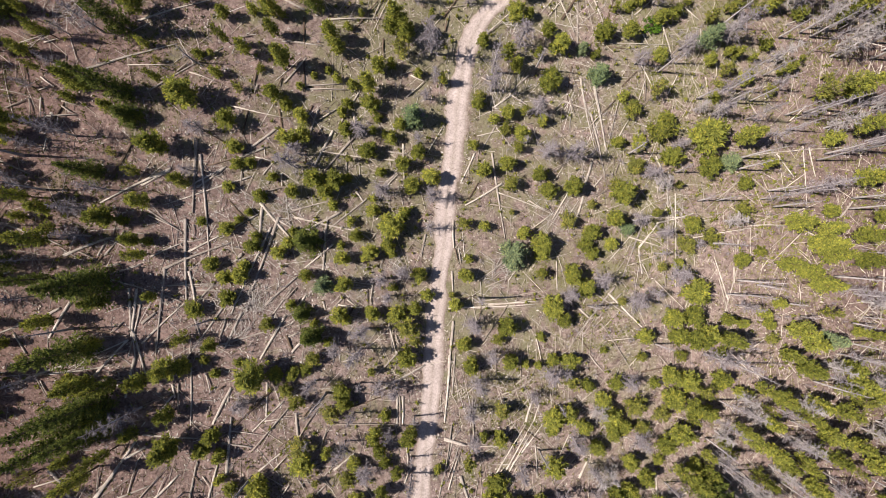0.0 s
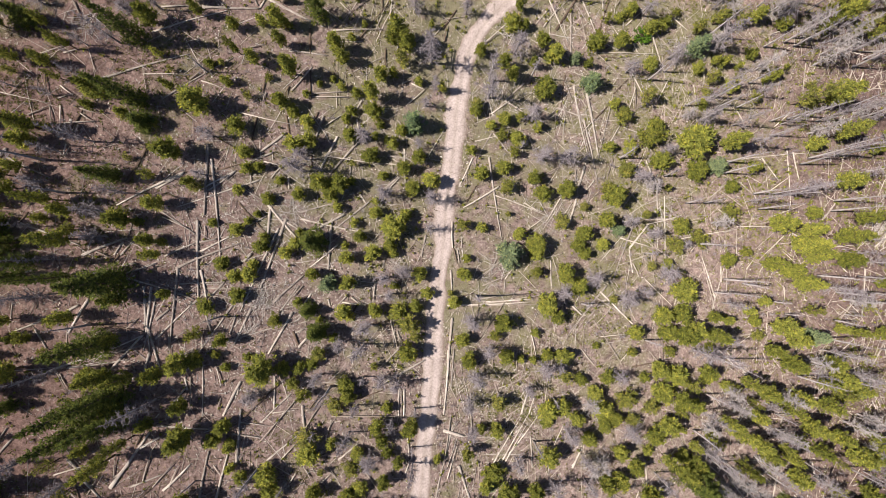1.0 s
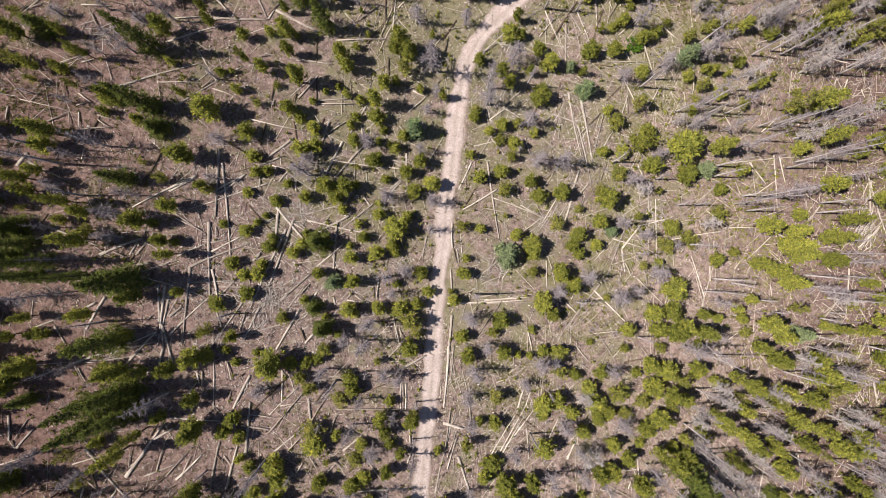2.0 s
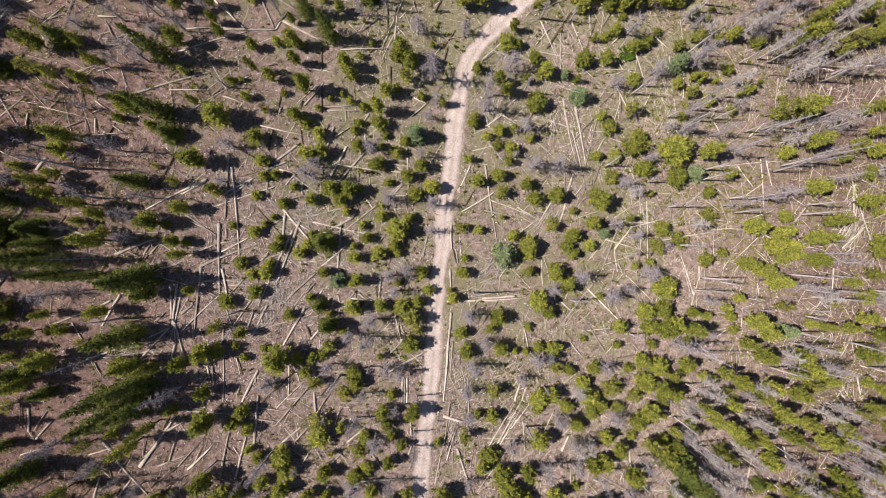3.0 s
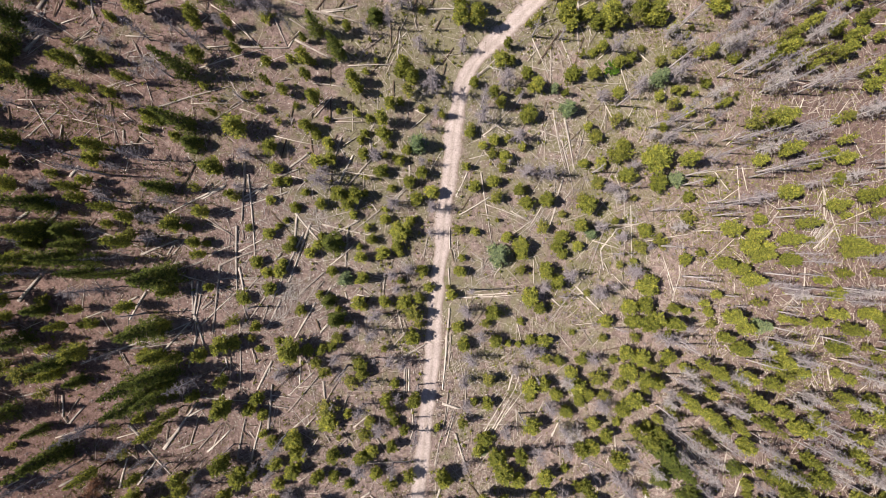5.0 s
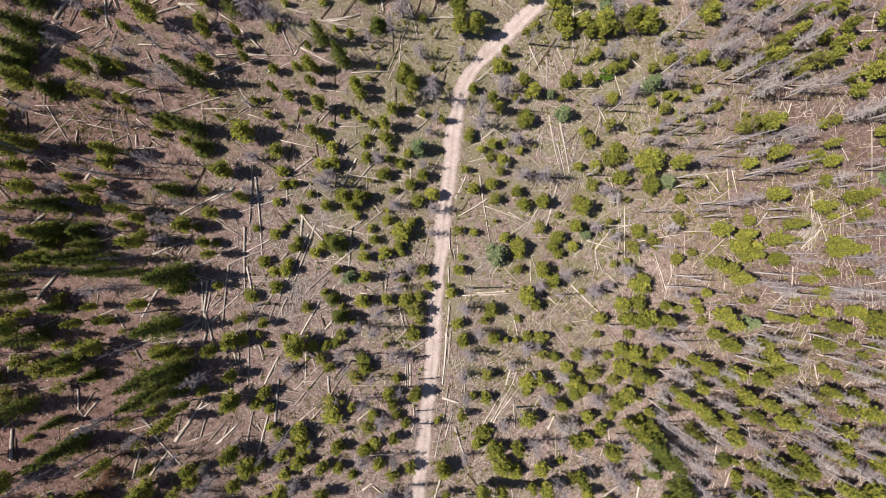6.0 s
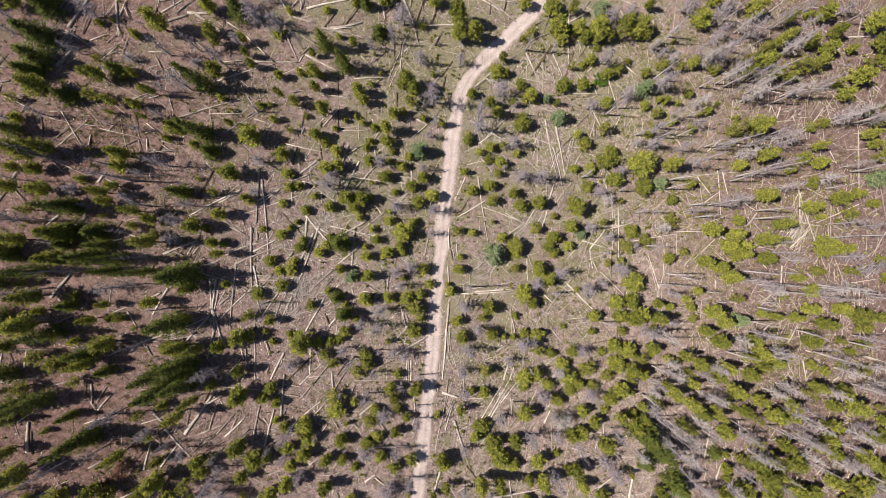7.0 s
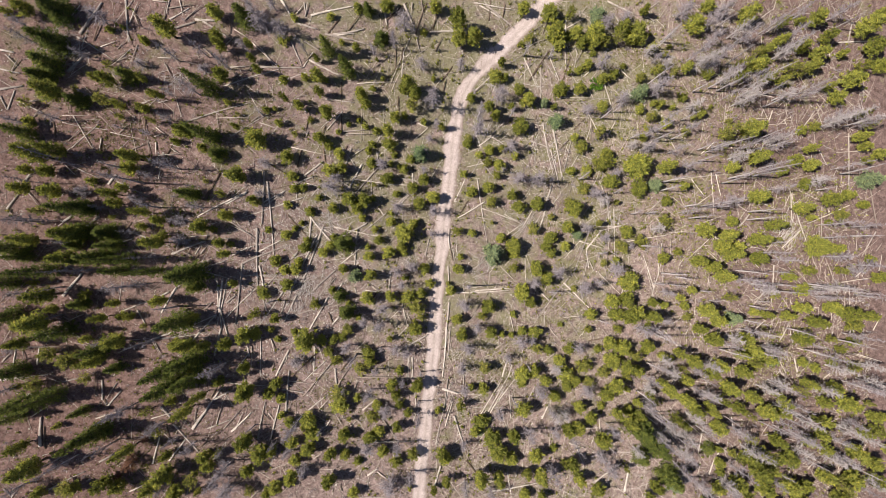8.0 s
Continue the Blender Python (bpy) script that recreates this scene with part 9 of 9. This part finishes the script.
def one_chip(verts, faces, p, rnd):
    """A flake of bark or wood lying on the soil."""
    a, ln = rnd.uniform(0, 6.2832), rnd.uniform(0.15, 0.55)
    d = Vector((math.cos(a), math.sin(a), rnd.uniform(-0.1, 0.5))) * ln
    s = Vector((-math.sin(a), math.cos(a), rnd.uniform(-0.3, 0.3))) * ln * rnd.uniform(0.08, 0.24)
    b = len(verts)
    p = p + Vector((0, 0, 0.04))
    verts.extend([p, p + d * 0.5 + s + Vector((0, 0, 0.04)), p + d, p + d * 0.5 - s])
    faces.extend([(b, b + 1, b + 2), (b, b + 2, b + 3)])


def one_tuft(verts, faces, p, rnd):
    for _ in range(7):
        d = Vector((rnd.uniform(-0.8, 0.8), rnd.uniform(-0.8, 0.8), 1)).normalized()
        tuft(verts, faces, p + Vector((rnd.uniform(-0.2, 0.2), rnd.uniform(-0.2, 0.2), 0)), d, rnd.uniform(0.2, 0.45), 0.05, rnd)


def one_seedling(verts, faces, p, rnd):
    """A knee-high pine seedling."""
    h = rnd.uniform(0.5, 1.3)
    for i in range(26):
        t = rnd.random()
        a = rnd.uniform(0, 6.2832)
        d = Vector((math.cos(a), math.sin(a), rnd.uniform(0.1, 0.9))).normalized()
        tuft(verts, faces, p + Vector((0, 0, h * t)), d, 0.5 * h * (1.15 - t), 0.07, rnd)


def one_dead_sapling(verts, faces, p, rnd):
    """A chest-high dead sapling: a thin stem and bare twigs."""
    h = rnd.uniform(0.8, 2.3)
    tip = p + Vector((rnd.uniform(-0.2, 0.2), rnd.uniform(-0.2, 0.2), h))
    tube(verts, faces, [p - Vector((0, 0, 0.05)), tip], [0.035, 0.012], 3)
    for _ in range(34):
        t = rnd.uniform(0.1, 0.95)
        a = rnd.uniform(0, 6.2832)
        d = Vector((math.cos(a), math.sin(a), rnd.uniform(-0.2, 0.7))).normalized()
        tuft(verts, faces, p.lerp(tip, t), d, 0.55 * h * (1.1 - t) * rnd.uniform(0.5, 1.2), 0.016, rnd)


def brushy(x, y):
    return max(0.0, min(1.0, 0.35 + (0.25 if x > 25 else 0.0) + 1.0 * noise.noise((x * 0.06, y * 0.06, 61.0))))


def roadside(x, y):
    if not -8 < x < 26:
        return 0.0
    d = off_road(x, y)
    return 1.0 if ROAD_HALF * 0.8 < d < ROAD_HALF * 1.7 else (0.05 if d < ROAD_HALF else 0.0)


def seeded(x, y):
    return max(0.0, min(1.0, 0.3 + (0.25 if x > -15 else -0.1) + 1.1 * noise.noise((x * 0.07, y * 0.07, 51.0))))


def grassy(x, y):
    return (0.4 if abs(x - 15) > 45 else 1.0) * max(0.05, min(1.0, 0.40 + 0.9 * noise.noise((x * 0.05, y * 0.05, 11.0))))


MEADOW = ((51.1, 13.3, 5), (34.4, 25.9, 4), (47.5, 39.3, 6), (15.8, -3.3, 3), (9.4, 36.2, 3.5), (42, 41.5, 5), (49.3, 6.0, 4), (18.4, 44.5, 4), (34.9, 19.0, 5), (6.9, 28.4, 3), (52.7, 10.3, 8), (42.7, 32, 9), (65.8, 20.6, 7), (60, -2, 7), (24, -10, 6), (75, -22, 8), (33, 2, 6), (60, 36, 9), (80, 8, 9), (-48, 6, 7), (-38, 26, 7), (-60, 22, 8), (-55, -40, 8), (12, -24, 6))


def meadow(x, y):
    return max(math.exp(-((x - a) ** 2 + (y - b) ** 2) / (r * r)) for a, b, r in MEADOW) * (0.6 + noise.noise((x * 0.5, y * 0.5, 2.0)))


def stony(x, y):
    return (0.4 if x > 40 else 1.0) * max(0.1, min(1.0, 0.6 - x / 200 + 0.9 * noise.noise((x * 0.06, y * 0.06, 31.0))))


def sticky(x, y):
    return (0.4 if x < -8 else 1.0) * max(0.05, min(1.0, 0.45 + 0.9 * noise.noise((x * 0.05, y * 0.05, 41.0)) + (0.3 if 0 < x < 45 else 0)))


def littered(x, y):
    return (0.5 if x < -40 else 1.0) * max(0.15, min(1.0, 0.40 + (0.3 if x > 0 and y < -10 else 0) + 0.9 * noise.noise((x * 0.06, y * 0.06, 21.0))))


scatter("field_stones", "small pale angular stones strewn over the soil", "stones", 9000, M_STONE, one_stone, seed=3, weight=stony)
scatter("fallen_twigs", "dry pale twigs and broken branches on the soil", "twigs", 11000, M_TWIG, one_twig, seed=4, weight=littered)
scatter("grass_tufts", "short yellow-green grass tufts in thin patches", "grass", 15000, M_GRASS, one_tuft, seed=5, weight=grassy)
scatter("road_stones", "pale broken stones along the edges of the dirt road", "stones", 2400, M_STONE, one_stone, keep_off_road=False, seed=12, weight=roadside)
scatter("dead_saplings", "grey leafless dead saplings among the fallen logs", "saplings", 1900, M_TWIGS, one_dead_sapling, seed=15, weight=brushy)
scatter("pine_seedlings", "knee-high green pine seedlings in the openings", "seedlings", 2600, M_PINE, one_seedling, seed=9, weight=seeded)
scatter("green_grass", "bright green meadow grass in open patches", "grass", 13000, M_MEADOW, one_tuft, seed=8, weight=meadow)
scatter("fallen_sticks", "long thin bleached branches lying criss-cross on the ground", "sticks", 2500, M_POLE, one_stick, seed=6, weight=sticky)
scatter("bleached_slash", "broken bleached boughs and poles strewn through the log field", "slash", 800, M_BRUSH, one_slash, seed=16, weight=slashed)
scatter("wood_chips", "pale splinters and chips of wood scattered through the log field", "wood chips", 9000, M_BRUSH, one_chip, seed=17, weight=slashed)
scatter("bark_litter", "flakes of bark and broken wood strewn over the soil", "litter", 50000, M_CHIP, one_chip, seed=7, weight=littered)
